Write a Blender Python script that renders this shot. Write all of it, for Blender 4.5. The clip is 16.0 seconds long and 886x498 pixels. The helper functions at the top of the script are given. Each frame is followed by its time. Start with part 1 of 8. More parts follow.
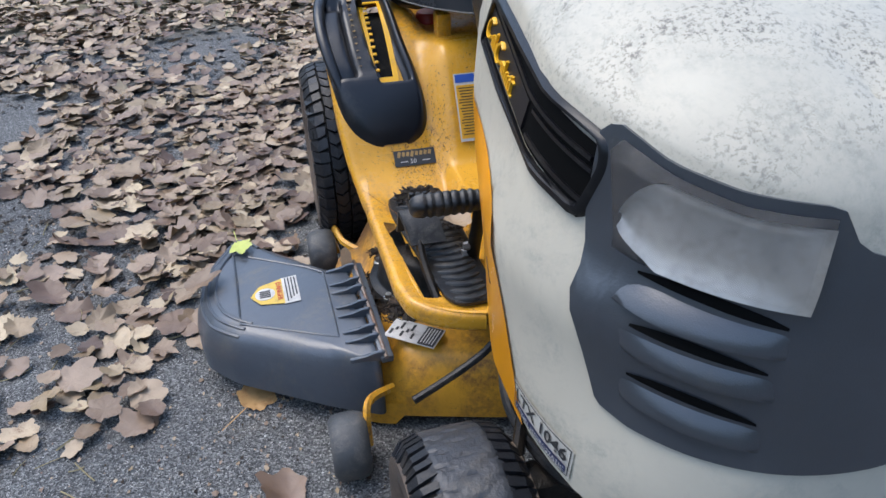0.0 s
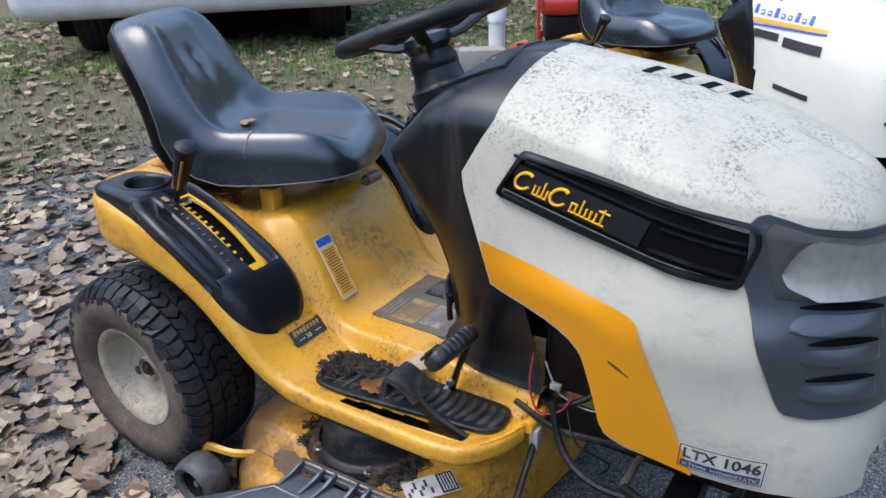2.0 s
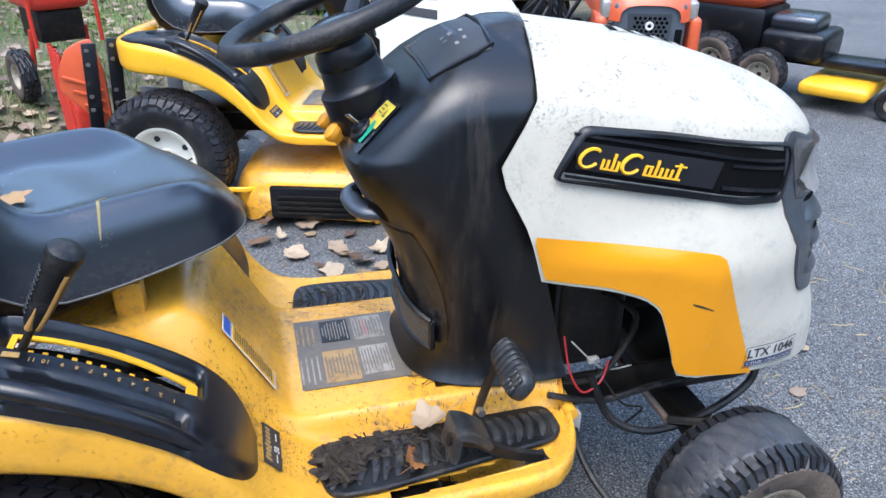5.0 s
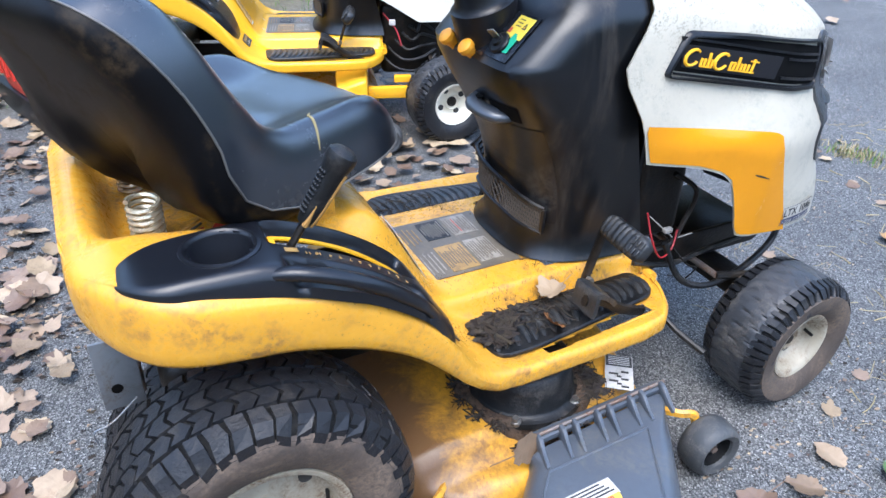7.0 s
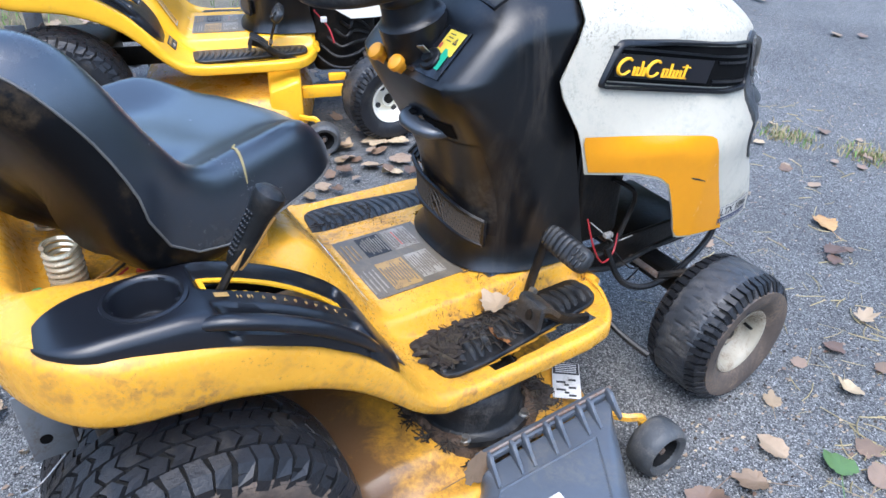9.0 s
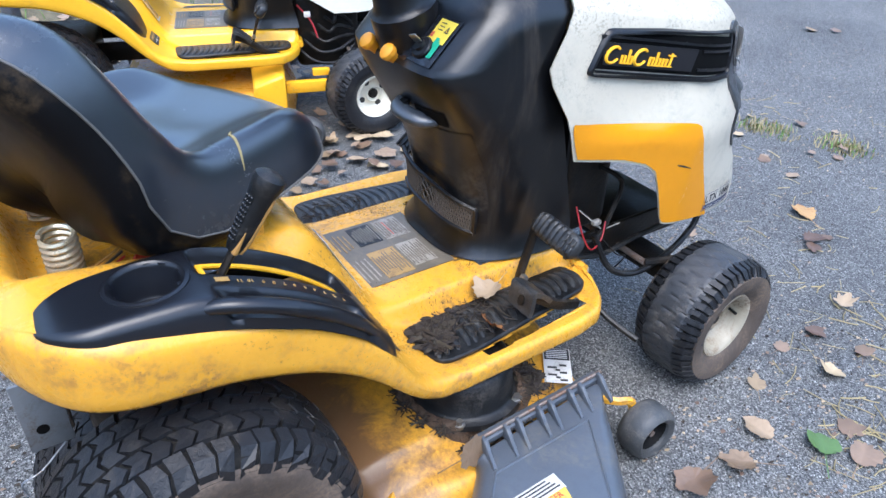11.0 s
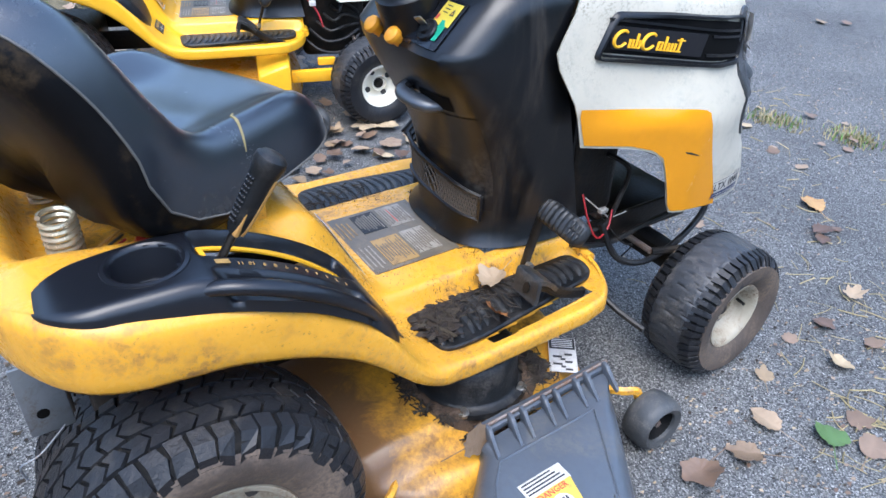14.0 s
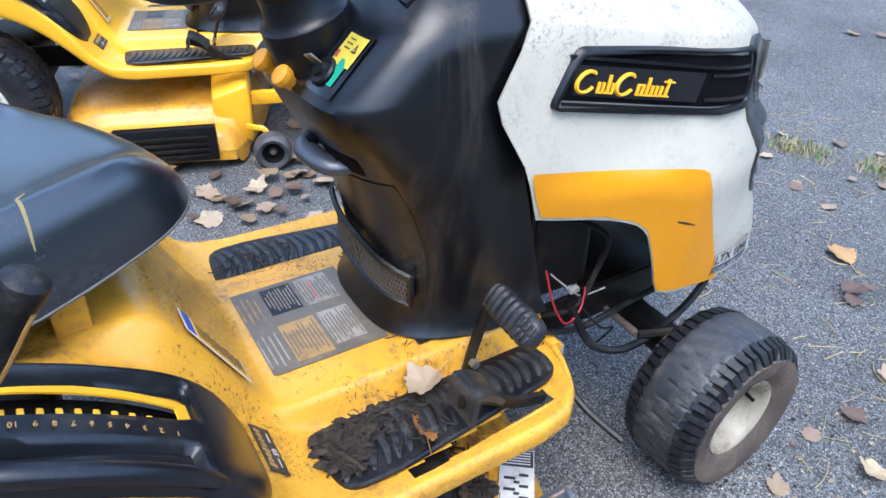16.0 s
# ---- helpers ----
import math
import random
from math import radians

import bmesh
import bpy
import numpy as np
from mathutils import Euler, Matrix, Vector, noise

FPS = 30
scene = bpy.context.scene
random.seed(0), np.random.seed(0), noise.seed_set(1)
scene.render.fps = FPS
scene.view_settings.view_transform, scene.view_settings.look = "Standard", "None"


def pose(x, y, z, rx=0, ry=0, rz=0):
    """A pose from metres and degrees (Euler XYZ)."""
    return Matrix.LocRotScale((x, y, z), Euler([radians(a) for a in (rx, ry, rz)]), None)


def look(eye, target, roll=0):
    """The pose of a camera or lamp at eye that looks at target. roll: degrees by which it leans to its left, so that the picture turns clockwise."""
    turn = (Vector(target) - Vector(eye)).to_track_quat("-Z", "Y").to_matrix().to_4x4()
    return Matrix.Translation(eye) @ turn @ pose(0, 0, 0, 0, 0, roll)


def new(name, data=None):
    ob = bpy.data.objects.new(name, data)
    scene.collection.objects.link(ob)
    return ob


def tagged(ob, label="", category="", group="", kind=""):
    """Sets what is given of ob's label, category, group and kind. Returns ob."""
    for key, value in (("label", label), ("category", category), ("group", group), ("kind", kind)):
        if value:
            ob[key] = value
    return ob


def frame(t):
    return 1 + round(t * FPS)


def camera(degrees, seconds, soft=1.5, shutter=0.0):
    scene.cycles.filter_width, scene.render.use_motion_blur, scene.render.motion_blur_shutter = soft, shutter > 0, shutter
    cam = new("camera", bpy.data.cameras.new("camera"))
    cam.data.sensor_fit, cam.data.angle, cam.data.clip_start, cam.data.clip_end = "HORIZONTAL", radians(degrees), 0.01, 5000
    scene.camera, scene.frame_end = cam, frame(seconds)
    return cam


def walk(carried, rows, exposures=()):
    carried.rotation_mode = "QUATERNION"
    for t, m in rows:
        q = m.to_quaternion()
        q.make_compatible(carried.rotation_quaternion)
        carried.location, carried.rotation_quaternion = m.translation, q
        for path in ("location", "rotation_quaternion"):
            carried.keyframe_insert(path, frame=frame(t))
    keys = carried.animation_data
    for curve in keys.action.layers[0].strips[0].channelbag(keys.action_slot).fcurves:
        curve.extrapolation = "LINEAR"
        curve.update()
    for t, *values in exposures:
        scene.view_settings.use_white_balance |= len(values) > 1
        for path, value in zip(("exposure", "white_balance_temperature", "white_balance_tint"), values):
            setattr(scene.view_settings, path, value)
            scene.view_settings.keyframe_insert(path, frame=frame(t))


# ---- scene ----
cam = camera(62.0, 16.0)
PATH = [
    (0, (1.924, -0.546, 1.145), (0.286, -0.18, 0.057), -1.5),
    (0.5, (1.917, -0.757, 1.204), (0.387, -0.091, 0.101), -1.7),
    (1, (1.792, -0.885, 1.203), (0.395, 0.09, 0.155), -2.0),
    (1.5, (1.616, -1.04, 1.238), (0.348, 0.211, 0.328), -1.9),
    (2, (1.461, -1.276, 1.261), (0.441, 0.221, 0.411), -1.9),
    (2.5, (1.264, -1.341, 1.218), (0.527, 0.323, 0.388), -1.5),
    (3, (1.072, -1.466, 1.242), (0.532, 0.278, 0.424), -1.1),
    (3.5, (0.917, -1.516, 1.249), (0.647, 0.288, 0.428), -0.7),
    (3.7, (0.857, -1.478, 1.233), (0.684, 0.335, 0.408), -0.7),
    (5.8, (0.174, -1.197, 1.227), (0.822, 0.441, 0.279), 1.2),
    (6, (0.111, -1.206, 1.238), (0.771, 0.421, 0.281), 1.3),
    (6.5, (-0.061, -1.24, 1.257), (0.644, 0.332, 0.241), 1.4),
    (7, (-0.122, -1.258, 1.259), (0.659, 0.249, 0.2), 1.6),
    (7.5, (-0.137, -1.246, 1.264), (0.688, 0.222, 0.185), 1.6),
    (8, (-0.136, -1.226, 1.266), (0.702, 0.225, 0.174), 1.7),
    (8.5, (-0.078, -1.217, 1.299), (0.764, 0.226, 0.198), 1.4),
    (9, (-0.076, -1.207, 1.31), (0.812, 0.205, 0.207), 1.4),
    (11.5, (-0.12, -1.221, 1.288), (0.817, 0.159, 0.185), 1.8),
    (12, (-0.123, -1.225, 1.275), (0.816, 0.154, 0.171), 1.8),
    (12.5, (-0.136, -1.221, 1.27), (0.802, 0.156, 0.164), 1.9),
    (13, (-0.153, -1.227, 1.261), (0.783, 0.15, 0.153), 2.0),
    (13.5, (-0.123, -1.228, 1.269), (0.8, 0.155, 0.158), 1.8),
    (14, (-0.108, -1.214, 1.275), (0.811, 0.17, 0.161), 1.8),
    (14.5, (-0.038, -1.191, 1.283), (0.874, 0.193, 0.164), 1.7),
    (15, (0.065, -1.143, 1.263), (0.969, 0.245, 0.143), 1.4),
    (15.5, (0.127, -1.12, 1.244), (1.025, 0.28, 0.135), 1.4),
    (16, (0.231, -0.996, 1.221), (1.099, 0.42, 0.107), 1.4),
]
EXPOSURES = [(0, 1.38, 6550, 10), (1.5, 1.40, 6450, 10), (2.5, 1.53, 6400, 10), (3.5, 1.80, 6300, 10), (6, 2.13, 6100, 10), (7.5, 2.16, 6070, 10), (9, 2.13, 6050, 10), (16, 2.03, 6050, 10)]
walk(cam, [(t, look(eye, target, roll)) for t, eye, target, roll in PATH], EXPOSURES)

# ---- world and light: overcast sky over an open drive, soft high sun ----
world = bpy.data.worlds.new("overcast_sky")
scene.world = world
world.use_nodes = True
wn = world.node_tree
sky = wn.nodes.new("ShaderNodeTexSky")
sky.sky_type = "NISHITA"
sky.sun_disc = False
sky.sun_elevation = radians(66)
sky.sun_rotation = radians(207)
sky.dust_density = 1.5
sky.air_density = 1.2
wbg = wn.nodes["Background"]
wn.links.new(sky.outputs[0], wbg.inputs[0])
wbg.inputs[1].default_value = 0.15
sun_data = bpy.data.lights.new("sun", "SUN")
sun_data.energy = 0.7
sun_data.angle = radians(40)
sun_data.color = (1.0, 0.98, 0.96)
sun = new("sun", sun_data)
sun.matrix_world = look((-1.3, -1.9, 6.0), (0.3, 0.2, 0))


# ---- materials ----
def material(name, base, rough=0.5, metal=0.0, vary=0.15, grain=60.0, dirt=None, dirt_amount=0.0, dirt_scale=9.0,
             specks=None, speck_scale=90.0, speck_cut=0.62, bump=0.15, bump_scale=140.0, spec=0.5, random_hue=0.0, coat=0.0, island=False, speck_z=None, dirt_fine=(0.35, 0.6), streak=None, speck_soft=0.07, mud_shade_x=None, mud=None):
    """Procedural paint or plastic: base colour with two scales of variation, dirt patches, fine specks and relief."""
    m = bpy.data.materials.new(name)
    m.use_nodes = True
    nt = m.node_tree
    n, l = nt.nodes, nt.links
    bsdf = n["Principled BSDF"]
    co = n.new("ShaderNodeTexCoord")

    def tex(scale, detail=6.0, rough_=0.6, dist=0.0):
        t = n.new("ShaderNodeTexNoise")
        t.inputs["Scale"].default_value = scale
        t.inputs["Detail"].default_value = detail
        t.inputs["Roughness"].default_value = rough_
        t.inputs["Distortion"].default_value = dist
        if streak:
            mp = n.new("ShaderNodeMapping")
            mp.inputs["Scale"].default_value = streak
            l.new(co.outputs["Object"], mp.inputs["Vector"])
            l.new(mp.outputs[0], t.inputs["Vector"])
        else:
            l.new(co.outputs["Object"], t.inputs["Vector"])
        return t

    def mix(a, b, fac, mode="MIX"):
        x = n.new("ShaderNodeMix")
        x.data_type = "RGBA"
        x.blend_type = mode
        for sock, val in ((x.inputs[6], a), (x.inputs[7], b), (x.inputs[0], fac)):
            if isinstance(val, bpy.types.NodeSocket):
                l.new(val, sock)
            elif isinstance(val, tuple):
                sock.default_value = (*val, 1) if len(val) == 3 else val
            else:
                sock.default_value = val
        return x.outputs[2]

    def ramp(src, lo, hi):
        r = n.new("ShaderNodeMapRange")
        r.inputs["From Min"].default_value = lo
        r.inputs["From Max"].default_value = hi
        l.new(src, r.inputs["Value"])
        return r.outputs[0]

    col = mix(tuple(c * (1 - vary) for c in base), tuple(min(1, c * (1 + vary)) for c in base), ramp(tex(grain / 12, 3).outputs[0], 0.3, 0.7))
    col = mix(col, tuple(c * (1 - vary) for c in base), ramp(tex(grain, 5).outputs[0], 0.45, 0.85))
    if random_hue:
        rnd_out = n.new("ShaderNodeNewGeometry").outputs["Random Per Island"] if island else n.new("ShaderNodeObjectInfo").outputs["Random"]
        hs = n.new("ShaderNodeHueSaturation")
        l.new(col, hs.inputs["Color"])
        for sock, lo, hi in (("Hue", 0.5 - random_hue * 0.03, 0.5 + random_hue * 0.05), ("Value", 1 - random_hue, 1 + random_hue * 0.9)):
            r = n.new("ShaderNodeMapRange")
            r.inputs["To Min"].default_value = lo
            r.inputs["To Max"].default_value = hi
            l.new(rnd_out, r.inputs["Value"])
            l.new(r.outputs[0], hs.inputs[sock])
        col = hs.outputs[0]
    rsock = None
    if dirt:
        patch = ramp(tex(dirt_scale, 8, 0.7, 0.6).outputs[0], 0.62 - 0.22 * dirt_amount, 0.78 - 0.2 * dirt_amount)
        fine = ramp(tex(dirt_scale * 14, 4, 0.7).outputs[0], *dirt_fine)
        mul = n.new("ShaderNodeMath")
        mul.operation = "MULTIPLY"
        l.new(patch, mul.inputs[0])
        l.new(fine, mul.inputs[1])
        col = mix(col, dirt, mul.outputs[0])
        rsock = mul.outputs[0]
    if specks:
        sp = ramp(tex(speck_scale, 8, 0.78).outputs[0], speck_cut, speck_cut + speck_soft)
        area = ramp(tex(speck_scale / 14, 4, 0.6).outputs[0], 0.38, 0.62)
        mul = n.new("ShaderNodeMath")
        mul.operation = "MULTIPLY"
        l.new(sp, mul.inputs[0])
        l.new(area, mul.inputs[1])
        amount = mul.outputs[0]
        if speck_z:
            sp_ = n.new("ShaderNodeSeparateXYZ")
            l.new(co.outputs["Object"], sp_.inputs[0])
            up_ = n.new("ShaderNodeMath")
            up_.operation = "MULTIPLY"
            l.new(amount, up_.inputs[0])
            zz = ramp(sp_.outputs["Z"], *speck_z)
            l.new(zz, up_.inputs[1])
            amount = up_.outputs[0]
        col = mix(col, specks, amount)
    if mud_shade_x:
        # mud thrown up by the wheel plus painted fender shade, with an uneven edge
        sx_ = n.new("ShaderNodeSeparateXYZ")
        l.new(co.outputs["Object"], sx_.inputs[0])
        add = n.new("ShaderNodeMath")
        add.operation = "MULTIPLY_ADD"
        add.inputs[1].default_value = 1.5
        l.new(tex(11, 8, 0.72, 0.4).outputs[0], add.inputs[0])
        l.new(ramp(sx_.outputs["X"], *mud_shade_x), add.inputs[2])
        col = mix(col, mud, ramp(add.outputs[0], 1.02, 1.42))
    l.new(col, bsdf.inputs["Base Color"])
    rr = n.new("ShaderNodeMapRange")
    rr.inputs["To Min"].default_value = max(0.03, rough - 0.1)
    rr.inputs["To Max"].default_value = min(1, rough + 0.14)
    l.new(rsock if rsock else tex(grain / 3, 4).outputs[0], rr.inputs["Value"])
    l.new(rr.outputs[0], bsdf.inputs["Roughness"])
    bsdf.inputs["Metallic"].default_value = metal
    bsdf.inputs["Specular IOR Level"].default_value = spec
    bsdf.inputs["Coat Weight"].default_value = coat
    bsdf.inputs["Coat Roughness"].default_value = 0.30
    if bump:
        b = n.new("ShaderNodeBump")
        b.inputs["Strength"].default_value = bump
        b.inputs["Distance"].default_value = 0.004
        l.new(tex(bump_scale, 4).outputs[0], b.inputs["Height"])
        l.new(b.outputs[0], bsdf.inputs["Normal"])
    return m


yellow = material("yellow_paint", (0.71, 0.350, 0.032), 0.37, dirt=(0.31, 0.148, 0.038), dirt_amount=0.85, dirt_scale=5.5, dirt_fine=(0.42, 0.60),
                  specks=(0.07, 0.04, 0.022), speck_scale=135, speck_cut=0.60, speck_soft=0.03, vary=0.08, bump=0.06)
yellow_dirty_shaded = material("yellow_paint_mud_shade", (0.70, 0.345, 0.032), 0.42, dirt=(0.19, 0.085, 0.028), dirt_amount=0.85, dirt_fine=(0.34, 0.6), dirt_scale=5.0,
                        specks=(0.05, 0.03, 0.02), speck_scale=90, speck_cut=0.60, speck_soft=0.04, vary=0.12, bump=0.2, mud_shade_x=(0.50, 0.24), mud=(0.15, 0.078, 0.032))
yellow_clean = material("yellow_paint_clean", (0.85, 0.44, 0.022), 0.32, dirt=(0.25, 0.14, 0.04), dirt_amount=0.1, vary=0.06, bump=0.03)
hood_white = material("weathered_white_plastic", (0.495, 0.457, 0.365), 0.5, spec=0.4, dirt=(0.36, 0.345, 0.285), dirt_amount=0.6, dirt_scale=7,
                      specks=(0.15, 0.14, 0.115), speck_scale=150, speck_cut=0.51, speck_z=(0.70, 0.92), vary=0.05, bump=0.05)
cream = material("cream_plastic", (0.78, 0.74, 0.62), 0.33, dirt=(0.5, 0.46, 0.36), dirt_amount=0.05, vary=0.04, bump=0.02)
stripe_orange = material("orange_decal", (0.70, 0.275, 0.004), 0.35, dirt=(0.45, 0.2, 0.03), dirt_amount=0.1, vary=0.04, bump=0.02)
black_plastic = material("black_plastic", (0.0045, 0.005, 0.0065), 0.42, spec=0.4, dirt=(0.05, 0.046, 0.04), dirt_amount=0.4, dirt_scale=6, vary=0.2, bump=0.12, bump_scale=500)
black_satin = material("black_satin_plastic", (0.006, 0.007, 0.010), 0.27, spec=0.8, dirt=(0.045, 0.042, 0.038), dirt_amount=0.3, dirt_scale=9, vary=0.2, bump=0.06, bump_scale=500)
dash_plastic = material("dusty_streaked_plastic", (0.0025, 0.003, 0.004), 0.40, spec=0.55, dirt=(0.045, 0.037, 0.028), dirt_amount=0.45, dirt_scale=9, dirt_fine=(0.3, 0.6), streak=(1, 1, 0.16), specks=(0.10, 0.085, 0.06), speck_scale=200, speck_cut=0.66, vary=0.2, bump=0.08, bump_scale=400)
chute_plastic = material("grey_black_plastic", (0.066, 0.077, 0.092), 0.42, spec=0.7, dirt=(0.13, 0.12, 0.1), dirt_amount=0.5, dirt_scale=6, specks=(0.2, 0.19, 0.17), speck_scale=180, speck_cut=0.7, bump=0.15)
vinyl = material("black_vinyl", (0.010, 0.014, 0.020), 0.33, spec=1.0, coat=0.5, dirt=(0.03, 0.03, 0.032), dirt_amount=0.3, dirt_scale=5, vary=0.15, bump=0.1, bump_scale=420)
vinyl_back = material("scuffed_black_vinyl", (0.0035, 0.0035, 0.004), 0.5, spec=0.12, dirt=(0.05, 0.034, 0.018), dirt_amount=0.45, dirt_scale=5, vary=0.25, bump=0.08, bump_scale=420)
pad_plastic = material("matt_black_plastic", (0.007, 0.008, 0.011), 0.38, spec=0.5, dirt=(0.04, 0.036, 0.03), dirt_amount=0.35, dirt_scale=8, vary=0.2, bump=0.08, bump_scale=500)
rubber = material("dusty_tyre_rubber", (0.014, 0.015, 0.0175), 0.5, spec=0.35, dirt=(0.055, 0.048, 0.040), dirt_amount=0.4, dirt_scale=14, specks=(0.13, 0.12, 0.10), speck_scale=190, speck_cut=0.72, vary=0.25, bump=0.4)
rubber_worn = material("scuffed_tyre_rubber", (0.038, 0.041, 0.046), 0.5, dirt=(0.11, 0.10, 0.085), dirt_amount=0.6, dirt_scale=16, specks=(0.2, 0.19, 0.17), speck_scale=190, speck_cut=0.66, vary=0.3, bump=0.4)
sidewall = material("muddy_tyre_sidewall", (0.075, 0.057, 0.045), 0.8, dirt=(0.18, 0.13, 0.09), dirt_amount=0.9, dirt_scale=9, vary=0.25, bump=0.3)
rim_white = material("dirty_cream_rim", (0.36, 0.32, 0.24), 0.5, dirt=(0.16, 0.10, 0.055), dirt_amount=0.8, dirt_scale=13, vary=0.08)
pedal_rubber = material("dusty_grey_rubber", (0.05, 0.053, 0.055), 0.6, dirt=(0.13, 0.12, 0.105), dirt_amount=0.7, dirt_scale=25, vary=0.25, bump=0.3)
mat_rubber = material("black_rubber_mat", (0.007, 0.0075, 0.008), 0.5, spec=0.35, dirt=(0.05, 0.044, 0.038), dirt_amount=0.7, dirt_scale=14, vary=0.25, bump=0.3)
dark_metal = material("dark_greasy_metal", (0.012, 0.011, 0.010), 0.5, spec=0.3, metal=0.3, dirt=(0.04, 0.03, 0.02), dirt_amount=0.7, dirt_scale=12, bump=0.3)
grey_metal = material("galvanised_metal", (0.42, 0.41, 0.38), 0.38, metal=0.9, dirt=(0.16, 0.13, 0.1), dirt_amount=0.4, dirt_scale=14)
rusty = material("rusty_steel", (0.26, 0.22, 0.19), 0.6, metal=0.6, dirt=(0.2, 0.09, 0.04), dirt_amount=0.8, dirt_scale=15)
spring_steel = material("spring_steel", (0.66, 0.57, 0.40), 0.34, metal=0.6, dirt=(0.25, 0.15, 0.07), dirt_amount=0.3, dirt_scale=30)
piping_grey = material("grey_seam_piping", (0.10, 0.095, 0.085), 0.5, bump=0.0)
foam_yellow = material("yellowed_foam", (0.24, 0.19, 0.08), 0.8, bump=0.2)
mud_brown = material("dried_brown_mud", (0.105, 0.062, 0.034), 0.9, grain=90, vary=0.4, dirt=(0.02, 0.013, 0.009), dirt_amount=0.8, dirt_scale=30, bump=0.8, bump_scale=200)
grip_tan = material("tan_grip_inlay", (0.36, 0.19, 0.05), 0.5, vary=0.1, bump=0.0)
knob_orange = material("orange_knob", (0.72, 0.30, 0.015), 0.4, bump=0.0, vary=0.05)
red_wire = material("red_wire", (0.30, 0.015, 0.02), 0.4, bump=0.0)
label_dark = material("worn_dark_label", (0.125, 0.104, 0.076), 0.5, dirt=(0.2, 0.16, 0.11), dirt_amount=0.6, dirt_scale=22, vary=0.2, bump=0.05)
print_faded = material("faded_white_print", (0.31, 0.275, 0.22), 0.5, dirt=(0.12, 0.09, 0.06), dirt_amount=0.9, dirt_scale=30, bump=0.0)
print_tan = material("faded_orange_print", (0.36, 0.22, 0.07), 0.5, dirt=(0.12, 0.08, 0.05), dirt_amount=0.75, dirt_scale=30, bump=0.0)
label_white = material("white_label", (0.62, 0.60, 0.56), 0.45, dirt=(0.4, 0.34, 0.25), dirt_amount=0.3, dirt_scale=20, bump=0.0)
bezel_satin = material("badge_black", (0.010, 0.010, 0.012), 0.5, spec=0.35, vary=0.15, dirt=(0.04, 0.035, 0.03), dirt_amount=0.3, bump=0.06, bump_scale=400)
pedal_dark = material("worn_black_rubber", (0.016, 0.017, 0.018), 0.5, dirt=(0.09, 0.085, 0.075), dirt_amount=0.6, dirt_scale=22, vary=0.3, bump=0.3)
zinc = material("dull_zinc_plate", (0.20, 0.22, 0.24), 0.5, metal=0.5, dirt=(0.12, 0.09, 0.06), dirt_amount=0.5, dirt_scale=16, bump=0.1)
net_cord = material("dusty_net_cord", (0.065, 0.056, 0.046), 0.7, dirt=(0.11, 0.085, 0.06), dirt_amount=0.6, dirt_scale=30, bump=0.2)
# dirty black, darker than the rubber, painting shade into grooves and recesses
recess_shade = material("recess_shade_black", (0.005, 0.005, 0.005), 0.8, spec=0.15, dirt=(0.03, 0.026, 0.02), dirt_amount=0.5, dirt_scale=20, bump=0.3)
# near-black that paints the shade of openings into flat pieces
shade_black = material("painted_shade_black", (0.003, 0.003, 0.003), 0.8, bump=0.0, spec=0.1)
grille_plastic = material("dusty_black_plastic", (0.036, 0.042, 0.050), 0.38, spec=0.95, dirt=(0.06, 0.06, 0.055), dirt_amount=0.4, dirt_scale=7, bump=0.1, bump_scale=500)
pale_lamp = material("pale_lamp_glass", (0.55, 0.58, 0.62), 0.15, vary=0.12, grain=30, bump=0.0)
print_white = material("scuffed_white_print", (0.52, 0.50, 0.46), 0.5, dirt=(0.22, 0.2, 0.17), dirt_amount=0.6, dirt_scale=35, bump=0.0)
worn_yellow = material("scuffed_yellow_print", (0.60, 0.40, 0.06), 0.5, dirt=(0.25, 0.18, 0.08), dirt_amount=0.6, dirt_scale=30, bump=0.0)
label_cream = material("cream_label", (0.56, 0.53, 0.46), 0.45, dirt=(0.4, 0.36, 0.28), dirt_amount=0.3, dirt_scale=20, bump=0.0)
label_navy = material("navy_ink", (0.02, 0.03, 0.09), 0.45, bump=0.0)
label_black = material("black_ink", (0.03, 0.03, 0.03), 0.5, bump=0.0)
label_blue = material("blue_ink", (0.03, 0.10, 0.42), 0.45, bump=0.0)
label_red = material("red_ink", (0.5, 0.06, 0.04), 0.5, bump=0.0)
label_yellow = material("yellow_ink", (0.78, 0.58, 0.06), 0.45, bump=0.0)
label_orange = material("orange_ink", (0.80, 0.40, 0.03), 0.45, bump=0.0)
label_green = material("green_ink", (0.02, 0.36, 0.2), 0.45, bump=0.0)
logo_gold = material("gold_lettering", (0.85, 0.45, 0.02), 0.4, bump=0.0, vary=0.03)
red_paint = material("faded_red_paint", (0.50, 0.035, 0.02), 0.45, dirt=(0.3, 0.1, 0.06), dirt_amount=0.3, dirt_scale=8)
orange_red = material("orange_red_plastic", (0.60, 0.10, 0.035), 0.4, dirt=(0.35, 0.14, 0.08), dirt_amount=0.3, dirt_scale=8)
post_white = material("white_pvc", (0.75, 0.75, 0.74), 0.4, dirt=(0.45, 0.44, 0.4), dirt_amount=0.3, dirt_scale=12)
concrete = material("grey_concrete", (0.30, 0.285, 0.255), 0.85, dirt=(0.14, 0.12, 0.1), dirt_amount=0.5, dirt_scale=10, bump=0.4)
rv_white = material("white_fibreglass", (0.70, 0.70, 0.68), 0.35, dirt=(0.4, 0.39, 0.35), dirt_amount=0.2, dirt_scale=3)
fence_grey = material("grey_corrugated_panel", (0.30, 0.31, 0.32), 0.5, metal=0.3)
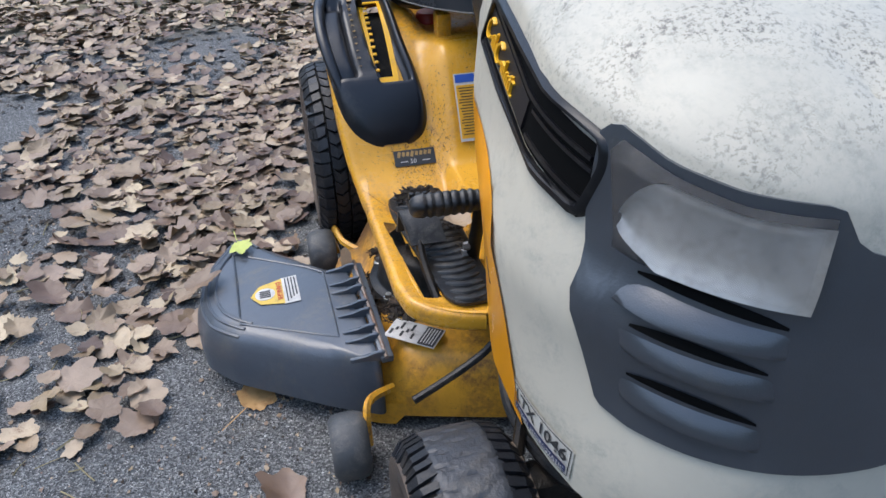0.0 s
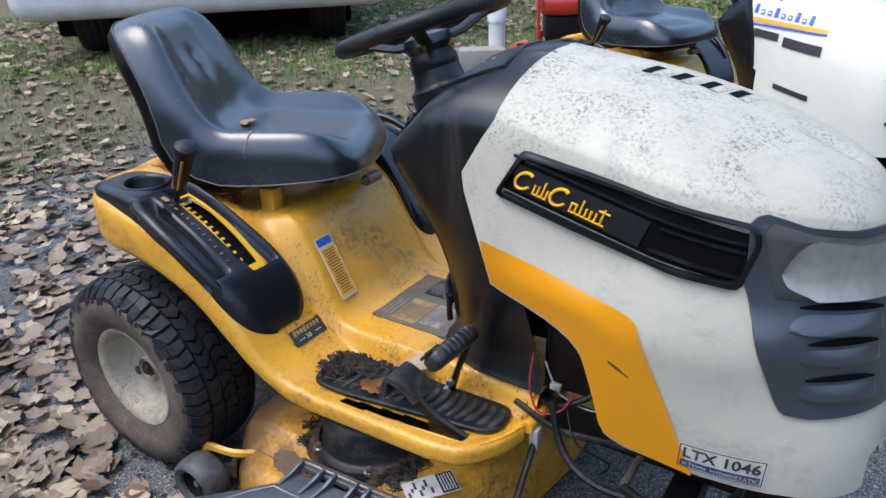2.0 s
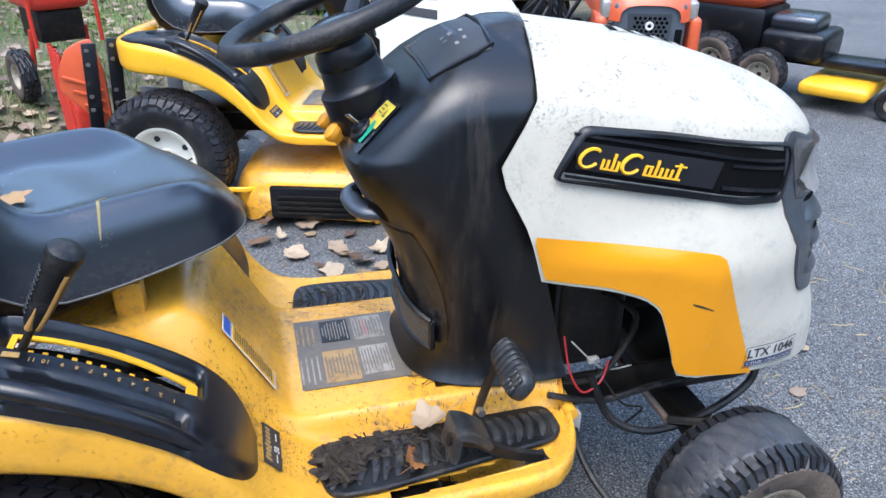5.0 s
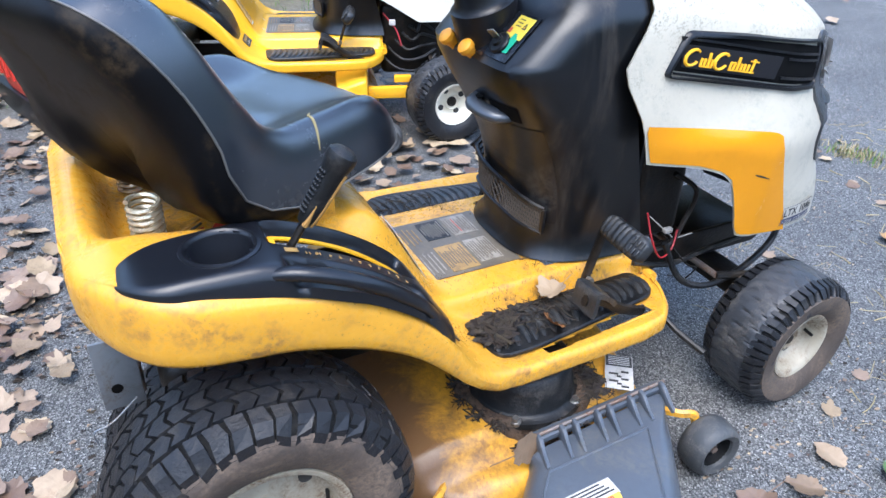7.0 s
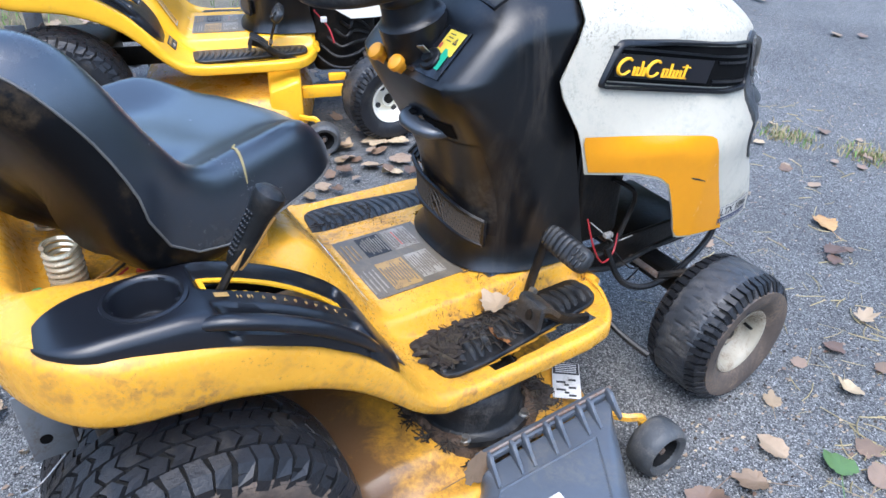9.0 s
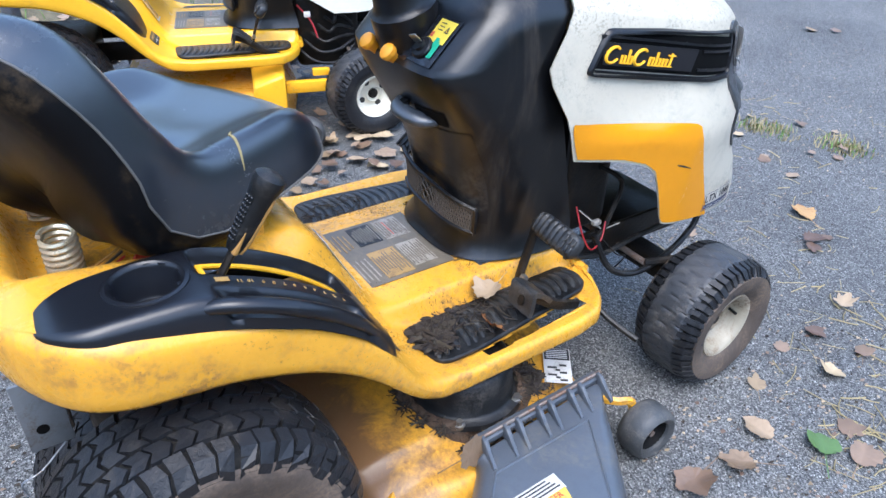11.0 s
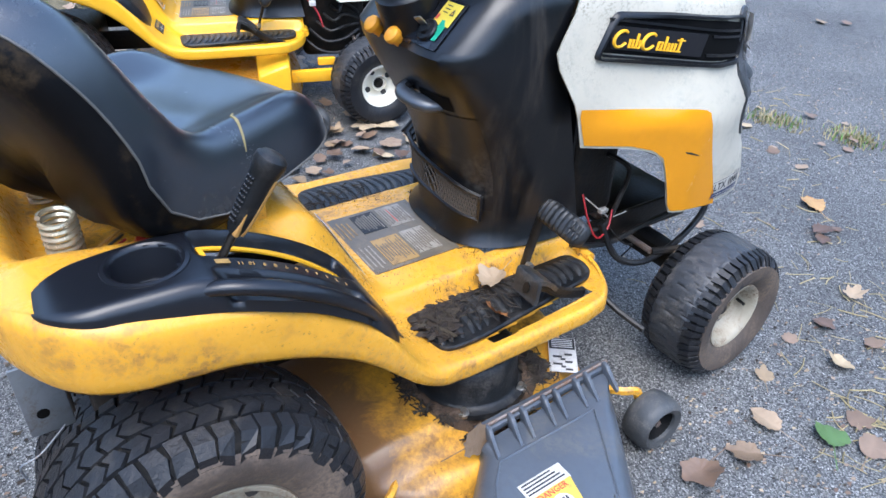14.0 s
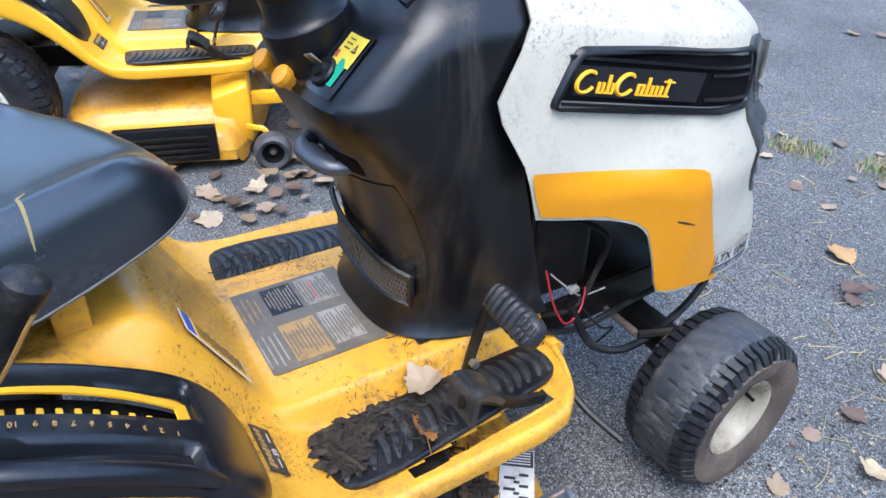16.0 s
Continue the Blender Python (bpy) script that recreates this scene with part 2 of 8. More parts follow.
leaf_brown = material("dry_brown_leaf", (0.205, 0.132, 0.084), 0.55, grain=40, vary=0.3, random_hue=0.50, bump=0.2, dirt=(0.12, 0.07, 0.04), dirt_amount=0.4, dirt_scale=25)
leaf_brown_litter = material("dry_brown_leaf_litter", (0.205, 0.132, 0.084), 0.55, grain=40, vary=0.3, random_hue=0.50, island=True, bump=0.2, dirt=(0.12, 0.07, 0.04), dirt_amount=0.4, dirt_scale=25)
leaf_pale = material("dry_pale_leaf", (0.31, 0.215, 0.14), 0.6, grain=40, vary=0.25, random_hue=0.38, bump=0.2, dirt=(0.2, 0.12, 0.07), dirt_amount=0.4, dirt_scale=25)
leaf_pale_litter = material("dry_pale_leaf_litter", (0.34, 0.245, 0.165), 0.6, grain=40, vary=0.25, random_hue=0.38, island=True, bump=0.2, dirt=(0.2, 0.12, 0.07), dirt_amount=0.4, dirt_scale=25)
leaf_tan = material("fresh_tan_leaf", (0.42, 0.25, 0.10), 0.65, grain=40, vary=0.25, bump=0.2, dirt=(0.25, 0.1, 0.03), dirt_amount=0.5, dirt_scale=25)
leaf_rust = material("rusty_leaf", (0.36, 0.15, 0.045), 0.6, grain=40, vary=0.35, bump=0.2, dirt=(0.14, 0.05, 0.02), dirt_amount=0.5, dirt_scale=25)
leaf_green = material("green_leaf", (0.085, 0.155, 0.045), 0.45, grain=40, vary=0.2, bump=0.15)
leaf_lime = material("yellow_green_leaf", (0.48, 0.52, 0.12), 0.5, grain=40, vary=0.2, bump=0.15)
debris_dark = material("dry_grass_clippings", (0.030, 0.020, 0.013), 0.85, vary=0.4, bump=0.2, random_hue=0.6, island=True)
grass_mat = material("grass_blades", (0.125, 0.23, 0.045), 0.6, grain=30, vary=0.4, bump=0.0)
straw_mat = material("dry_grass_straw", (0.33, 0.27, 0.14), 0.7, vary=0.3, bump=0.0)

# dark foliage for the added ring that blocks low sky light
woods_mat = material("light_blocking_foliage", (0.055, 0.07, 0.03), 0.8, grain=3, vary=0.5, dirt=(0.02, 0.022, 0.012), dirt_amount=0.8, dirt_scale=1.2, bump=0.0)


def glassy(name, colour, rough, alpha):
    m = bpy.data.materials.new(name)
    m.use_nodes = True
    b = m.node_tree.nodes["Principled BSDF"]
    b.inputs["Base Color"].default_value = (*colour, 1)
    b.inputs["Roughness"].default_value = rough
    b.inputs["Alpha"].default_value = alpha
    b.inputs["IOR"].default_value = 1.5
    tx = m.node_tree.nodes.new("ShaderNodeTexNoise")
    tx.inputs["Scale"].default_value = 9
    tx.inputs["Detail"].default_value = 6
    mr = m.node_tree.nodes.new("ShaderNodeMapRange")
    mr.inputs["From Min"].default_value = 0.35
    mr.inputs["From Max"].default_value = 0.75
    mr.inputs["To Min"].default_value = alpha * 0.8
    mr.inputs["To Max"].default_value = min(1, alpha * 1.25)
    m.node_tree.links.new(tx.outputs[0], mr.inputs[0])
    m.node_tree.links.new(mr.outputs[0], b.inputs["Alpha"])
    return m


lens_haze = glassy("hazed_headlight_lens", (0.55, 0.53, 0.5), 0.15, 0.09)
reflector = material("headlight_reflector", (0.33, 0.315, 0.285), 0.38, vary=0.35, grain=60, metal=0.35, dirt=(0.30, 0.27, 0.23), dirt_amount=0.4, dirt_scale=10, bump=0.0)


def asphalt_material():
    m = bpy.data.materials.new("worn_asphalt")
    m.use_nodes = True
    nt = m.node_tree
    n, l = nt.nodes, nt.links
    bsdf = n["Principled BSDF"]
    co = n.new("ShaderNodeTexCoord")

    def noise_(scale, detail=6, rough_=0.6):
        t = n.new("ShaderNodeTexNoise")
        t.inputs["Scale"].default_value = scale
        t.inputs["Detail"].default_value = detail
        t.inputs["Roughness"].default_value = rough_
        l.new(co.outputs["Object"], t.inputs["Vector"])
        return t.outputs[0]

    def ramp(src, stops):
        r = n.new("ShaderNodeValToRGB")
        e = r.color_ramp.elements
        while len(e) < len(stops):
            e.new(0.5)
        for el, (p, c) in zip(e, stops):
            el.position = p
            el.color = (*c, 1)
        l.new(src, r.inputs[0])
        return r.outputs[0]

    def mix(a, b, fac, mode="MIX"):
        x = n.new("ShaderNodeMix")
        x.data_type = "RGBA"
        x.blend_type = mode
        l.new(a, x.inputs[6])
        l.new(b, x.inputs[7])
        if isinstance(fac, float):
            x.inputs[0].default_value = fac
        else:
            l.new(fac, x.inputs[0])
        return x.outputs[2]

    vor = n.new("ShaderNodeTexVoronoi")
    vor.inputs["Scale"].default_value = 310
    l.new(co.outputs["Object"], vor.inputs["Vector"])
    stones = ramp(vor.outputs["Color"], [(0.0, (0.012, 0.012, 0.013)), (0.40, (0.066, 0.067, 0.067)), (0.74, (0.18, 0.180, 0.175)), (0.93, (0.34, 0.336, 0.318)), (1.0, (0.62, 0.62, 0.60))])
    patches = ramp(noise_(1.1, 8), [(0.3, (0.72, 0.73, 0.74)), (0.7, (1.30, 1.30, 1.28))])
    col = mix(stones, patches, 1.0, "MULTIPLY")
    sand = ramp(noise_(5.0, 9, 0.7), [(0.60, (0, 0, 0)), (0.76, (0.45, 0.45, 0.45))])
    sandc = ramp(noise_(60, 5), [(0.3, (0.10, 0.085, 0.065)), (0.7, (0.27, 0.23, 0.17))])
    col = mix(col, sandc, sand)
    # soil and thatch take over beyond the drive's edge
    sep = n.new("ShaderNodeSeparateXYZ")
    l.new(co.outputs["Object"], sep.inputs[0])
    edge = n.new("ShaderNodeMath")
    edge.operation = "MULTIPLY_ADD"
    edge.inputs[1].default_value = 0.9
    l.new(noise_(0.9, 6), edge.inputs[0])
    l.new(sep.outputs["X"], edge.inputs[2])
    side = n.new("ShaderNodeMapRange")
    side.inputs["From Min"].default_value = SOIL_X + 0.75
    side.inputs["From Max"].default_value = SOIL_X + 0.05
    l.new(edge.outputs[0], side.inputs[0])
    bank = n.new("ShaderNodeVectorMath")
    bank.operation = "DOT_PRODUCT"
    bank.inputs[1].default_value = (-0.5, 0.86, 0)
    l.new(co.outputs["Object"], bank.inputs[0])
    wob = n.new("ShaderNodeMath")
    wob.operation = "MULTIPLY_ADD"
    wob.inputs[1].default_value = 0.9
    l.new(noise_(1.3, 6), wob.inputs[0])
    l.new(bank.outputs["Value"], wob.inputs[2])
    side2 = n.new("ShaderNodeMapRange")
    side2.inputs["From Min"].default_value = 2.55
    side2.inputs["From Max"].default_value = 3.0
    l.new(wob.outputs[0], side2.inputs[0])
    both = n.new("ShaderNodeMath")
    both.operation = "MAXIMUM"
    l.new(side.outputs[0], both.inputs[0])
    l.new(side2.outputs[0], both.inputs[1])
    soil = ramp(noise_(14, 9, 0.75), [(0.25, (0.045, 0.038, 0.022)), (0.5, (0.13, 0.11, 0.06)), (0.75, (0.25, 0.20, 0.12))])
    col = mix(col, soil, both.outputs[0])
    l.new(col, bsdf.inputs["Base Color"])
    bsdf.inputs["Roughness"].default_value = 0.82
    b = n.new("ShaderNodeBump")
    b.inputs["Strength"].default_value = 0.8
    b.inputs["Distance"].default_value = 0.004
    l.new(vor.outputs["Distance"], b.inputs["Height"])
    l.new(b.outputs[0], bsdf.inputs["Normal"])
    return m


SOIL_X = -2.3
asphalt = asphalt_material()


# ---- mesh helpers ----
from mathutils.bvhtree import BVHTree


def lerp(a, b, t):
    return a + (b - a) * t


def sstep(a, b, x):
    t = min(1.0, max(0.0, (x - a) / (b - a)))
    return t * t * (3 - 2 * t)


def table(x, rows):
    """Straight interpolation in rows of (x, value)."""
    if x <= rows[0][0]:
        return rows[0][1]
    for (a, va), (b, vb) in zip(rows, rows[1:]):
        if x <= b:
            return lerp(va, vb, (x - a) / (b - a))
    return rows[-1][1]


def curve(x, rows):
    """Smooth interpolation through (key, value) rows without overshoot."""
    if x <= rows[0][0] or x >= rows[-1][0]:
        return table(x, rows)
    k = 0
    while x > rows[k + 1][0]:
        k += 1

    def slope(i):
        if i <= 0 or i >= len(rows) - 1:
            return None
        a = (rows[i][1] - rows[i - 1][1]) / (rows[i][0] - rows[i - 1][0])
        b = (rows[i + 1][1] - rows[i][1]) / (rows[i + 1][0] - rows[i][0])
        return 0.0 if a * b <= 0 else 2 * a * b / (a + b)
    (x0, y0), (x1, y1) = rows[k], rows[k + 1]
    h = x1 - x0
    d = (y1 - y0) / h
    m0, m1 = slope(k), slope(k + 1)
    m0, m1 = d if m0 is None else m0, d if m1 is None else m1
    t = (x - x0) / h
    return y0 * (1 + 2 * t) * (1 - t) ** 2 + h * m0 * t * (1 - t) ** 2 + y1 * t * t * (3 - 2 * t) + h * m1 * t * t * (t - 1)


def part(name, bm, mat, parent, label="", smooth=True, angle=40):
    me = bpy.data.meshes.new(name)
    bmesh.ops.recalc_face_normals(bm, faces=bm.faces)
    if smooth:
        lim = radians(angle)
        for f in bm.faces:
            f.smooth = True
        for e in bm.edges:
            if len(e.link_faces) == 2 and e.calc_face_angle(0) > lim:
                e.smooth = False
    bm.to_mesh(me)
    bm.free()
    me.materials.append(mat)
    ob = new(name, me)
    ob.parent = parent
    if label:
        tagged(ob, label)
    return ob


def grid(fn, nu, nv, close_u=False, close_v=False, bm=None):
    """A sheet over fn(i, j); i in 0..nu, j in 0..nv."""
    bm = bm or bmesh.new()
    iu = nu if close_u else nu + 1
    jv = nv if close_v else nv + 1
    vs = [[bm.verts.new(fn(i, j)) for j in range(jv)] for i in range(iu)]
    for i in range(nu):
        for j in range(nv):
            q = [vs[i][j], vs[(i + 1) % iu][j], vs[(i + 1) % iu][(j + 1) % jv], vs[i][(j + 1) % jv]]
            if len({id(v) for v in q}) == 4:
                bm.faces.new(q)
    return bm


def thicken(bm, t):
    bmesh.ops.recalc_face_normals(bm, faces=bm.faces)
    bmesh.ops.solidify(bm, geom=bm.faces[:], thickness=t)
    return bm


def rbox(size, bevel=0.005, at=(0, 0, 0), seg=2, bm=None, rot=None):
    b2 = bmesh.new()
    bmesh.ops.create_cube(b2, size=1)
    bmesh.ops.scale(b2, vec=size, verts=b2.verts)
    if bevel:
        bmesh.ops.bevel(b2, geom=b2.edges[:], offset=min(bevel, min(size) * 0.45), segments=seg, affect="EDGES", profile=0.5)
    m = Matrix.Translation(at) @ (rot or Matrix.Identity(4))
    bmesh.ops.transform(b2, matrix=m, verts=b2.verts)
    return merge(bm, b2)


def merge(bm, other):
    if bm is None:
        return other
    me = bpy.data.meshes.new("tmp")
    other.to_mesh(me)
    other.free()
    bm.from_mesh(me)
    bpy.data.meshes.remove(me)
    return bm


def frames_along(pts):
    """Tangents and steady normals along a line of points."""
    pts = [Vector(p) for p in pts]
    out, prev = [], None
    for i, p in enumerate(pts):
        t = (pts[min(i + 1, len(pts) - 1)] - pts[max(i - 1, 0)]).normalized()
        if prev is None:
            a = Vector((0, 0, 1)) if abs(t.z) < 0.9 else Vector((1, 0, 0))
            nrm = (a - t * a.dot(t)).normalized()
        else:
            nrm = (prev - t * prev.dot(t)).normalized()
        prev = nrm
        out.append((p, t, nrm, t.cross(nrm)))
    return out


def smooth_line(pts, n=6):
    """A Catmull-Rom line through the points."""
    p = [Vector(q) for q in pts]
    out = []
    for i in range(len(p) - 1):
        a, b, c, d = p[max(i - 1, 0)], p[i], p[i + 1], p[min(i + 2, len(p) - 1)]
        for k in range(n):
            t = k / n
            out.append(0.5 * ((2 * b) + (c - a) * t + (2 * a - 5 * b + 4 * c - d) * t * t + (3 * b - a - 3 * c + d) * t ** 3))
    out.append(p[-1])
    return out


def tube(pts, r, seg=8, bm=None, flat=1.0, taper=None):
    fr = frames_along(pts)
    b2 = bmesh.new()
    rings = []
    for k, (p, t, a, b) in enumerate(fr):
        rr = r if taper is None else r * taper(k / (len(fr) - 1))
        rings.append([b2.verts.new(p + a * (math.cos(2 * math.pi * s / seg) * rr * flat) + b * (math.sin(2 * math.pi * s / seg) * rr)) for s in range(seg)])
    for u, v in zip(rings, rings[1:]):
        for s in range(seg):
            b2.faces.new((u[s], u[(s + 1) % seg], v[(s + 1) % seg], v[s]))
    b2.faces.new(rings[0][::-1])
    b2.faces.new(rings[-1])
    return merge(bm, b2)


def lathe(profile, seg=32, m=None, bm=None, close=False):
    """Turned round the local z axis; profile of (radius, height)."""
    b2 = bmesh.new()
    rings = []
    for r, h in profile:
        if r < 1e-5:
            rings.append([b2.verts.new((0, 0, h))])
        else:
            rings.append([b2.verts.new((r * math.cos(2 * math.pi * s / seg), r * math.sin(2 * math.pi * s / seg), h)) for s in range(seg)])
    pairs = list(zip(rings, rings[1:])) + ([(rings[-1], rings[0])] if close else [])
    for u, v in pairs:
        for s in range(seg):
            q = [u[s % len(u)], u[(s + 1) % len(u)], v[(s + 1) % len(v)], v[s % len(v)]]
            uq = []
            for w in q:
                if w not in uq:
                    uq.append(w)
            if len(uq) >= 3:
                b2.faces.new(uq)
    if m is not None:
        bmesh.ops.transform(b2, matrix=m, verts=b2.verts)
    return merge(bm, b2)


def prism(poly, z0, z1, bevel=0.0, seg=2, bm=None, m=None):
    """An upright block over a plan polygon."""
    b2 = bmesh.new()
    a = [b2.verts.new((x, y, z0)) for x, y in poly]
    b = [b2.verts.new((x, y, z1)) for x, y in poly]
    k = len(poly)
    b2.faces.new(a[::-1])
    b2.faces.new(b)
    for i in range(k):
        b2.faces.new((a[i], a[(i + 1) % k], b[(i + 1) % k], b[i]))
    bmesh.ops.recalc_face_normals(b2, faces=b2.faces)
    if bevel:
        bmesh.ops.bevel(b2, geom=b2.edges[:], offset=bevel, segments=seg, affect="EDGES", profile=0.5)
    if m is not None:
        bmesh.ops.transform(b2, matrix=m, verts=b2.verts)
    return merge(bm, b2)


def round_poly(pts, r, n=4):
    """Rounds the corners of a plan polygon."""
    out = []
    k = len(pts)
    for i in range(k):
        a, b, c = Vector(pts[i - 1]), Vector(pts[i]), Vector(pts[(i + 1) % k])
        u, v = (a - b), (c - b)
        d = min(r, u.length * 0.45, v.length * 0.45)
        p, q = b + u.normalized() * d, b + v.normalized() * d
        for j in range(n + 1):
            t = j / n
            out.append(tuple(p * (1 - t) ** 2 + b * 2 * t * (1 - t) + q * t * t))
    return out


def lettering(text, size, m, depth=0.0008, bold=0.0):
    """A flat mesh of letters in the built-in font, lying in the plane of m."""
    cu = bpy.data.curves.new("letters", "FONT")
    cu.body = text
    cu.size = size
    cu.extrude = depth
    cu.offset = bold
    cu.resolution_u = 2
    ob = new("letters", cu)
    dg = bpy.context.evaluated_depsgraph_get()
    me = bpy.data.meshes.new_from_object(ob.evaluated_get(dg))
    bm = bmesh.new()
    bm.from_mesh(me)
    bpy.data.objects.remove(ob)
    bpy.data.curves.remove(cu)
    bpy.data.meshes.remove(me)
    bmesh.ops.transform(bm, matrix=m, verts=bm.verts)
    return bm


def basis(origin, ux, uy):
    """A pose whose x runs along ux and y towards uy."""
    x = Vector(ux).normalized()
    z = x.cross(Vector(uy)).normalized()
    y = z.cross(x)
    return Matrix(((x.x, y.x, z.x, origin[0]), (x.y, y.y, z.y, origin[1]), (x.z, y.z, z.z, origin[2]), (0, 0, 0, 1)))


def thing(name, m=None, label="", category="", group=""):
    ob = new(name)
    ob.matrix_world = m or Matrix.Identity(4)
    ob.empty_display_size = 0.1
    return tagged(ob, label, category, group)


AXLE_R = Matrix.Rotation(radians(90), 4, "X")  # local z turns to -y


# ---- the lawn tractor: x ahead, y to its left, z up, origin under the rear axle ----
XC = 1.15


def hood_rear_x(z):
    return table(z, [(0.40, 0.875), (0.60, 0.864), (0.628, 0.859), (0.717, 0.833), (0.80, 0.792), (0.825, 0.788), (0.93, 0.85), (1.02, 0.89)])


def hood_rear_w(z):
    return table(z, [(0.40, 0.245), (0.628, 0.243), (0.717, 0.246), (0.80, 0.226), (0.82, 0.223), (0.90, 0.216), (0.95, 0.195)])


def hood_mid_w(z):
    return table(z, [(0.40, 0.298), (0.60, 0.309), (0.655, 0.314), (0.675, 0.304), (0.70, 0.280), (0.74, 0.268), (0.82, 0.261), (0.89, 0.246)])


def hood_nose_x(z):
    return table(z, [(0.38, 1.520), (0.5, 1.513), (0.6, 1.498), (0.72, 1.480), (0.82, 1.457), (0.90, 1.42)])


def nose_square(z):
    """How square the nose is in plan: 2 is an ellipse."""
    return 2.0 + 0.75 * sstep(0.58, 0.42, z)


def hood_side(x, z):
    """Half the hood's width at a length and a height."""
    if x <= XC:
        xr = hood_rear_x(z)
        a = min(1, max(0, (x - xr) / (XC - xr)))
        return lerp(hood_rear_w(z), hood_mid_w(z), a ** 0.85)
    e = min(1, (x - XC) / (hood_nose_x(z) - XC))
    k = nose_square(z)
    return hood_mid_w(z) * max(0, 1 - e ** k) ** (1 / k)


def hood_skin(u, z, out=0.0):
    """A point of the right side: u 0..1 from the rear edge to the widest place, 1..2 on round the nose, 2..4 along the left side."""
    s = -1
    if u > 2:
        u, s = 4 - u, 1
    if u <= 1:
        x = lerp(hood_rear_x(z), XC, u)
        return Vector((x, s * (hood_side(x, z) + out), z))
    th = (u - 1) * math.pi / 2
    k = 2 / nose_square(z)
    return Vector((XC + (hood_nose_x(z) - XC + out) * math.sin(th) ** k, s * (hood_mid_w(z) + out) * max(0.0, math.cos(th)) ** k, z))


def hood_bottom(x):
    return table(x, [(0.86, 0.628), (0.97, 0.612), (1.03, 0.592), (1.06, 0.568), (1.085, 0.50), (1.105, 0.43), (1.12, 0.424), (1.27, 0.403), (1.478, 0.400), (1.492, 0.445), (1.53, 0.445)])


def hood_top(x):
    return table(x, [(0.88, 1.02), (0.94, 1.01), (1.06, 0.99), (1.17, 0.96), (1.29, 0.92), (1.36, 0.885), (1.41, 0.85), (1.49, 0.78)])


def shoulder(u):
    u = u if u <= 2 else 4 - u
    return table(u, [(0, 0.925), (1, 0.872), (1.33, 0.848), (1.7, 0.82), (2, 0.79)])


def hood_dome(u, t, out=0.0):
    """The top: t from the shoulder (0) to the spine (1)."""
    v = u if u <= 2 else 4 - u
    p = hood_skin(u, shoulder(u))
    xs = lerp(0.885, 1.10, v) if v <= 1 else lerp(1.10, 1.37, math.sin((v - 1) * math.pi / 2))
    q = Vector((xs, 0, hood_top(xs)))
    r = p.lerp(q, t)
    r.z = p.z + (q.z - p.z) * max(0.0, 1 - max(0.0, 1 - t) ** 2.0) ** 0.82 + out
    return r


US = [0, 0.08, 0.18, 0.3, 0.42, 0.52, 0.6, 0.66, 0.70, 0.74, 0.78, 0.82, 0.86, 0.92, 1.0, 1.08, 1.16, 1.25, 1.34, 1.43, 1.52, 1.62, 1.70, 1.742, 1.75, 1.765, 1.80, 1.84, 1.85, 1.862, 1.91]
US = US + [2.0] + [4 - u for u in US[::-1]]


def side_patch(cols, rows, out):
    """A sheet on the hood's right side: cols of (x, low z, high z)."""
    def at(i, j):
        x, lo, hi = cols[i]
        z = lerp(lo, hi, j / rows)
        return (x, -hood_side(x, z) - out, z)
    return grid(at, len(cols) - 1, rows)


def xz_prism(poly, out0, out1, mirror=False, sub=0):
    """A plate in the outline poly of (x, z), laid on the hood's right side."""
    s = 1 if mirror else -1
    bm = bmesh.new()
    a = [bm.verts.new((x, s * (hood_side(x, z) + out0), z)) for x, z in poly]
    b = [bm.verts.new((x, s * (hood_side(x, z) + out1), z)) for x, z in poly]
    k = len(poly)
    for i in range(k):
        bm.faces.new((a[i], a[(i + 1) % k], b[(i + 1) % k], b[i]))
    bm.faces.new(b)
    bmesh.ops.triangulate(bm, faces=[f for f in bm.faces if len(f.verts) > 4])
    return bm


def ring_on_side(outer, inner, out0, out1):
    """A raised frame between two outlines of (x, z) with as many corners each."""
    bm = bmesh.new()
    k = len(outer)

    def row(poly, o):
        return [bm.verts.new((x, -hood_side(x, z) - o, z)) for x, z in poly]
    mid = [(lerp(a[0], b[0], 0.25), lerp(a[1], b[1], 0.25)) for a, b in zip(outer, inner)]
    mid2 = [(lerp(a[0], b[0], 0.75), lerp(a[1], b[1], 0.75)) for a, b in zip(outer, inner)]
    rows = [row(outer, out0), row(mid, out1), row(mid2, out1), row(inner, out0 - 0.004)]
    for u, v in zip(rows, rows[1:]):
        for i in range(k):
            bm.faces.new((u[i], u[(i + 1) % k], v[(i + 1) % k], v[i]))
    return bm


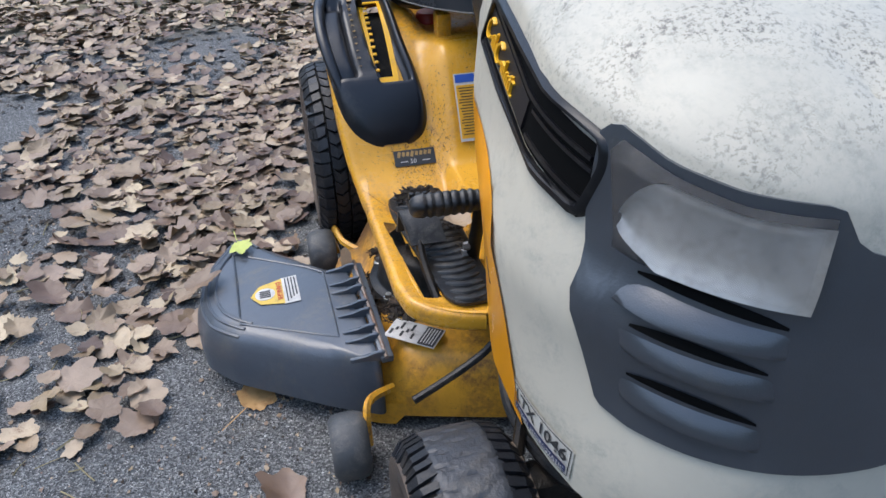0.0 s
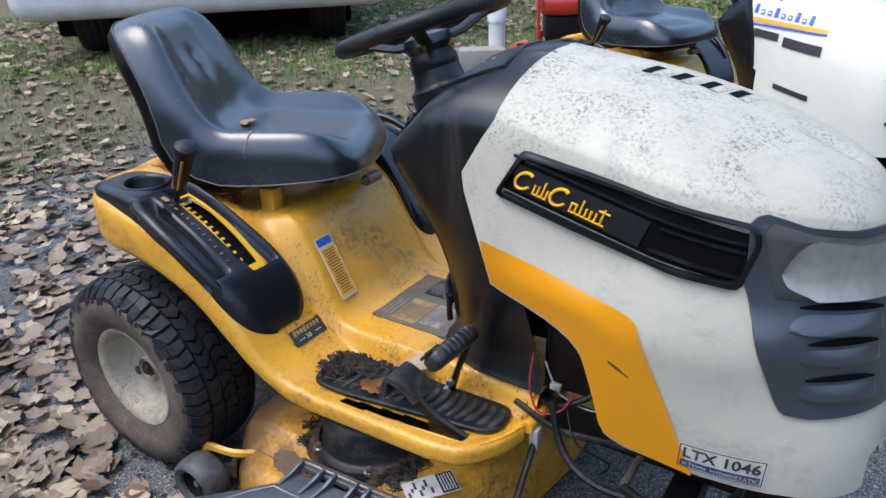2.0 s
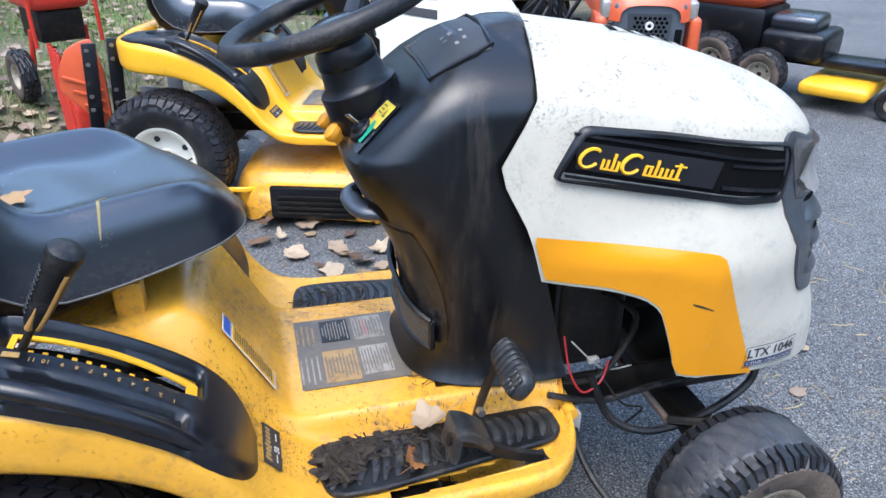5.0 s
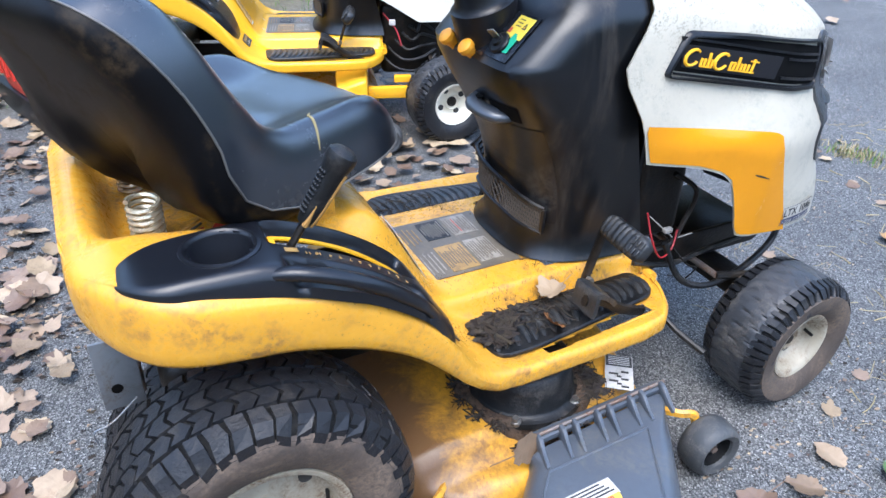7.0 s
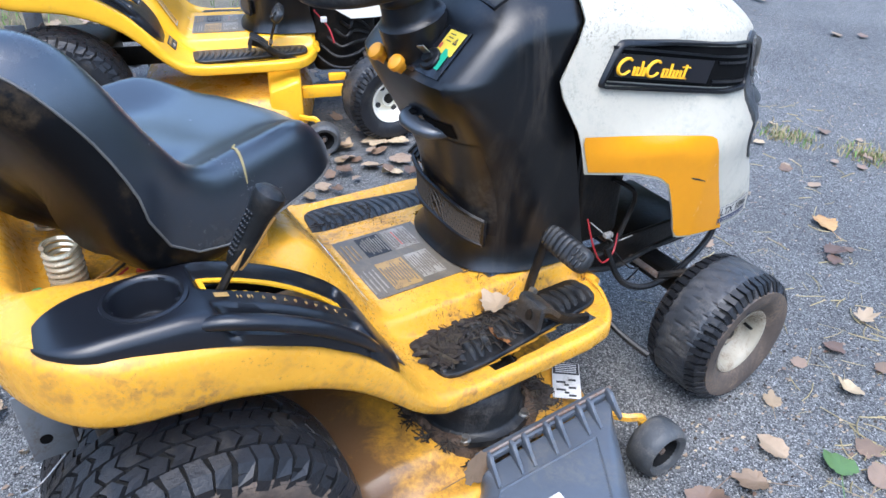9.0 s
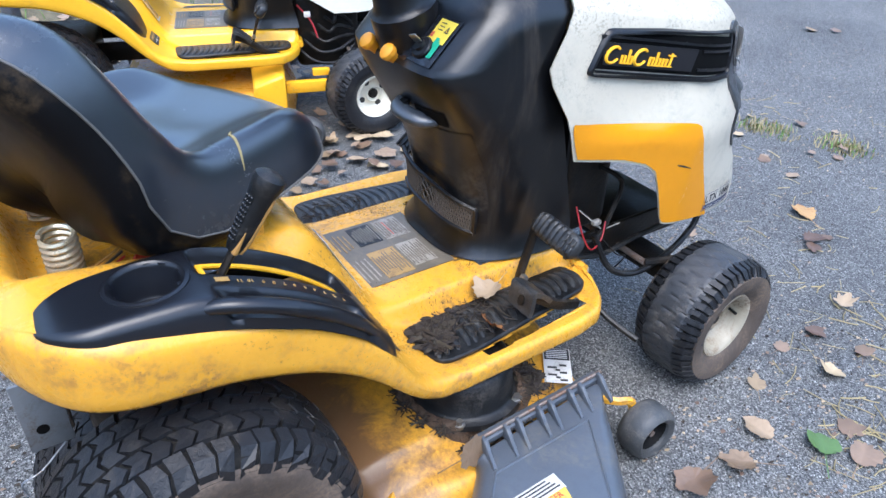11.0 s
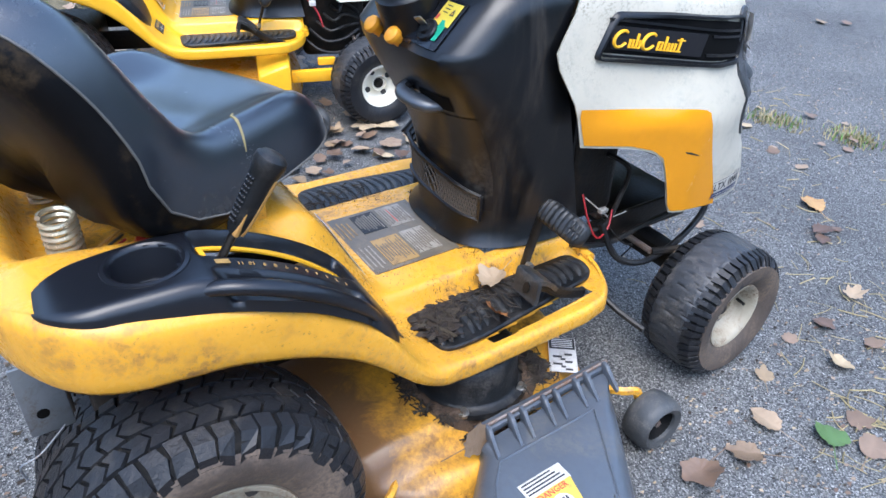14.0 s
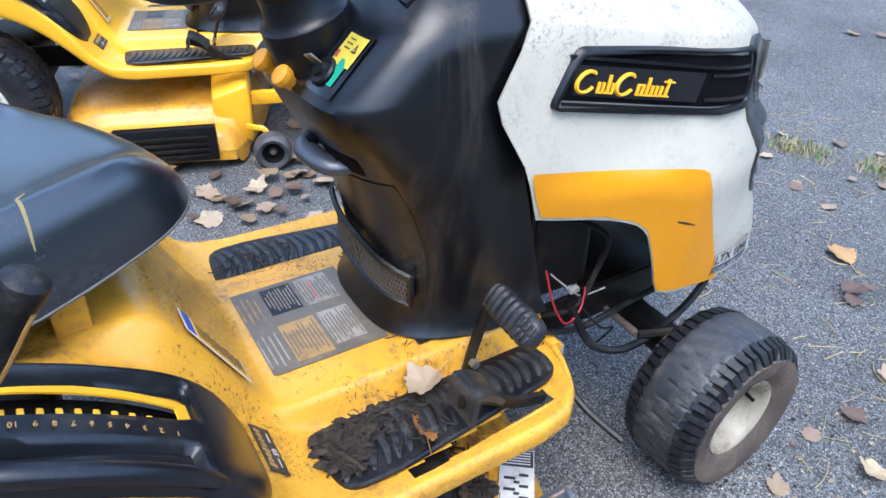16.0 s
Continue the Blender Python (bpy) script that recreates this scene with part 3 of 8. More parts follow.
def build_hood(root):
    n1, n2 = 9, 12

    def at(i, j):
        u = US[i]
        v = u if u <= 2 else 4 - u
        if j <= n1:
            xb = lerp(0.862, XC, v) if v <= 1 else XC + 0.37 * math.sin((v - 1) * math.pi / 2)
            lo = hood_bottom(xb) if v <= 1.1 else table(v, [(1.1, 0.413), (1.4, 0.400), (1.68, 0.383), (1.744, 0.383), (1.764, 0.440), (1.842, 0.446), (1.862, 0.424), (2.0, 0.424)])
            return hood_skin(u, lerp(lo, shoulder(u), j / n1))
        return hood_dome(u, min(0.999, ((j - n1) / n2) ** 1.6))
    bm = grid(at, len(US) - 1, n1 + n2)
    bmesh.ops.remove_doubles(bm, verts=bm.verts, dist=0.0012)
    tree = BVHTree.FromBMesh(bm)
    thicken(bm, 0.004)
    hood = part("hood", bm, hood_white, root, "off-white plastic hood with dark mildew specks", angle=75)

    # orange flash along the lower edge
    for s in (-1, 1):
        cols = []
        for k in range(40):
            x = lerp(0.842, 1.264, k / 39)
            hi = table(x, [(0.83, 0.716), (0.95, 0.699), (1.08, 0.682), (1.13, 0.676), (1.152, 0.671), (1.160, 0.660), (1.166, 0.638), (1.264, 0.412)])
            lo = max(hood_bottom(x) + 0.006, table(x, [(0.842, 0.70), (0.862, 0.633), (0.9, 0.0)]))
            if hi - lo < 0.004:
                lo = hi - 0.004
            cols.append((x, lo, hi))
        bm = side_patch(cols, 8, 0.0025)
        if s == 1:
            bmesh.ops.scale(bm, vec=(1, -1, 1), verts=bm.verts)
        part("side_stripe", bm, stripe_orange, hood, "orange side flash with a small scratch")
    poly = [(1.112, 0.583), (1.13, 0.578), (1.15, 0.569), (1.152, 0.566), (1.13, 0.573), (1.114, 0.579)]
    part("scratch", xz_prism(poly, 0.002, 0.0032), debris_dark, hood)

    # side vent bezel
    outer = round_poly([(0.913, 0.888), (1.05, 0.872), (1.20, 0.848), (1.300, 0.830), (1.306, 0.80), (1.286, 0.730), (1.20, 0.741), (1.0, 0.780), (0.864, 0.806)], 0.014, 3)
    cx, cz = 1.085, 0.812
    inner = [(cx + (x - cx) * 0.950, cz + (z - cz) * 0.80) for x, z in outer]
    bez = part("vent_bezel", ring_on_side(outer, inner, 0.001, 0.010), black_plastic, hood, "black plastic vent surround", angle=60)

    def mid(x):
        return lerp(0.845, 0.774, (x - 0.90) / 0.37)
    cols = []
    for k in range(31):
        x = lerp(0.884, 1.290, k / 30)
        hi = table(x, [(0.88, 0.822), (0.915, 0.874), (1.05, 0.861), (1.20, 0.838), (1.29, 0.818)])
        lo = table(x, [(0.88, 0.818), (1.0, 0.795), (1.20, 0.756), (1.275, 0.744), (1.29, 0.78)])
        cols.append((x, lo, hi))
    # flat sheet on the hood; its near-black paints the shade inside the vent
    part("bezel_well", side_patch(cols, 6, 0.0022), shade_black, bez, "near-black sheet painted as the shaded depth of the vent")

    def rail(x0, x1, dz0, dz1, o, name, mat_, parent, thick=0.004, slant=0.0):
        cols = []
        for k in range(15):
            x = lerp(x0, x1, k / 14)
            cols.append((x, mid(x) + dz0, mid(x) + dz1))
        bm = side_patch(cols, 4, o)
        if slant:
            for v in bm.verts:
                t = (v.co.x - x0) / (x1 - x0)
                v.co.x += slant * t * ((v.co.z - mid(v.co.x)) / 0.03)
        return part(name, thicken(bm, thick), mat_, parent)
    badge = rail(0.9035, 1.142, -0.022, 0.021, 0.0052, "badge_panel", bezel_satin, bez, slant=0.012)
    tagged(badge, "flat black badge panel")
    rail(0.900, 1.284, 0.0295, 0.0345, 0.0070, "louvre", black_plastic, bez)
    rail(0.885, 1.282, -0.0375, -0.0325, 0.0070, "louvre", black_plastic, bez)
    rail(1.150, 1.286, -0.0225, -0.0165, 0.0056, "louvre", black_plastic, bez)
    rail(1.165, 1.286, 0.0165, 0.0215, 0.0056, "louvre", black_plastic, bez)

    # gold emblem: slanted open arcs, rings and bars
    def stroke(pts, r=0.0035):
        pts = [(0.9085 + 0.88 * (x - 0.899), y, z + base(0.9085 + 0.88 * (x - 0.899)) - base(x)) for x, y, z in pts]
        line = smooth_line(pts, 4)
        part("emblem_stroke", tube([(x, -hood_side(x, z) - 0.0062, z) for x, _, z in line], r, 6, None, flat=0.6), logo_gold, badge)

    def base(x):
        return 0.8435 - 0.195 * (x - 0.905)

    def loop(x0, w, h, a0, a1, r, dz=0.0):
        pts = []
        for d in range(17):
            a = radians(lerp(a0, a1, d / 16))
            v = h * 0.5 * math.sin(a)
            pts.append((x0 + w * 0.5 * (1 + math.cos(a)) + 0.40 * v, 0, base(x0 + w / 2) + dz + v))
        stroke(pts, r)
    for x0 in (0.899, 0.977):
        loop(x0, 0.038, 0.028, 40, 320, 0.0046, -0.001)
    for k, x0 in enumerate((0.938, 0.947, 0.957, 0.966, 1.018, 1.028, 1.038, 1.048, 1.058, 1.068, 1.080)):
        h = 0.025 if k in (2, 6, 10) else 0.0145
        stroke([(x0, 0, base(x0) - 0.015), (x0 + 0.2 * h, 0, base(x0) - 0.015 + h * 0.5), (x0 + 0.4 * h, 0, base(x0) - 0.015 + h)], 0.0038)
    for xa, xb, dz in ((0.936, 0.968, -0.0150), (1.016, 1.088, -0.0150), (1.022, 1.036, 0.0), (1.078, 1.100, 0.007)):
        stroke([(xa, 0, base(xa) + dz), ((xa + xb) / 2, 0, base((xa + xb) / 2) + dz), (xb, 0, base(xb) + dz)], 0.0028)

    # model label near the lower front corner
    lab = basis((1.241, -hood_side(1.241, 0.470) - 0.0030, 0.4715), (1.372 - 1.241, -(hood_side(1.372, 0.463) - hood_side(1.241, 0.470)), -0.0075), (0, 0, 1))

    def on_label(bm, lift):
        """Lays a flat mesh of the label on the hood's curve."""
        cutsx = [0.135 * q / 8 for q in range(1, 8)]
        for q in cutsx:
            bmesh.ops.bisect_plane(bm, geom=bm.verts[:] + bm.edges[:] + bm.faces[:], plane_co=(q, 0, 0), plane_no=(1, 0, 0))
        for v in bm.verts:
            z = lab @ Vector((v.co.x, v.co.y, 0))
            v.co = Vector((z.x, -hood_side(z.x, z.z) - 0.0022 - lift, z.z))
        return bm
    lb = part("model_label", on_label(rbox((0.135, 0.050, 0.0002), 0, (0.067, -0.024, 0)), 0.0), label_cream, hood, "cream label with black model lettering", smooth=False)
    for x0, x1, y0, y1 in ((0.002, 0.132, -0.0025, -0.0010), (0.002, 0.132, -0.0470, -0.0455), (0.002, 0.0035, -0.0460, -0.0020), (0.1305, 0.132, -0.0460, -0.0020)):
        part("label_border", on_label(rbox((x1 - x0, y1 - y0, 0.0002), 0, ((x0 + x1) / 2, (y0 + y1) / 2, 0)), 0.0008), label_black, lb, smooth=False)
    big = lettering("LTX 1046", 0.0265, Matrix.Identity(4), 0.0, 0.0007)
    reach = max(v.co.x for v in big.verts)
    bmesh.ops.transform(big, matrix=Matrix.Translation((0.007, -0.0255, 0)) @ Matrix.Diagonal((0.120 / reach, 1, 1, 1)), verts=big.verts)
    part("model_lettering", on_label(big, 0.0010), label_black, lb, smooth=False)
    part("label_band", on_label(rbox((0.122, 0.0125, 0.0002), 0, (0.067, -0.0375, 0)), 0.0008), label_navy, lb, smooth=False)
    part("band_lettering", on_label(lettering("V-TWIN  HYDROSTATIC", 0.0098, Matrix.Translation((0.009, -0.0410, 0)) @ Matrix.Diagonal((1.1, 1, 1, 1)), 0.0), 0.0018), label_white, lb, smooth=False)

    # black grille round the nose
    def gz(u):
        v = u if u <= 2 else 4 - u
        lo = table(v, [(1.28, 0.742), (1.30, 0.716), (1.335, 0.662), (1.37, 0.606), (1.40, 0.558), (1.406, 0.549), (1.42, 0.543), (1.49, 0.534), (1.61, 0.529), (1.79, 0.524), (2.0, 0.52)])
        hi = table(v, [(1.28, 0.76), (1.289, 0.835), (1.315, 0.845), (1.345, 0.848), (1.40, 0.840), (1.47, 0.828), (1.63, 0.816), (1.813, 0.812), (1.85, 0.803), (1.858, 0.781), (1.908, 0.766), (2.0, 0.76)])
        return lo, hi
    gu = [1.28, 1.284, 1.289, 1.30, 1.315, 1.33, 1.345, 1.36, 1.375, 1.384, 1.392, 1.40, 1.406, 1.42, 1.44, 1.46, 1.49] + [lerp(1.52, 2.0, k / 14) for k in range(15)]
    gu = gu + [4 - u for u in gu[-2::-1]]

    def gat(i, j):
        lo, hi = gz(gu[i])
        return hood_skin(gu[i], lerp(lo, hi, j / 14), 0.005)
    bm = grid(gat, len(gu) - 1, 14)
    gr = part("grille", thicken(bm, 0.007), grille_plastic, hood, "black plastic front grille panel")
    for s in (0, 1):
        for k in range(3):
            zc = (0.684, 0.634, 0.572)[k]
            u0, u1 = ((1.42, 1.78), (1.46, 1.77), (1.46, 1.76))[k]

            def lip(i, j):
                t = i / 18
                u = lerp(u0, u1, t)
                bulge = max(0.0, math.sin(math.pi * t)) ** 0.5
                prof = ((0.014, 0.002), (0.010, 0.007), (0.003, 0.013), (-0.005, 0.017), (-0.010, 0.016), (-0.012, 0.005))[j]
                zz = zc - 0.02 * (t - 0.3) + prof[0]
                return hood_skin(u if s == 0 else 4 - u, zz, 0.004 + 0.7 * prof[1] * bulge)
            part("louvre", grid(lip, 18, 5), grille_plastic, gr, angle=60)

            # flat near-black sheet above each lip, painting the shade inside the slot
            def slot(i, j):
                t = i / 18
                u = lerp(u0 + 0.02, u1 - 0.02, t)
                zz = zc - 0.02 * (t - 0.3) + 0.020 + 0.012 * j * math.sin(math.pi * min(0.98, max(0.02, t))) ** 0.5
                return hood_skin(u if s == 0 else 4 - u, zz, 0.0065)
            part("slot", grid(slot, 18, 1), shade_black, gr)

    # headlights on the corners
    for s in (0, 1):
        def hz(t):
            return table(t, [(1.33, 0.728), (1.366, 0.725), (1.43, 0.720), (1.517, 0.718), (1.684, 0.712), (1.79, 0.709)]), table(t, [(1.32, 0.834), (1.348, 0.837), (1.40, 0.830), (1.488, 0.817), (1.638, 0.804), (1.815, 0.801)])

        def lens(i, j, o=0.014):
            t = i / 14
            k = j / 8
            u = lerp(1.366 - 0.045 * k, 1.788 + 0.027 * k, t)
            lo, hi = hz(u)
            edge = max(0.0, min(1, 8 * min(t, 1 - t, k, 1 - k))) ** 0.5
            return hood_skin(u if s == 0 else 4 - u, lerp(lo, hi, k), 0.006 + o * edge)
        hl = part("headlight", grid(lambda i, j: lens(i, j, 0.002), 14, 8), black_satin, hood, "headlight with a hazed clear lens")

        def refl(i, j):
            t = (i / 24) ** 1.6
            k = j / 8
            u = lerp(1.38, 1.780 + 0.024 * k, t)
            lo, hi = hz(u)
            zc = lerp(0.762, (lo + hi) / 2, min(1, t * 6))
            h = (hi - lo) * 0.455 * min(1.0, 0.02 + t * 4.0) ** 0.5
            return hood_skin(u if s == 0 else 4 - u, zc + (2 * k - 1) * h, 0.0088 + 0.0085 * max((2 * k - 1) ** 2, (2 * t - 1) ** 4 if t > 0.5 else 0.0))
        part("reflector", grid(refl, 24, 8), reflector, hl, "silvered reflector bowl")
        part("lens", grid(lens, 14, 8), lens_haze, hl, "hazy scratched clear lens")
    # row of slots in the hood top, their shade painted as near-black strips
    for k in range(4):
        cx_, cy_ = 1.052 + 0.046 * k, -0.012 + 0.014 * k

        def top_at(x, y, dz):
            p = tree.ray_cast(Vector((x, y, 2)), Vector((0, 0, -1)))[0]
            return (x, y, p.z + dz)

        def vent(i, j):
            return top_at(cx_ + (i - 2) * 0.0042 + (j - 4) * 0.0015, cy_ + (j - 4) * 0.0068, 0.0007)
        vn = part("hood_vent", grid(vent, 4, 8), shade_black, hood, "near-black strip painted as a shaded slot in the hood top")

        def lip(i, j):
            return top_at(cx_ + 0.020 + (i - 1) * 0.008 + (j - 4) * 0.002, cy_ + (j - 4) * 0.0074, 0.0006 + 0.0012 * (i == 1))
        part("vent_lip", grid(lip, 2, 8), hood_white, vn)
    return hood


def shroud_plan(z):
    """Rear x, half width and front x of the dash column at a height."""
    return (table(z, [(0.385, 0.662), (0.40, 0.672), (0.51, 0.675), (0.58, 0.665), (0.64, 0.642), (0.74, 0.590), (0.80, 0.563), (0.825, 0.560), (0.85, 0.585), (0.91, 0.645), (0.96, 0.70), (1.00, 0.755), (1.015, 0.82)]),
            table(z, [(0.385, 0.185), (0.41, 0.178), (0.5, 0.183), (0.64, 0.193), (0.74, 0.203), (0.83, 0.206), (0.91, 0.198), (0.93, 0.192), (0.945, 0.176), (0.96, 0.156), (0.98, 0.126), (0.995, 0.09), (1.003, 0.06), (1.015, 0.05)]),
            table(z, [(0.385, 0.945), (0.42, 0.94), (0.62, 0.885), (0.70, 0.86), (0.82, 0.80), (0.93, 0.852), (0.96, 0.860), (1.015, 0.884)]))


def shroud_at(phi, z, out=0.0):
    xr, w, xf = shroud_plan(z)
    c, s = math.cos(phi), math.sin(phi)
    n = 2 / (3.0 + 1.5 * sstep(0.65, 0.85, z))
    return Vector((xf - (xf - xr + out) * abs(c) ** n, math.copysign((w + out) * abs(s) ** n, s), z))


KNOBS = [(0.550, 0.044, 0.841), (0.554, -0.029, 0.840)]
KEY = (0.590, -0.087, 0.858)


def build_dash(root):
    zs = [0.385, 0.388, 0.41, 0.46, 0.51, 0.55, 0.60, 0.65, 0.70, 0.75, 0.80, 0.825, 0.84, 0.86, 0.89, 0.92, 0.95, 0.98, 1.0, 1.012, 1.015]

    def at(i, j):
        phi = radians(-90 + 180 * i / 40)
        return shroud_at(phi, zs[j], 0.012 if j in (0, 1) else 0.0)
    bm = grid(at, 40, len(zs) - 1)
    top = [v for v in bm.verts if v.co.z > 1.0149]
    bm.verts.ensure_lookup_table()
    cap = sorted(top, key=lambda v: v.index)
    bm.faces.new(cap)
    bm.normal_update()
    tree = BVHTree.FromBMesh(bm)

    def on_panel(y, z):
        """The pose on the sloping panel at y and about height z: local z outwards."""
        p, nn = tree.ray_cast(Vector((0.2, y, z)), Vector((1, 0, 0)))[:2]
        if nn.x > 0:
            nn = -nn
        yy = Vector((0, -1, 0))
        xx = yy.cross(nn).normalized()
        return Matrix(((xx.x, yy.x, nn.x, p.x), (xx.y, yy.y, nn.y, p.y), (xx.z, yy.z, nn.z, p.z), (0, 0, 0, 1)))
    dash = part("dash_column", bm, dash_plastic, root, "black plastic steering column shroud with dusty streaks", angle=50)

    # recessed pocket behind the net and the net itself
    def pocket(i, j):
        return shroud_at(radians(-45 + 62 * i / 14), lerp(0.47, 0.70, j / 10), 0.0015)
    part("pocket", grid(pocket, 14, 10), black_plastic, dash, "glossy black pocket")

    def net_at(t, k, out):
        return shroud_at(radians(-36 + 62 * t), lerp(0.450, 0.478, t) + lerp(0.060, 0.080, t) * k, out)
    bm = None
    for k in (0.0, 1.0):
        bm = tube([net_at(i / 16, k, 0.014) for i in range(17)], 0.0055, 6, bm)
    bm = tube([net_at(0, k / 3, 0.012) for k in range(4)], 0.0065, 6, bm)
    net = part("pocket_net_frame", bm, black_plastic, dash, "black mesh map pocket")
    bm = None
    for k in range(30):
        for d in (-1, 1):
            pts = []
            for j in range(6):
                t = min(1, max(0, k / 29 + d * (j / 5 - 0.5) * 0.11))
                pts.append(net_at(t, j / 5, 0.013))
            bm = tube(pts, 0.0019, 4, bm)
    part("net", bm, net_cord, net, "dusty brown-black net")

    # parking brake handle: a rounded loop over a near-black patch painted as shade
    part("handle_recess", grid(lambda i, j: shroud_at(radians(-31 + 24 * i / 10), lerp(0.712, 0.748, j / 6), 0.0012), 10, 6), shade_black, dash, "flat near-black patch painted as the shade behind the handle")
    loop_ = smooth_line([(0.640, -0.010, 0.738), (0.598, -0.014, 0.733), (0.576, -0.028, 0.727), (0.578, -0.055, 0.722), (0.588, -0.080, 0.718), (0.606, -0.094, 0.717), (0.650, -0.100, 0.718)], 5)
    bh = part("brake_handle", tube(loop_, 0.0185, 14, None, flat=0.72, taper=lambda t: 1.0 - 0.25 * abs(2 * t - 1) ** 3), grille_plastic, dash, "grey-black parking brake handle")
    for p in ((0.588, -0.030, 0.741), (0.607, -0.086, 0.731)):
        part("handle_slot", rbox((0.020, 0.024, 0.004), 0.001, p, 1, rot=Matrix.Rotation(radians(-12), 4, "Y")), shade_black, bh)
    # knobs, key switch and warning label on the sloping panel
    for p in KNOBS:
        m = Matrix.Translation(p) @ Vector((-0.72, 0, 0.69)).to_track_quat("Z", "Y").to_matrix().to_4x4()
        part("knob", lathe([(0, 0.012), (0.012, 0.0115), (0.0165, 0.008), (0.0175, 0.002), (0.0165, -0.004), (0.0125, -0.008), (0.011, -0.02), (0.010, -0.06)], 20, m), knob_orange, dash, "orange pull knob")
    def sticker(y0, y1, z0, z1, mt, out, name, parent, n=5, clip=None):
        def at2(i, j):
            q = on_panel(lerp(y0, y1, i / n), lerp(z0, z1, j / n))
            return q @ Vector((0, 0, out))
        b2 = grid(at2, n, n)
        if clip:
            bmesh.ops.delete(b2, geom=[f for f in b2.faces if not clip(f.calc_center_median())], context="FACES")
        return part(name, b2, mt, parent)
    ky, kz = KEY[1], KEY[2]

    # key plate, switch and key; a yellow and green label curls round the switch
    sticker(ky + 0.020, ky - 0.046, kz - 0.022, kz + 0.050, black_satin, 0.0028, "key_plate", dash)
    m = on_panel(ky, kz) @ Matrix.Translation((0, 0, 0.004))
    sw = part("key_switch", lathe([(0, 0.012), (0.011, 0.012), (0.012, 0.006), (0.020, 0.005), (0.0225, 0.002), (0.0225, -0.010)], 28, m), black_plastic, dash, "round black ignition switch")
    bm = rbox((0.003, 0.016, 0.022), 0.001)
    bmesh.ops.transform(bm, matrix=m @ Matrix.Translation((-0.004, -0.004, 0.022)) @ Matrix.Rotation(radians(25), 4, "Z"), verts=bm.verts)
    part("key", bm, grey_metal, sw, "silver key")
    near_key = lambda p: math.hypot(p.y - ky, (p.z - kz) * 1.4) > 0.0245
    wl = sticker(ky + 0.004, ky - 0.040, kz + 0.012, kz + 0.046, label_yellow, 0.0042, "warning_label", dash, 12, near_key)
    tagged(wl, "yellow and green warning label")
    sticker(ky - 0.017, ky - 0.034, kz - 0.010, kz + 0.020, label_green, 0.0046, "label_field", wl, 12, lambda p: 0.0245 < math.hypot(p.y - ky, (p.z - kz) * 1.4) < 0.040)
    sticker(ky + 0.003, ky - 0.004, kz + 0.018, kz + 0.026, label_red, 0.0046, "label_field", wl, 4)
    sticker(ky - 0.022, ky - 0.036, kz + 0.028, kz + 0.042, label_black, 0.0046, "pictogram", wl, 10, lambda p: abs(p.y - ky + 0.029) < (kz + 0.042 - p.z) * 0.55)
    sticker(ky - 0.025, ky - 0.033, kz + 0.030, kz + 0.038, label_orange, 0.0050, "pictogram", wl, 8, lambda p: abs(p.y - ky + 0.029) < (kz + 0.038 - p.z) * 0.5)
    for q in range(3):
        sticker(ky - 0.004, ky - 0.018, kz + 0.030 + 0.005 * q, kz + 0.0315 + 0.005 * q, label_black, 0.0046, "print_bar", wl, 2)
    sticker(ky + 0.070, ky + 0.022, kz - 0.026, kz - 0.004, black_satin, 0.0020, "knob_plate", dash)
    # shallow framed gauge panel on top of the dash
    def on_top(x, y, dz):
        p = tree.ray_cast(Vector((x, y, 2)), Vector((0, 0, -1)))[0]
        return (x, y, p.z + dz)
    gp_ = part("gauge_panel", grid(lambda i, j: on_top(lerp(0.70, 0.80, j / 6), lerp(-0.13, 0.05, i / 8) * (1 - 0.12 * j / 6), 0.0012), 8, 6), label_black, dash, "black gauge panel with pale symbols")
    rim_ = [on_top(x, y, 0.002) for x, y in ((0.697, 0.05), (0.697, -0.035), (0.697, -0.132), (0.735, -0.130), (0.775, -0.120), (0.805, -0.100), (0.805, -0.02), (0.805, 0.045))]
    part("panel_rim", tube(rim_ + rim_[:1], 0.0045, 6), black_plastic, dash)
    for x, y, w_ in ((0.765, -0.05, 0.010), (0.765, -0.075, 0.008), (0.748, -0.048, 0.014), (0.736, -0.06, 0.006), (0.736, -0.04, 0.006), (0.75, -0.085, 0.008)):
        bm = grid(lambda i, j: on_top(x + 0.006 * j, y + w_ * i, 0.0022), 1, 1)
        part("print_bar", bm, print_faded, gp_, smooth=False)

    # steering wheel on its tilted shaft
    ctr = Vector((0.56, 0, 1.035))
    tilt = Matrix.Translation(ctr) @ Matrix.Rotation(radians(-19), 4, "Y")
    R = 0.172
    ring = []
    prof = [(R + 0.0175 * math.cos(a), 0.0165 * math.sin(a)) for a in [2 * math.pi * k / 10 for k in range(10)]]
    wheel = part("steering_wheel", lathe(prof, 48, tilt, close=True), mat_rubber, root, "black steering wheel with worn grip")
    for a in (0, 120, 240):
        d = Vector((math.cos(radians(a + 60)), math.sin(radians(a + 60)), 0))
        pts = [tilt @ (d * r + Vector((0, 0, h))) for r, h in ((0.03, -0.035), (0.08, -0.03), (0.13, -0.012), (R, 0))]
        part("spoke", tube(pts, 0.016, 8, None, flat=0.55), mat_rubber, wheel)
    part("hub_cap", lathe([(0, -0.012), (0.03, -0.014), (0.05, -0.022), (0.054, -0.04), (0.04, -0.06)], 24, tilt), black_satin, wheel)
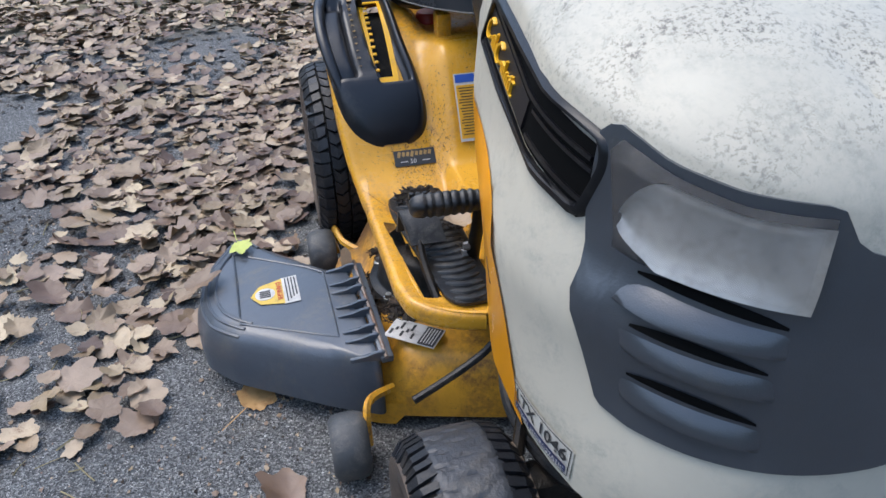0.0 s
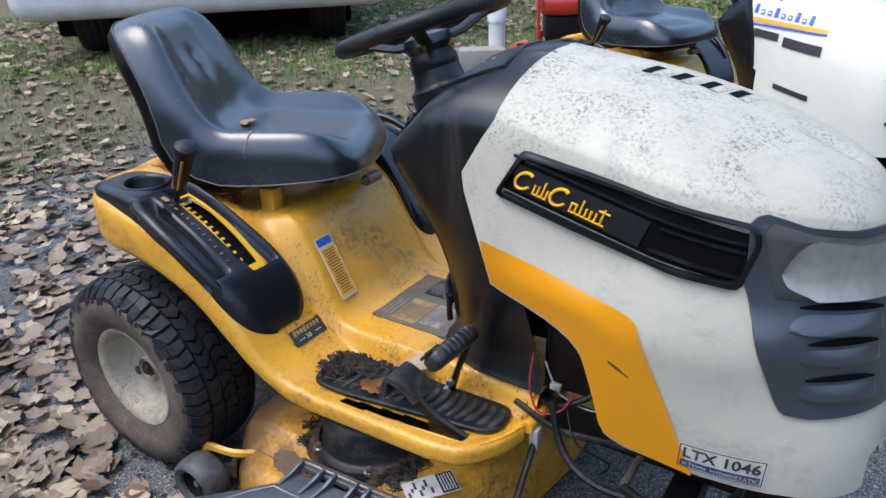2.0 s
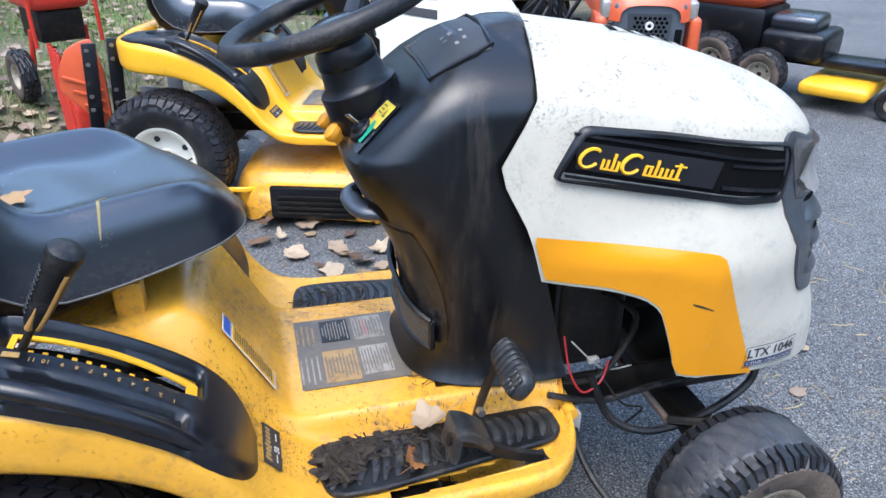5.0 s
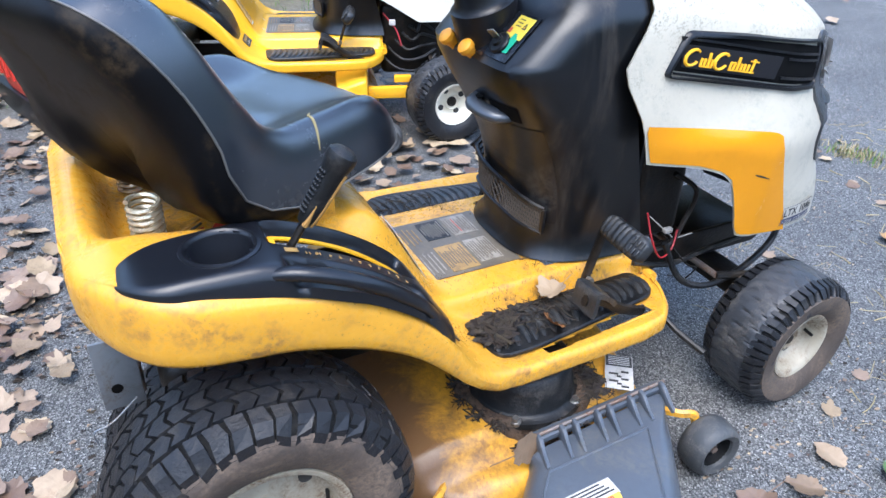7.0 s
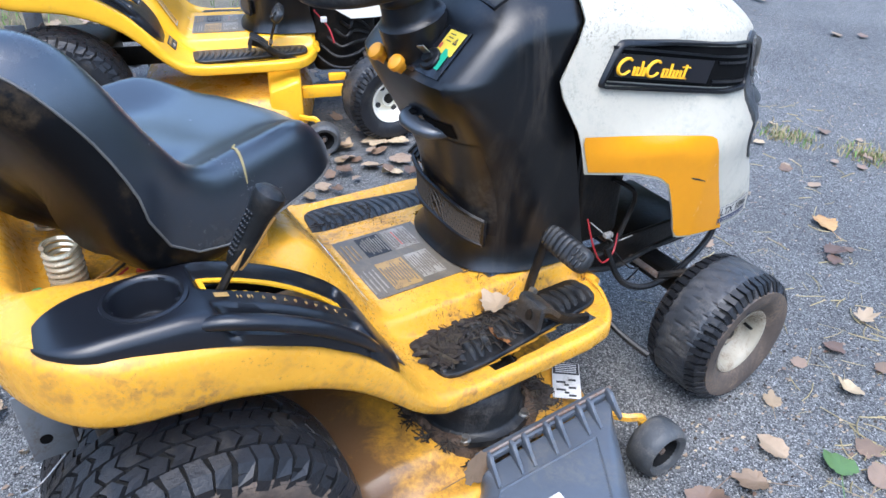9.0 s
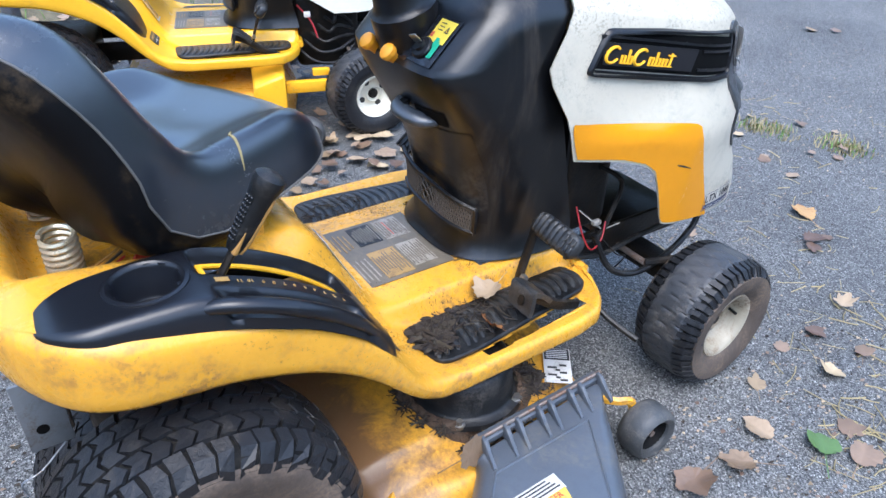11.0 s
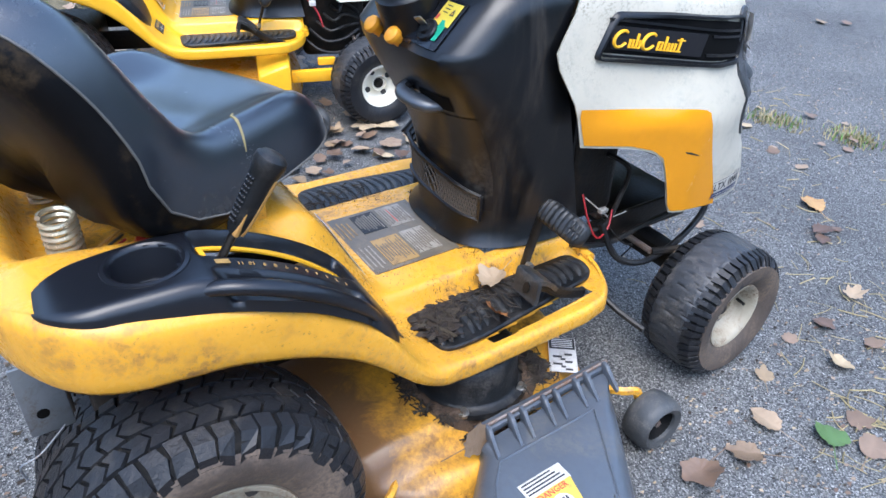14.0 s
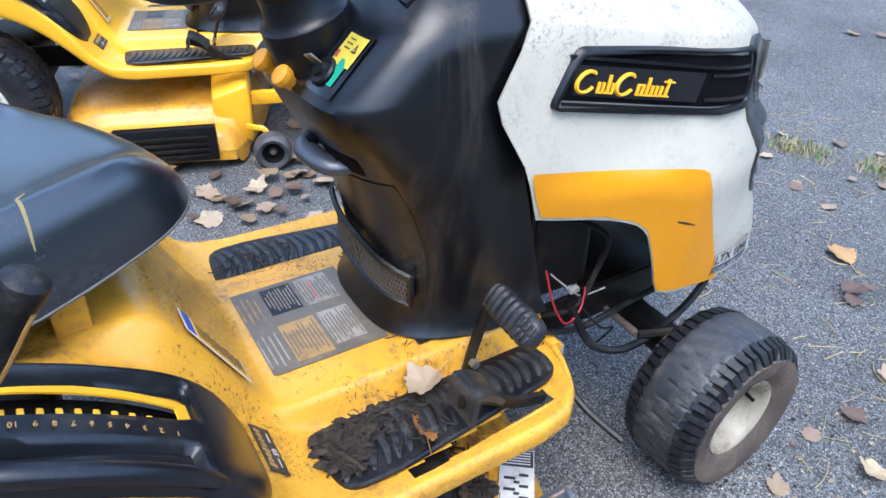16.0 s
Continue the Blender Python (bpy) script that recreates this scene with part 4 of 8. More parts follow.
    part("shaft", lathe([(0.040, -0.03), (0.044, -0.055), (0.050, -0.065), (0.052, -0.085), (0.050, -0.088), (0.054, -0.115), (0.060, -0.125), (0.066, -0.128), (0.070, -0.24)], 20, tilt), black_plastic, root, "ribbed black steering shaft boot")
    return dash


SEAT_L1, SEAT_R, SEAT_A, SEAT_L3 = 0.278, 0.10, radians(64.5), 0.258
SEAT_L = SEAT_L1 + SEAT_R * SEAT_A + SEAT_L3


def seat_spine(l):
    """Middle line of the one-piece seat, from its front edge back and up, with its normal."""
    if l < SEAT_L1:
        return Vector((0.378 - l, 0, 0.778)), Vector((0, 0, 1))
    c = Vector((0.378 - SEAT_L1, 0, 0.778 + SEAT_R))
    a = min(SEAT_A, (l - SEAT_L1) / SEAT_R)
    n = Vector((math.sin(a), 0, math.cos(a)))
    p = c - SEAT_R * n
    if a >= SEAT_A:
        p += (l - SEAT_L1 - SEAT_R * SEAT_A) * Vector((-math.cos(SEAT_A), 0, math.sin(SEAT_A)))
    return p, n


def seat_point(u, v, back=0.0):
    """Point of the seat's skin: u runs from the backrest's top to the front edge, v across; back > 0 lies behind the seam."""
    s = min(1.0, (abs(u) ** 7 + abs(v) ** 7) ** (1 / 7))
    l = SEAT_L * (1 - u) / 2
    p, n = seat_spine(l)
    y = v * curve(l, [(0, 0.222), (0.1, 0.233), (0.27, 0.234), (0.39, 0.228), (0.49, 0.207), (0.57, 0.185), (0.65, 0.158)])
    deep = curve(l, [(0, 0.072), (0.10, 0.079), (0.22, 0.087), (0.335, 0.089), (0.42, 0.060), (0.50, 0.052), (0.58, 0.058), (0.65, 0.078)])
    roll = math.sqrt(max(0.0, 1 - max(0.0, (s - 0.80) / 0.20) ** 2.2))
    p = p + Vector((0.033 * sstep(0.20, 0.0, l) * (1 - v * v), 0, 0))
    ay = abs(y)
    swell = 0.030 * sstep(0.10, 0.20, ay) * sstep(-0.02, 0.10, l) * sstep(0.45, 0.31, l) + 0.020 * sstep(0.07, 0.16, ay) * sstep(0.31, 0.43, l)
    swell += 0.010 * math.exp(-((l - 0.45) / 0.06) ** 2) * sstep(0.14, 0.05, ay) - 0.016 * sstep(0.13, 0.0, l) + 0.006 * math.cos(l * 24) * sstep(0.16, 0.05, ay) * sstep(0.31, 0.23, l)
    swell -= 0.009 * math.exp(-(((l - 0.463) / 0.012) ** 2 + (y / 0.020) ** 2)) + 0.009 * math.exp(-(((l - 0.508) / 0.012) ** 2 + (y / 0.020) ** 2))
    d = -deep * (1 - roll) + swell * roll
    if back:
        d = -deep - 0.046 * back * sstep(0.20, 0.36, l) - 0.008 * back
    return p + n * d + Vector((0, y, 0))


def build_seat(root, turn=0.0, shift=(0, 0, 0)):
    def ring(a, s):
        """Rounded square of size s."""
        q = (2 * a / math.pi) % 4
        k, f = int(q), 2 * (q % 1) - 1
        u, v = ((1, f), (-f, 1), (-1, -f), (f, -1))[k]
        m = (abs(u) ** 7 + abs(v) ** 7) ** (1 / 7)
        return s * u / m, s * v / m
    rings = [0.001] + [0.07 * k for k in range(1, 12)] + [0.80, 0.83, 0.86, 0.89, 0.92, 0.945, 0.965, 0.98, 0.992, 1.0]
    bm = grid(lambda i, j: seat_point(*ring(2 * math.pi * i / 88, rings[j])), 88, len(rings) - 1, close_u=True)
    bmesh.ops.remove_doubles(bm, verts=bm.verts, dist=0.0004)
    seat = part("seat", bm, vinyl, root, "one-piece black vinyl bucket seat with a dull bluish sheen", angle=80)
    seat.matrix_local = Matrix.Translation(shift) @ Matrix.Rotation(turn, 4, "Z")
    shell = [(1.0, 0.001), (0.995, 0.22), (0.975, 0.45), (0.93, 0.68), (0.85, 0.84), (0.7, 0.92), (0.4, 0.98), (0.001, 1.0)]
    bm = grid(lambda i, j: seat_point(*ring(2 * math.pi * i / 88, shell[j][0]), shell[j][1]), 88, len(shell) - 1, close_u=True)
    bmesh.ops.remove_doubles(bm, verts=bm.verts, dist=0.0004)
    part("back_cover", bm, vinyl_back, seat, "scuffed black rear cover of the seat", angle=80)
    pip = [seat_point(*ring(2 * math.pi * k / 88, 1.004), 0.001) for k in range(89)]
    part("piping", tube(pip, 0.0019, 6), piping_grey, seat, "thin grey seam piping")
    tear = [seat_point(0.31 - 0.06 * t * t + 0.05 * sstep(0.3, 0.0, t), -lerp(0.72, 0.96, t)) + Vector((0, 0, 0.0006)) for t in [k / 14 for k in range(15)]]
    part("tear", tube(tear, 0.0026, 6, None, flat=0.5, taper=lambda t: 0.35 + 0.65 * math.sin(math.pi * t) ** 0.5), foam_yellow, seat, "yellow foam showing in a tear")
    # pan, hinge bracket and springs
    part("seat_pan", rbox((0.22, 0.26, 0.02), 0.008, (0.20, 0, 0.668)), dark_metal, seat)
    part("hinge_bracket", rbox((0.045, 0.035, 0.06), 0.006, (0.208, -0.150, 0.640)), yellow, root, "yellow steel seat hinge bracket")
    part("pivot_bolt", lathe([(0, 0.010), (0.008, 0.010), (0.010, 0.0), (0.014, 0.0), (0.014, -0.05)], 10, Matrix.Translation((0.340, 0.040, 0.648)) @ AXLE_R), rusty, root, "rusty seat pivot bolt")
    for s in (-1, 1):
        pts = [(-0.075 + 0.025 * math.cos(a), s * 0.11 + 0.025 * math.sin(a), 0.603 + 0.084 * a / (2 * math.pi * 7.5)) for a in [2 * math.pi * 7.5 * k / 120 for k in range(121)]]
        part("seat_spring", tube(pts, 0.0043, 6), spring_steel, root, "shiny coil seat spring")
    z0 = body_z(-0.09, -0.16) + 0.006
    part("wire_connector", rbox((0.026, 0.020, 0.016), 0.003, (-0.128, -0.125, z0 + 0.010)), label_green, root, "small green wire connector")
    part("wire_connector", rbox((0.014, 0.014, 0.012), 0.002, (-0.148, -0.118, z0 + 0.012)), label_blue, root, "small blue wire connector")
    for k in range(3):
        y = -0.150 + 0.016 * k
        part("seat_wire", tube(smooth_line([(-0.125, -0.125, z0 + 0.008), (-0.085, y - 0.02, z0 + 0.004), (-0.04, y, z0 + 0.006), (0.01, y + 0.03, z0 + 0.012)], 5), 0.0022, 6), (red_wire, label_black, grip_tan)[k], root)
    part("fuel_cap", lathe([(0, 0.03), (0.028, 0.03), (0.033, 0.024), (0.034, 0.0)], 20, Matrix.Translation((0.05, -0.150, 0.600))), red_paint, root, "red fuel cap under the seat")
    return seat


# -- pressed steel rear body --
def fender_z(x):
    return curve(x, [(-0.21, 0.657), (-0.17, 0.682), (-0.12, 0.690), (-0.05, 0.682), (0.02, 0.672), (0.10, 0.655), (0.18, 0.626), (0.24, 0.590), (0.285, 0.552), (0.32, 0.506), (0.352, 0.457), (0.385, 0.405), (0.414, 0.374), (0.45, 0.350), (0.48, 0.337), (0.53, 0.330), (1.0, 0.330)])


def centre_z(x):
    return curve(x, [(-0.21, 0.675), (-0.17, 0.690), (-0.145, 0.675), (-0.125, 0.615), (-0.09, 0.602), (0.12, 0.606), (0.22, 0.618), (0.27, 0.618), (0.30, 0.605), (0.335, 0.557), (0.38, 0.475), (0.42, 0.405), (0.445, 0.385), (0.48, 0.380), (0.92, 0.380), (0.95, 0.37)])


def body_half(x):
    """Outer half width of the rear body."""
    if x < -0.02:
        u = min(1.0, (-0.02 - x) / 0.185)
        base = 0.22 + 0.198 * math.sqrt(1 - u * u)
    else:
        base = table(x, [(-0.02, 0.418), (0.02, 0.420), (0.30, 0.420), (0.36, 0.412), (0.42, 0.398), (0.48, 0.388), (0.80, 0.380), (0.86, 0.368), (0.90, 0.340), (0.925, 0.300), (0.938, 0.25)])
    return base + 0.012 * sstep(-0.19, -0.1, x) * sstep(0.93, 0.86, x)


def body_low(x):
    return -0.008 + curve(x, [(-0.205, 0.60), (-0.14, 0.585), (-0.05, 0.580), (0.06, 0.570), (0.13, 0.552), (0.19, 0.530), (0.25, 0.497), (0.30, 0.457), (0.34, 0.415), (0.38, 0.372), (0.42, 0.338), (0.46, 0.318), (0.52, 0.311), (0.94, 0.311)])


def body_z(x, y):
    ay = abs(y)
    k = sstep(0.165, 0.225, ay)
    if x > 0.40:
        k = lerp(k, sstep(0.185, 0.212, ay), sstep(0.40, 0.46, x))
    z = lerp(centre_z(x), fender_z(x), k)
    return z


def build_body(root):
    xs = [-0.205 + 1.143 * k / 110 for k in range(111)]
    NY = 128

    def at(i, j):
        x = xs[i]
        h = body_half(x) - (0.028 if x < 0.40 else lerp(0.028, 0.012, sstep(0.40, 0.50, x)))
        y = lerp(-h, h, j / NY)
        lipz = 0.010 * sstep(0.05, 0.0, h - abs(y)) * sstep(0.42, 0.5, x)
        return (x, y, body_z(x, y) + lipz)
    bm = grid(at, len(xs) - 1, NY)
    # slot between foot mat and rail, and the openings under the dash and the pads
    kill = []
    for f in bm.faces:
        c = f.calc_center_median()
        ay = abs(c.y)
        q = (c.x - 0.57) / 0.29
        if c.y < 0 and 0 < q < 1 and lerp(0.350, 0.312, q) < ay < lerp(0.376, 0.346, q):
            kill.append(f)
        elif c.x > 0.70 and ay < 0.16:
            kill.append(f)
        elif math.hypot((c.x - 0.003) / 0.050, (ay - 0.333) / 0.050) < 1:
            kill.append(f)
        elif (0.07 < c.x < 0.31 and 0.275 < -c.y < 0.345) or math.hypot((c.x - 0.19) / 0.135, (ay - 0.406) / 0.027) < 1:
            kill.append(f)
    bmesh.ops.delete(bm, geom=kill, context="FACES")
    body = part("rear_body", bm, yellow, root, "yellow pressed-steel fender body with mud smears", angle=60)

    # rolled skirt from the middle of the back round to the front
    def skirt(s):
        path = [(-0.205, s * 0.22 * k / 6) for k in range(6)]
        for k in range(19):
            x = -0.02 - 0.185 * math.cos(math.pi / 2 * k / 18)
            path.append((x, s * body_half(x)))
        path += [(x, s * body_half(x)) for x in xs if x > -0.012]
        prof = [(-2.4, 1.0, 0.0), (-1.6, 1.0, 0.0), (-1.0, 1.0, 0.0), (-0.62, 1.0, -0.08), (-0.29, 1.0, -0.29), (-0.08, 1.0, -0.62), (0.0, 1.0, -1.0), (0.02, 0.5, 0), (0.0, 0.25, 0), (-0.04, 0.0, 0.3), (-0.2, 0.0, 0.0), (-0.6, 0.0, -0.05)]

        def sk(i, j):
            x, y = path[i]
            o, t, dz = prof[j]
            low = body_low(x)
            rad = lerp(0.028, 0.012, sstep(0.40, 0.50, x))
            a, b = path[max(i - 1, 0)], path[min(i + 1, len(path) - 1)]
            tx, ty = b[0] - a[0], b[1] - a[1]
            L_ = math.hypot(tx, ty) or 1
            nx, ny = -s * ty / L_, s * tx / L_
            px, py = x + nx * o * rad, y + ny * o * rad
            ix, iy = x - nx * rad, y - ny * rad
            lip = 0.010 * sstep(0.42, 0.5, x)
            top = body_z(ix, iy) + lip
            if o < -1.0:
                h_ = body_half(px) - lerp(0.028, 0.012, sstep(0.40, 0.50, px))
                top = body_z(px, py) + 0.0008 + 0.010 * sstep(0.05, 0.0, h_ - abs(py)) * sstep(0.42, 0.5, px)
                if x > 0.40:
                    px, py, top = x - nx * rad, y - ny * rad, body_z(ix, iy) + lip - 0.0004 * (1 + j)
            return (px, py, lerp(low, top, t) + dz * rad)
        return grid(sk, len(path) - 1, len(prof) - 1)
    rl = part("rear_label", rbox((0.0012, 0.10, 0.055), 0, (-0.2066, 0.005, 0.612)), label_black, body, "small worn dark label on the rear edge", smooth=False)
    for q in range(4):
        part("print_bar", rbox((0.0008, 0.08 - 0.01 * (q % 2), 0.004), 0, (-0.2076, 0.005, 0.594 + 0.012 * q)), print_tan, rl, smooth=False)
    part("fender_skirt", skirt(-1), yellow, body, angle=70)
    part("fender_skirt", skirt(1), yellow, body, angle=70)
    part("front_lip", tube([(0.940 + 0.004 * (1 - (2 * k / 24 - 1) ** 2), -0.243 + 0.486 * k / 24, 0.332) for k in range(25)], 0.0125, 10), yellow, body)

    part("slot_rim", tube([(lerp(0.566, 0.864, q / 20), -lerp(0.3775, 0.3475, q / 20), body_z(0.7, -0.36) + 0.002 * sstep(0.1, 0.9, q / 20)) for q in range(21)], 0.0050, 8), yellow, body)
    # foot mats with raised wavy bars
    for s in (-1, 1):
        poly = round_poly([(0.455, s * 0.222), (0.90, s * 0.212), (0.902, s * 0.285), (0.875, s * 0.308), (0.56, s * 0.352), (0.475, s * 0.350)], 0.03, 3)
        if s > 0:
            poly = poly[::-1]
        mt = part("foot_mat", prism(poly, 0.333, 0.345, 0.003, 1), mat_rubber, body, "worn ribbed black rubber foot mat")
        for k in range(19):
            x = 0.486 + 0.0220 * k
            far = min(0.342, lerp(0.342, 0.300, (x - 0.56) / 0.32)) - 0.006
            pts = [(x + 0.010 * math.sin(3.4 * t + 0.3 * math.sin(k * 1.7)), s * lerp(0.230, far, t), 0.3455 - 0.0014 * abs(2 * t - 1) ** 4) for t in [q / 8 for q in range(9)]]
            part("rib", tube(pts, 0.0078, 8, None, flat=0.62, taper=lambda t: 1.0 - 0.55 * abs(2 * t - 1) ** 6), pedal_dark, mt)
    # operating label on the tunnel
    lab = part("instruction_plate", rbox((0.216, 0.238, 0.0016), 0, (0.557, 0.004, 0.3815)), label_dark, body, "large worn black and orange instruction plate", smooth=False)
    rnd = random.Random(3)

    def bar(x, y, w, h, mat_, dz=0.0):
        part("print_bar", rbox((h, w, 0.0008), 0, (x, y, 0.3827 + dz)), mat_, lab, smooth=False)
    bar(0.607, -0.045, 0.095, 0.058, print_faded)
    bar(0.607, 0.072, 0.085, 0.062, print_faded)
    bar(0.538, -0.052, 0.105, 0.066, print_tan)
    bar(0.538, 0.072, 0.080, 0.058, mat_rubber)
    for r in range(9):
        bar(0.582 + r * 0.0062, -0.045 + rnd.uniform(-0.006, 0.006), rnd.uniform(0.05, 0.085), 0.0024, label_dark, 0.0006)
        bar(0.510 + r * 0.0068, -0.052 + rnd.uniform(-0.008, 0.008), rnd.uniform(0.05, 0.09), 0.0026, label_dark, 0.0006)
        bar(0.580 + r * 0.0066, 0.072, rnd.uniform(0.03, 0.070), 0.0024, label_red if r == 3 else label_dark, 0.0006)
        bar(0.514 + r * 0.0060, 0.072, rnd.uniform(0.03, 0.070), 0.0022, print_faded, 0.0006)
    for r in range(4):
        bar(0.462 + r * 0.0105, -0.06 + 0.008 * (r % 2), rnd.uniform(0.05, 0.09), 0.0035, print_faded)
        bar(0.462 + r * 0.0105, 0.065, rnd.uniform(0.05, 0.08), 0.0035, print_tan)
    # long label on the slope below the seat
    a, b = Vector((0.335, -0.128, 0.562)), Vector((0.412, -0.128, 0.42))
    m = basis(a + Vector((0.003, 0.016, 0.001)), b - a, (0, 1, 0))
    if (m.to_3x3() @ Vector((0, 0, 1))).x < 0:
        m = basis(a + Vector((0.003, 0.016, 0.001)), b - a, (0, -1, 0))
    sy = 1 if (m.to_3x3() @ Vector((0, 1, 0))).y > 0 else -1

    def slab(x, y, w, h, mat_, z=0.0, name="print_bar", parent=None):
        bm = rbox((w, h, 0.0012), 0, (x, y * sy, z))
        bmesh.ops.transform(bm, matrix=m, verts=bm.verts)
        return part(name, bm, mat_, parent or body, smooth=False)
    sl = slab(0.078, -0.02, 0.155, 0.052, label_white, 0, "safety_label")
    tagged(sl, "white, blue and orange safety label")
    slab(0.012, -0.02, 0.018, 0.046, label_blue, 0.0008, parent=sl)
    slab(0.088, -0.02, 0.122, 0.046, label_orange, 0.0008, parent=sl)
    for r in range(17):
        slab(0.034 + 0.0066 * r, -0.02, 0.0022, rnd.uniform(0.026, 0.040), label_black, 0.0014, parent=sl)
    # small dark badge ahead of the pad
    p = Vector((0.3965, -0.266, body_z(0.3965, -0.266) + 0.004))
    d = Vector((0.03, 0, body_z(0.4115, -0.266) - body_z(0.3815, -0.266))).normalized()
    m2 = basis(p, (0, 1, 0), -d)
    bm = rbox((0.096, 0.038, 0.0015), 0)
    bmesh.ops.transform(bm, matrix=m2, verts=bm.verts)
    bg = part("small_badge", bm, label_black, body, "small black badge with pale print", smooth=False)
    for q in range(8):
        bm = rbox((0.007, 0.010 if q not in (0, 3) else 0.014, 0.0008), 0, (-0.036 + 0.0103 * q, 0.009, 0.001), rot=Matrix.Rotation(radians(-18), 4, "Z"))
        bmesh.ops.transform(bm, matrix=m2, verts=bm.verts)
        part("emblem_stroke", bm, print_tan, bg, smooth=False)
    part("badge_lettering", lettering("50", 0.015, m2 @ Matrix.Translation((-0.012, -0.014, 0.001))), print_white, bg, smooth=False)
    for q in (-1, 1):
        bm = rbox((0.018, 0.002, 0.0008), 0, (q * 0.026, -0.009, 0.001))
        bmesh.ops.transform(bm, matrix=m2, verts=bm.verts)
        part("print_bar", bm, print_white, bg, smooth=False)

    # black pads on the fenders
    def pad_z(x):
        return curve(x, [(-0.15, 0.686), (-0.11, 0.697), (-0.05, 0.703), (0.03, 0.704), (0.08, 0.697), (0.13, 0.681), (0.18, 0.657), (0.23, 0.626), (0.27, 0.594), (0.30, 0.565), (0.325, 0.535), (0.35, 0.494), (0.375, 0.435)])
    KN = [0.248, 0.2495, 0.252, 0.256, 0.261, 0.265, 0.268, 0.272, 0.277, 0.284, 0.300, 0.316, 0.332, 0.336, 0.340, 0.344, 0.352, 0.362, 0.372, 0.379, 0.384, 0.388, 0.393, 0.400, 0.409, 0.418, 0.426, 0.432, 0.437, 0.440, 0.4425, 0.444]
    XP = sorted([-0.145 + 0.52 * (0.5 - 0.5 * math.cos(math.pi * k / 84)) for k in range(85)] + [0.070, 0.074, 0.078, 0.298, 0.306, 0.313])
    for s in (-1, 1):
        def edges(x):
            inn = curve(x, [(-0.15, 0.276), (-0.06, 0.268), (0.02, 0.262), (0.10, 0.256), (0.22, 0.246), (0.30, 0.228), (0.375, 0.212)])
            out = curve(x, [(-0.15, 0.393), (-0.10, 0.405), (0.0, 0.418), (0.06, 0.424), (0.10, 0.430), (0.16, 0.438), (0.23, 0.438), (0.29, 0.430), (0.34, 0.414), (0.375, 0.398)])
            e = math.sqrt(max(0.0, 1 - (1 - min(1.0, (x + 0.1455) / 0.075)) ** 2))
            f = max(0.0, 1 - (1 - min(1.0, max(0.0, (0.3755 - x) / 0.060))) ** 3.0) ** 0.5
            return lerp(lerp(0.330, inn, e), lerp(inn, out, 0.5), (1 - f) * 0.8), lerp(lerp(0.334, out, e), lerp(inn, out, 0.5), (1 - f) * 0.8), e * f

        def pad(i, j):
            x, Y = XP[i], KN[j]
            inn, out, e = edges(x)
            y = lerp(inn, out, (Y - 0.248) / 0.196)
            d = min(Y - 0.248, 0.444 - Y)
            r_ = 0.018 if Y < 0.34 else 0.026
            crown = math.sqrt(max(0.0, 1 - max(0.0, 1 - d / r_) ** 2))
            low = min(fender_z(x), body_z(x, y)) - 0.006
            z = lerp(low, pad_z(x), crown * min(1.0, 1.6 * e) ** 0.5)
            well = sstep(0.266, 0.277, Y) * sstep(0.345, 0.335, Y) * sstep(0.068, 0.078, x) * sstep(0.314, 0.300, x) * (s < 0)
            z -= 0.026 * well
            strip = sstep(0.338, 0.346, Y) * sstep(0.06, 0.11, x) * sstep(0.31, 0.28, x)
            z -= 0.008 * strip * (s < 0)
            scoop = sstep(0.380, 0.395, Y) * sstep(0.075, 0.105, x) * sstep(0.300, 0.272, x)
            return (x, s * y, max(low + 0.017 * scoop * (d > 0.003), z - 0.050 * scoop))
        bm = grid(pad, len(XP) - 1, len(KN) - 1)
        bm.faces.ensure_lookup_table()
        kill = []
        nk = len(KN) - 1
        for i in range(len(XP) - 1):
            for j in range(nk):
                f = bm.faces[i * nk + j]
                c = f.calc_center_median()
                if math.hypot((c.x - 0.003) / 0.048, (abs(c.y) - 0.333) / 0.046) < 1:
                    kill.append(f)
                elif s < 0 and 0.084 < c.x < 0.298 and 0.284 <= KN[j] < 0.330:
                    kill.append(f)
        bmesh.ops.delete(bm, geom=kill, context="FACES")
        fp = part("fender_pad", bm, pad_plastic, body, "black plastic fender pad with a cup holder", angle=60)

        def bar_at(x, y, dz):
            return (x, s * y, pad_z(x) + dz)
        grip = smooth_line([bar_at(0.040, 0.398, -0.022), bar_at(0.072, 0.414, -0.010), bar_at(0.105, 0.426, -0.004), bar_at(0.15, 0.434, -0.001), bar_at(0.20, 0.436, -0.001), bar_at(0.245, 0.431, -0.005), bar_at(0.285, 0.420, -0.012), bar_at(0.318, 0.404, -0.026)], 5)
        part("grip_bar", tube(grip, 1.0, 16, None, flat=0.85, taper=lambda t: 0.0135 - 0.004 * abs(2 * t - 1) ** 3), pad_plastic, fp, "rounded black grip bar")
        cup = Matrix.Translation((0.003, s * 0.333, 0.7045))
        prof = [(0.056, -0.007), (0.054, 0.0004), (0.049, 0.0016), (0.0455, -0.0004), (0.043, -0.006), (0.039, -0.050), (0.036, -0.054), (0.030, -0.0545), (0.029, -0.058), (0.0, -0.058)]
        bm = lathe(prof, 40, cup)
        bmesh.ops.scale(bm, vec=(1.06, 1, 1), space=cup.inverted(), verts=bm.verts)
        part("cup_holder", bm, pad_plastic, fp)
        if s < 0:
            def quad(i, j):
                x = lerp(0.080, 0.304, i / 28)
                return (x, -lerp(0.276, 0.338, j / 10), pad_z(x) - 0.0235)
            bm = grid(quad, 28, 10)
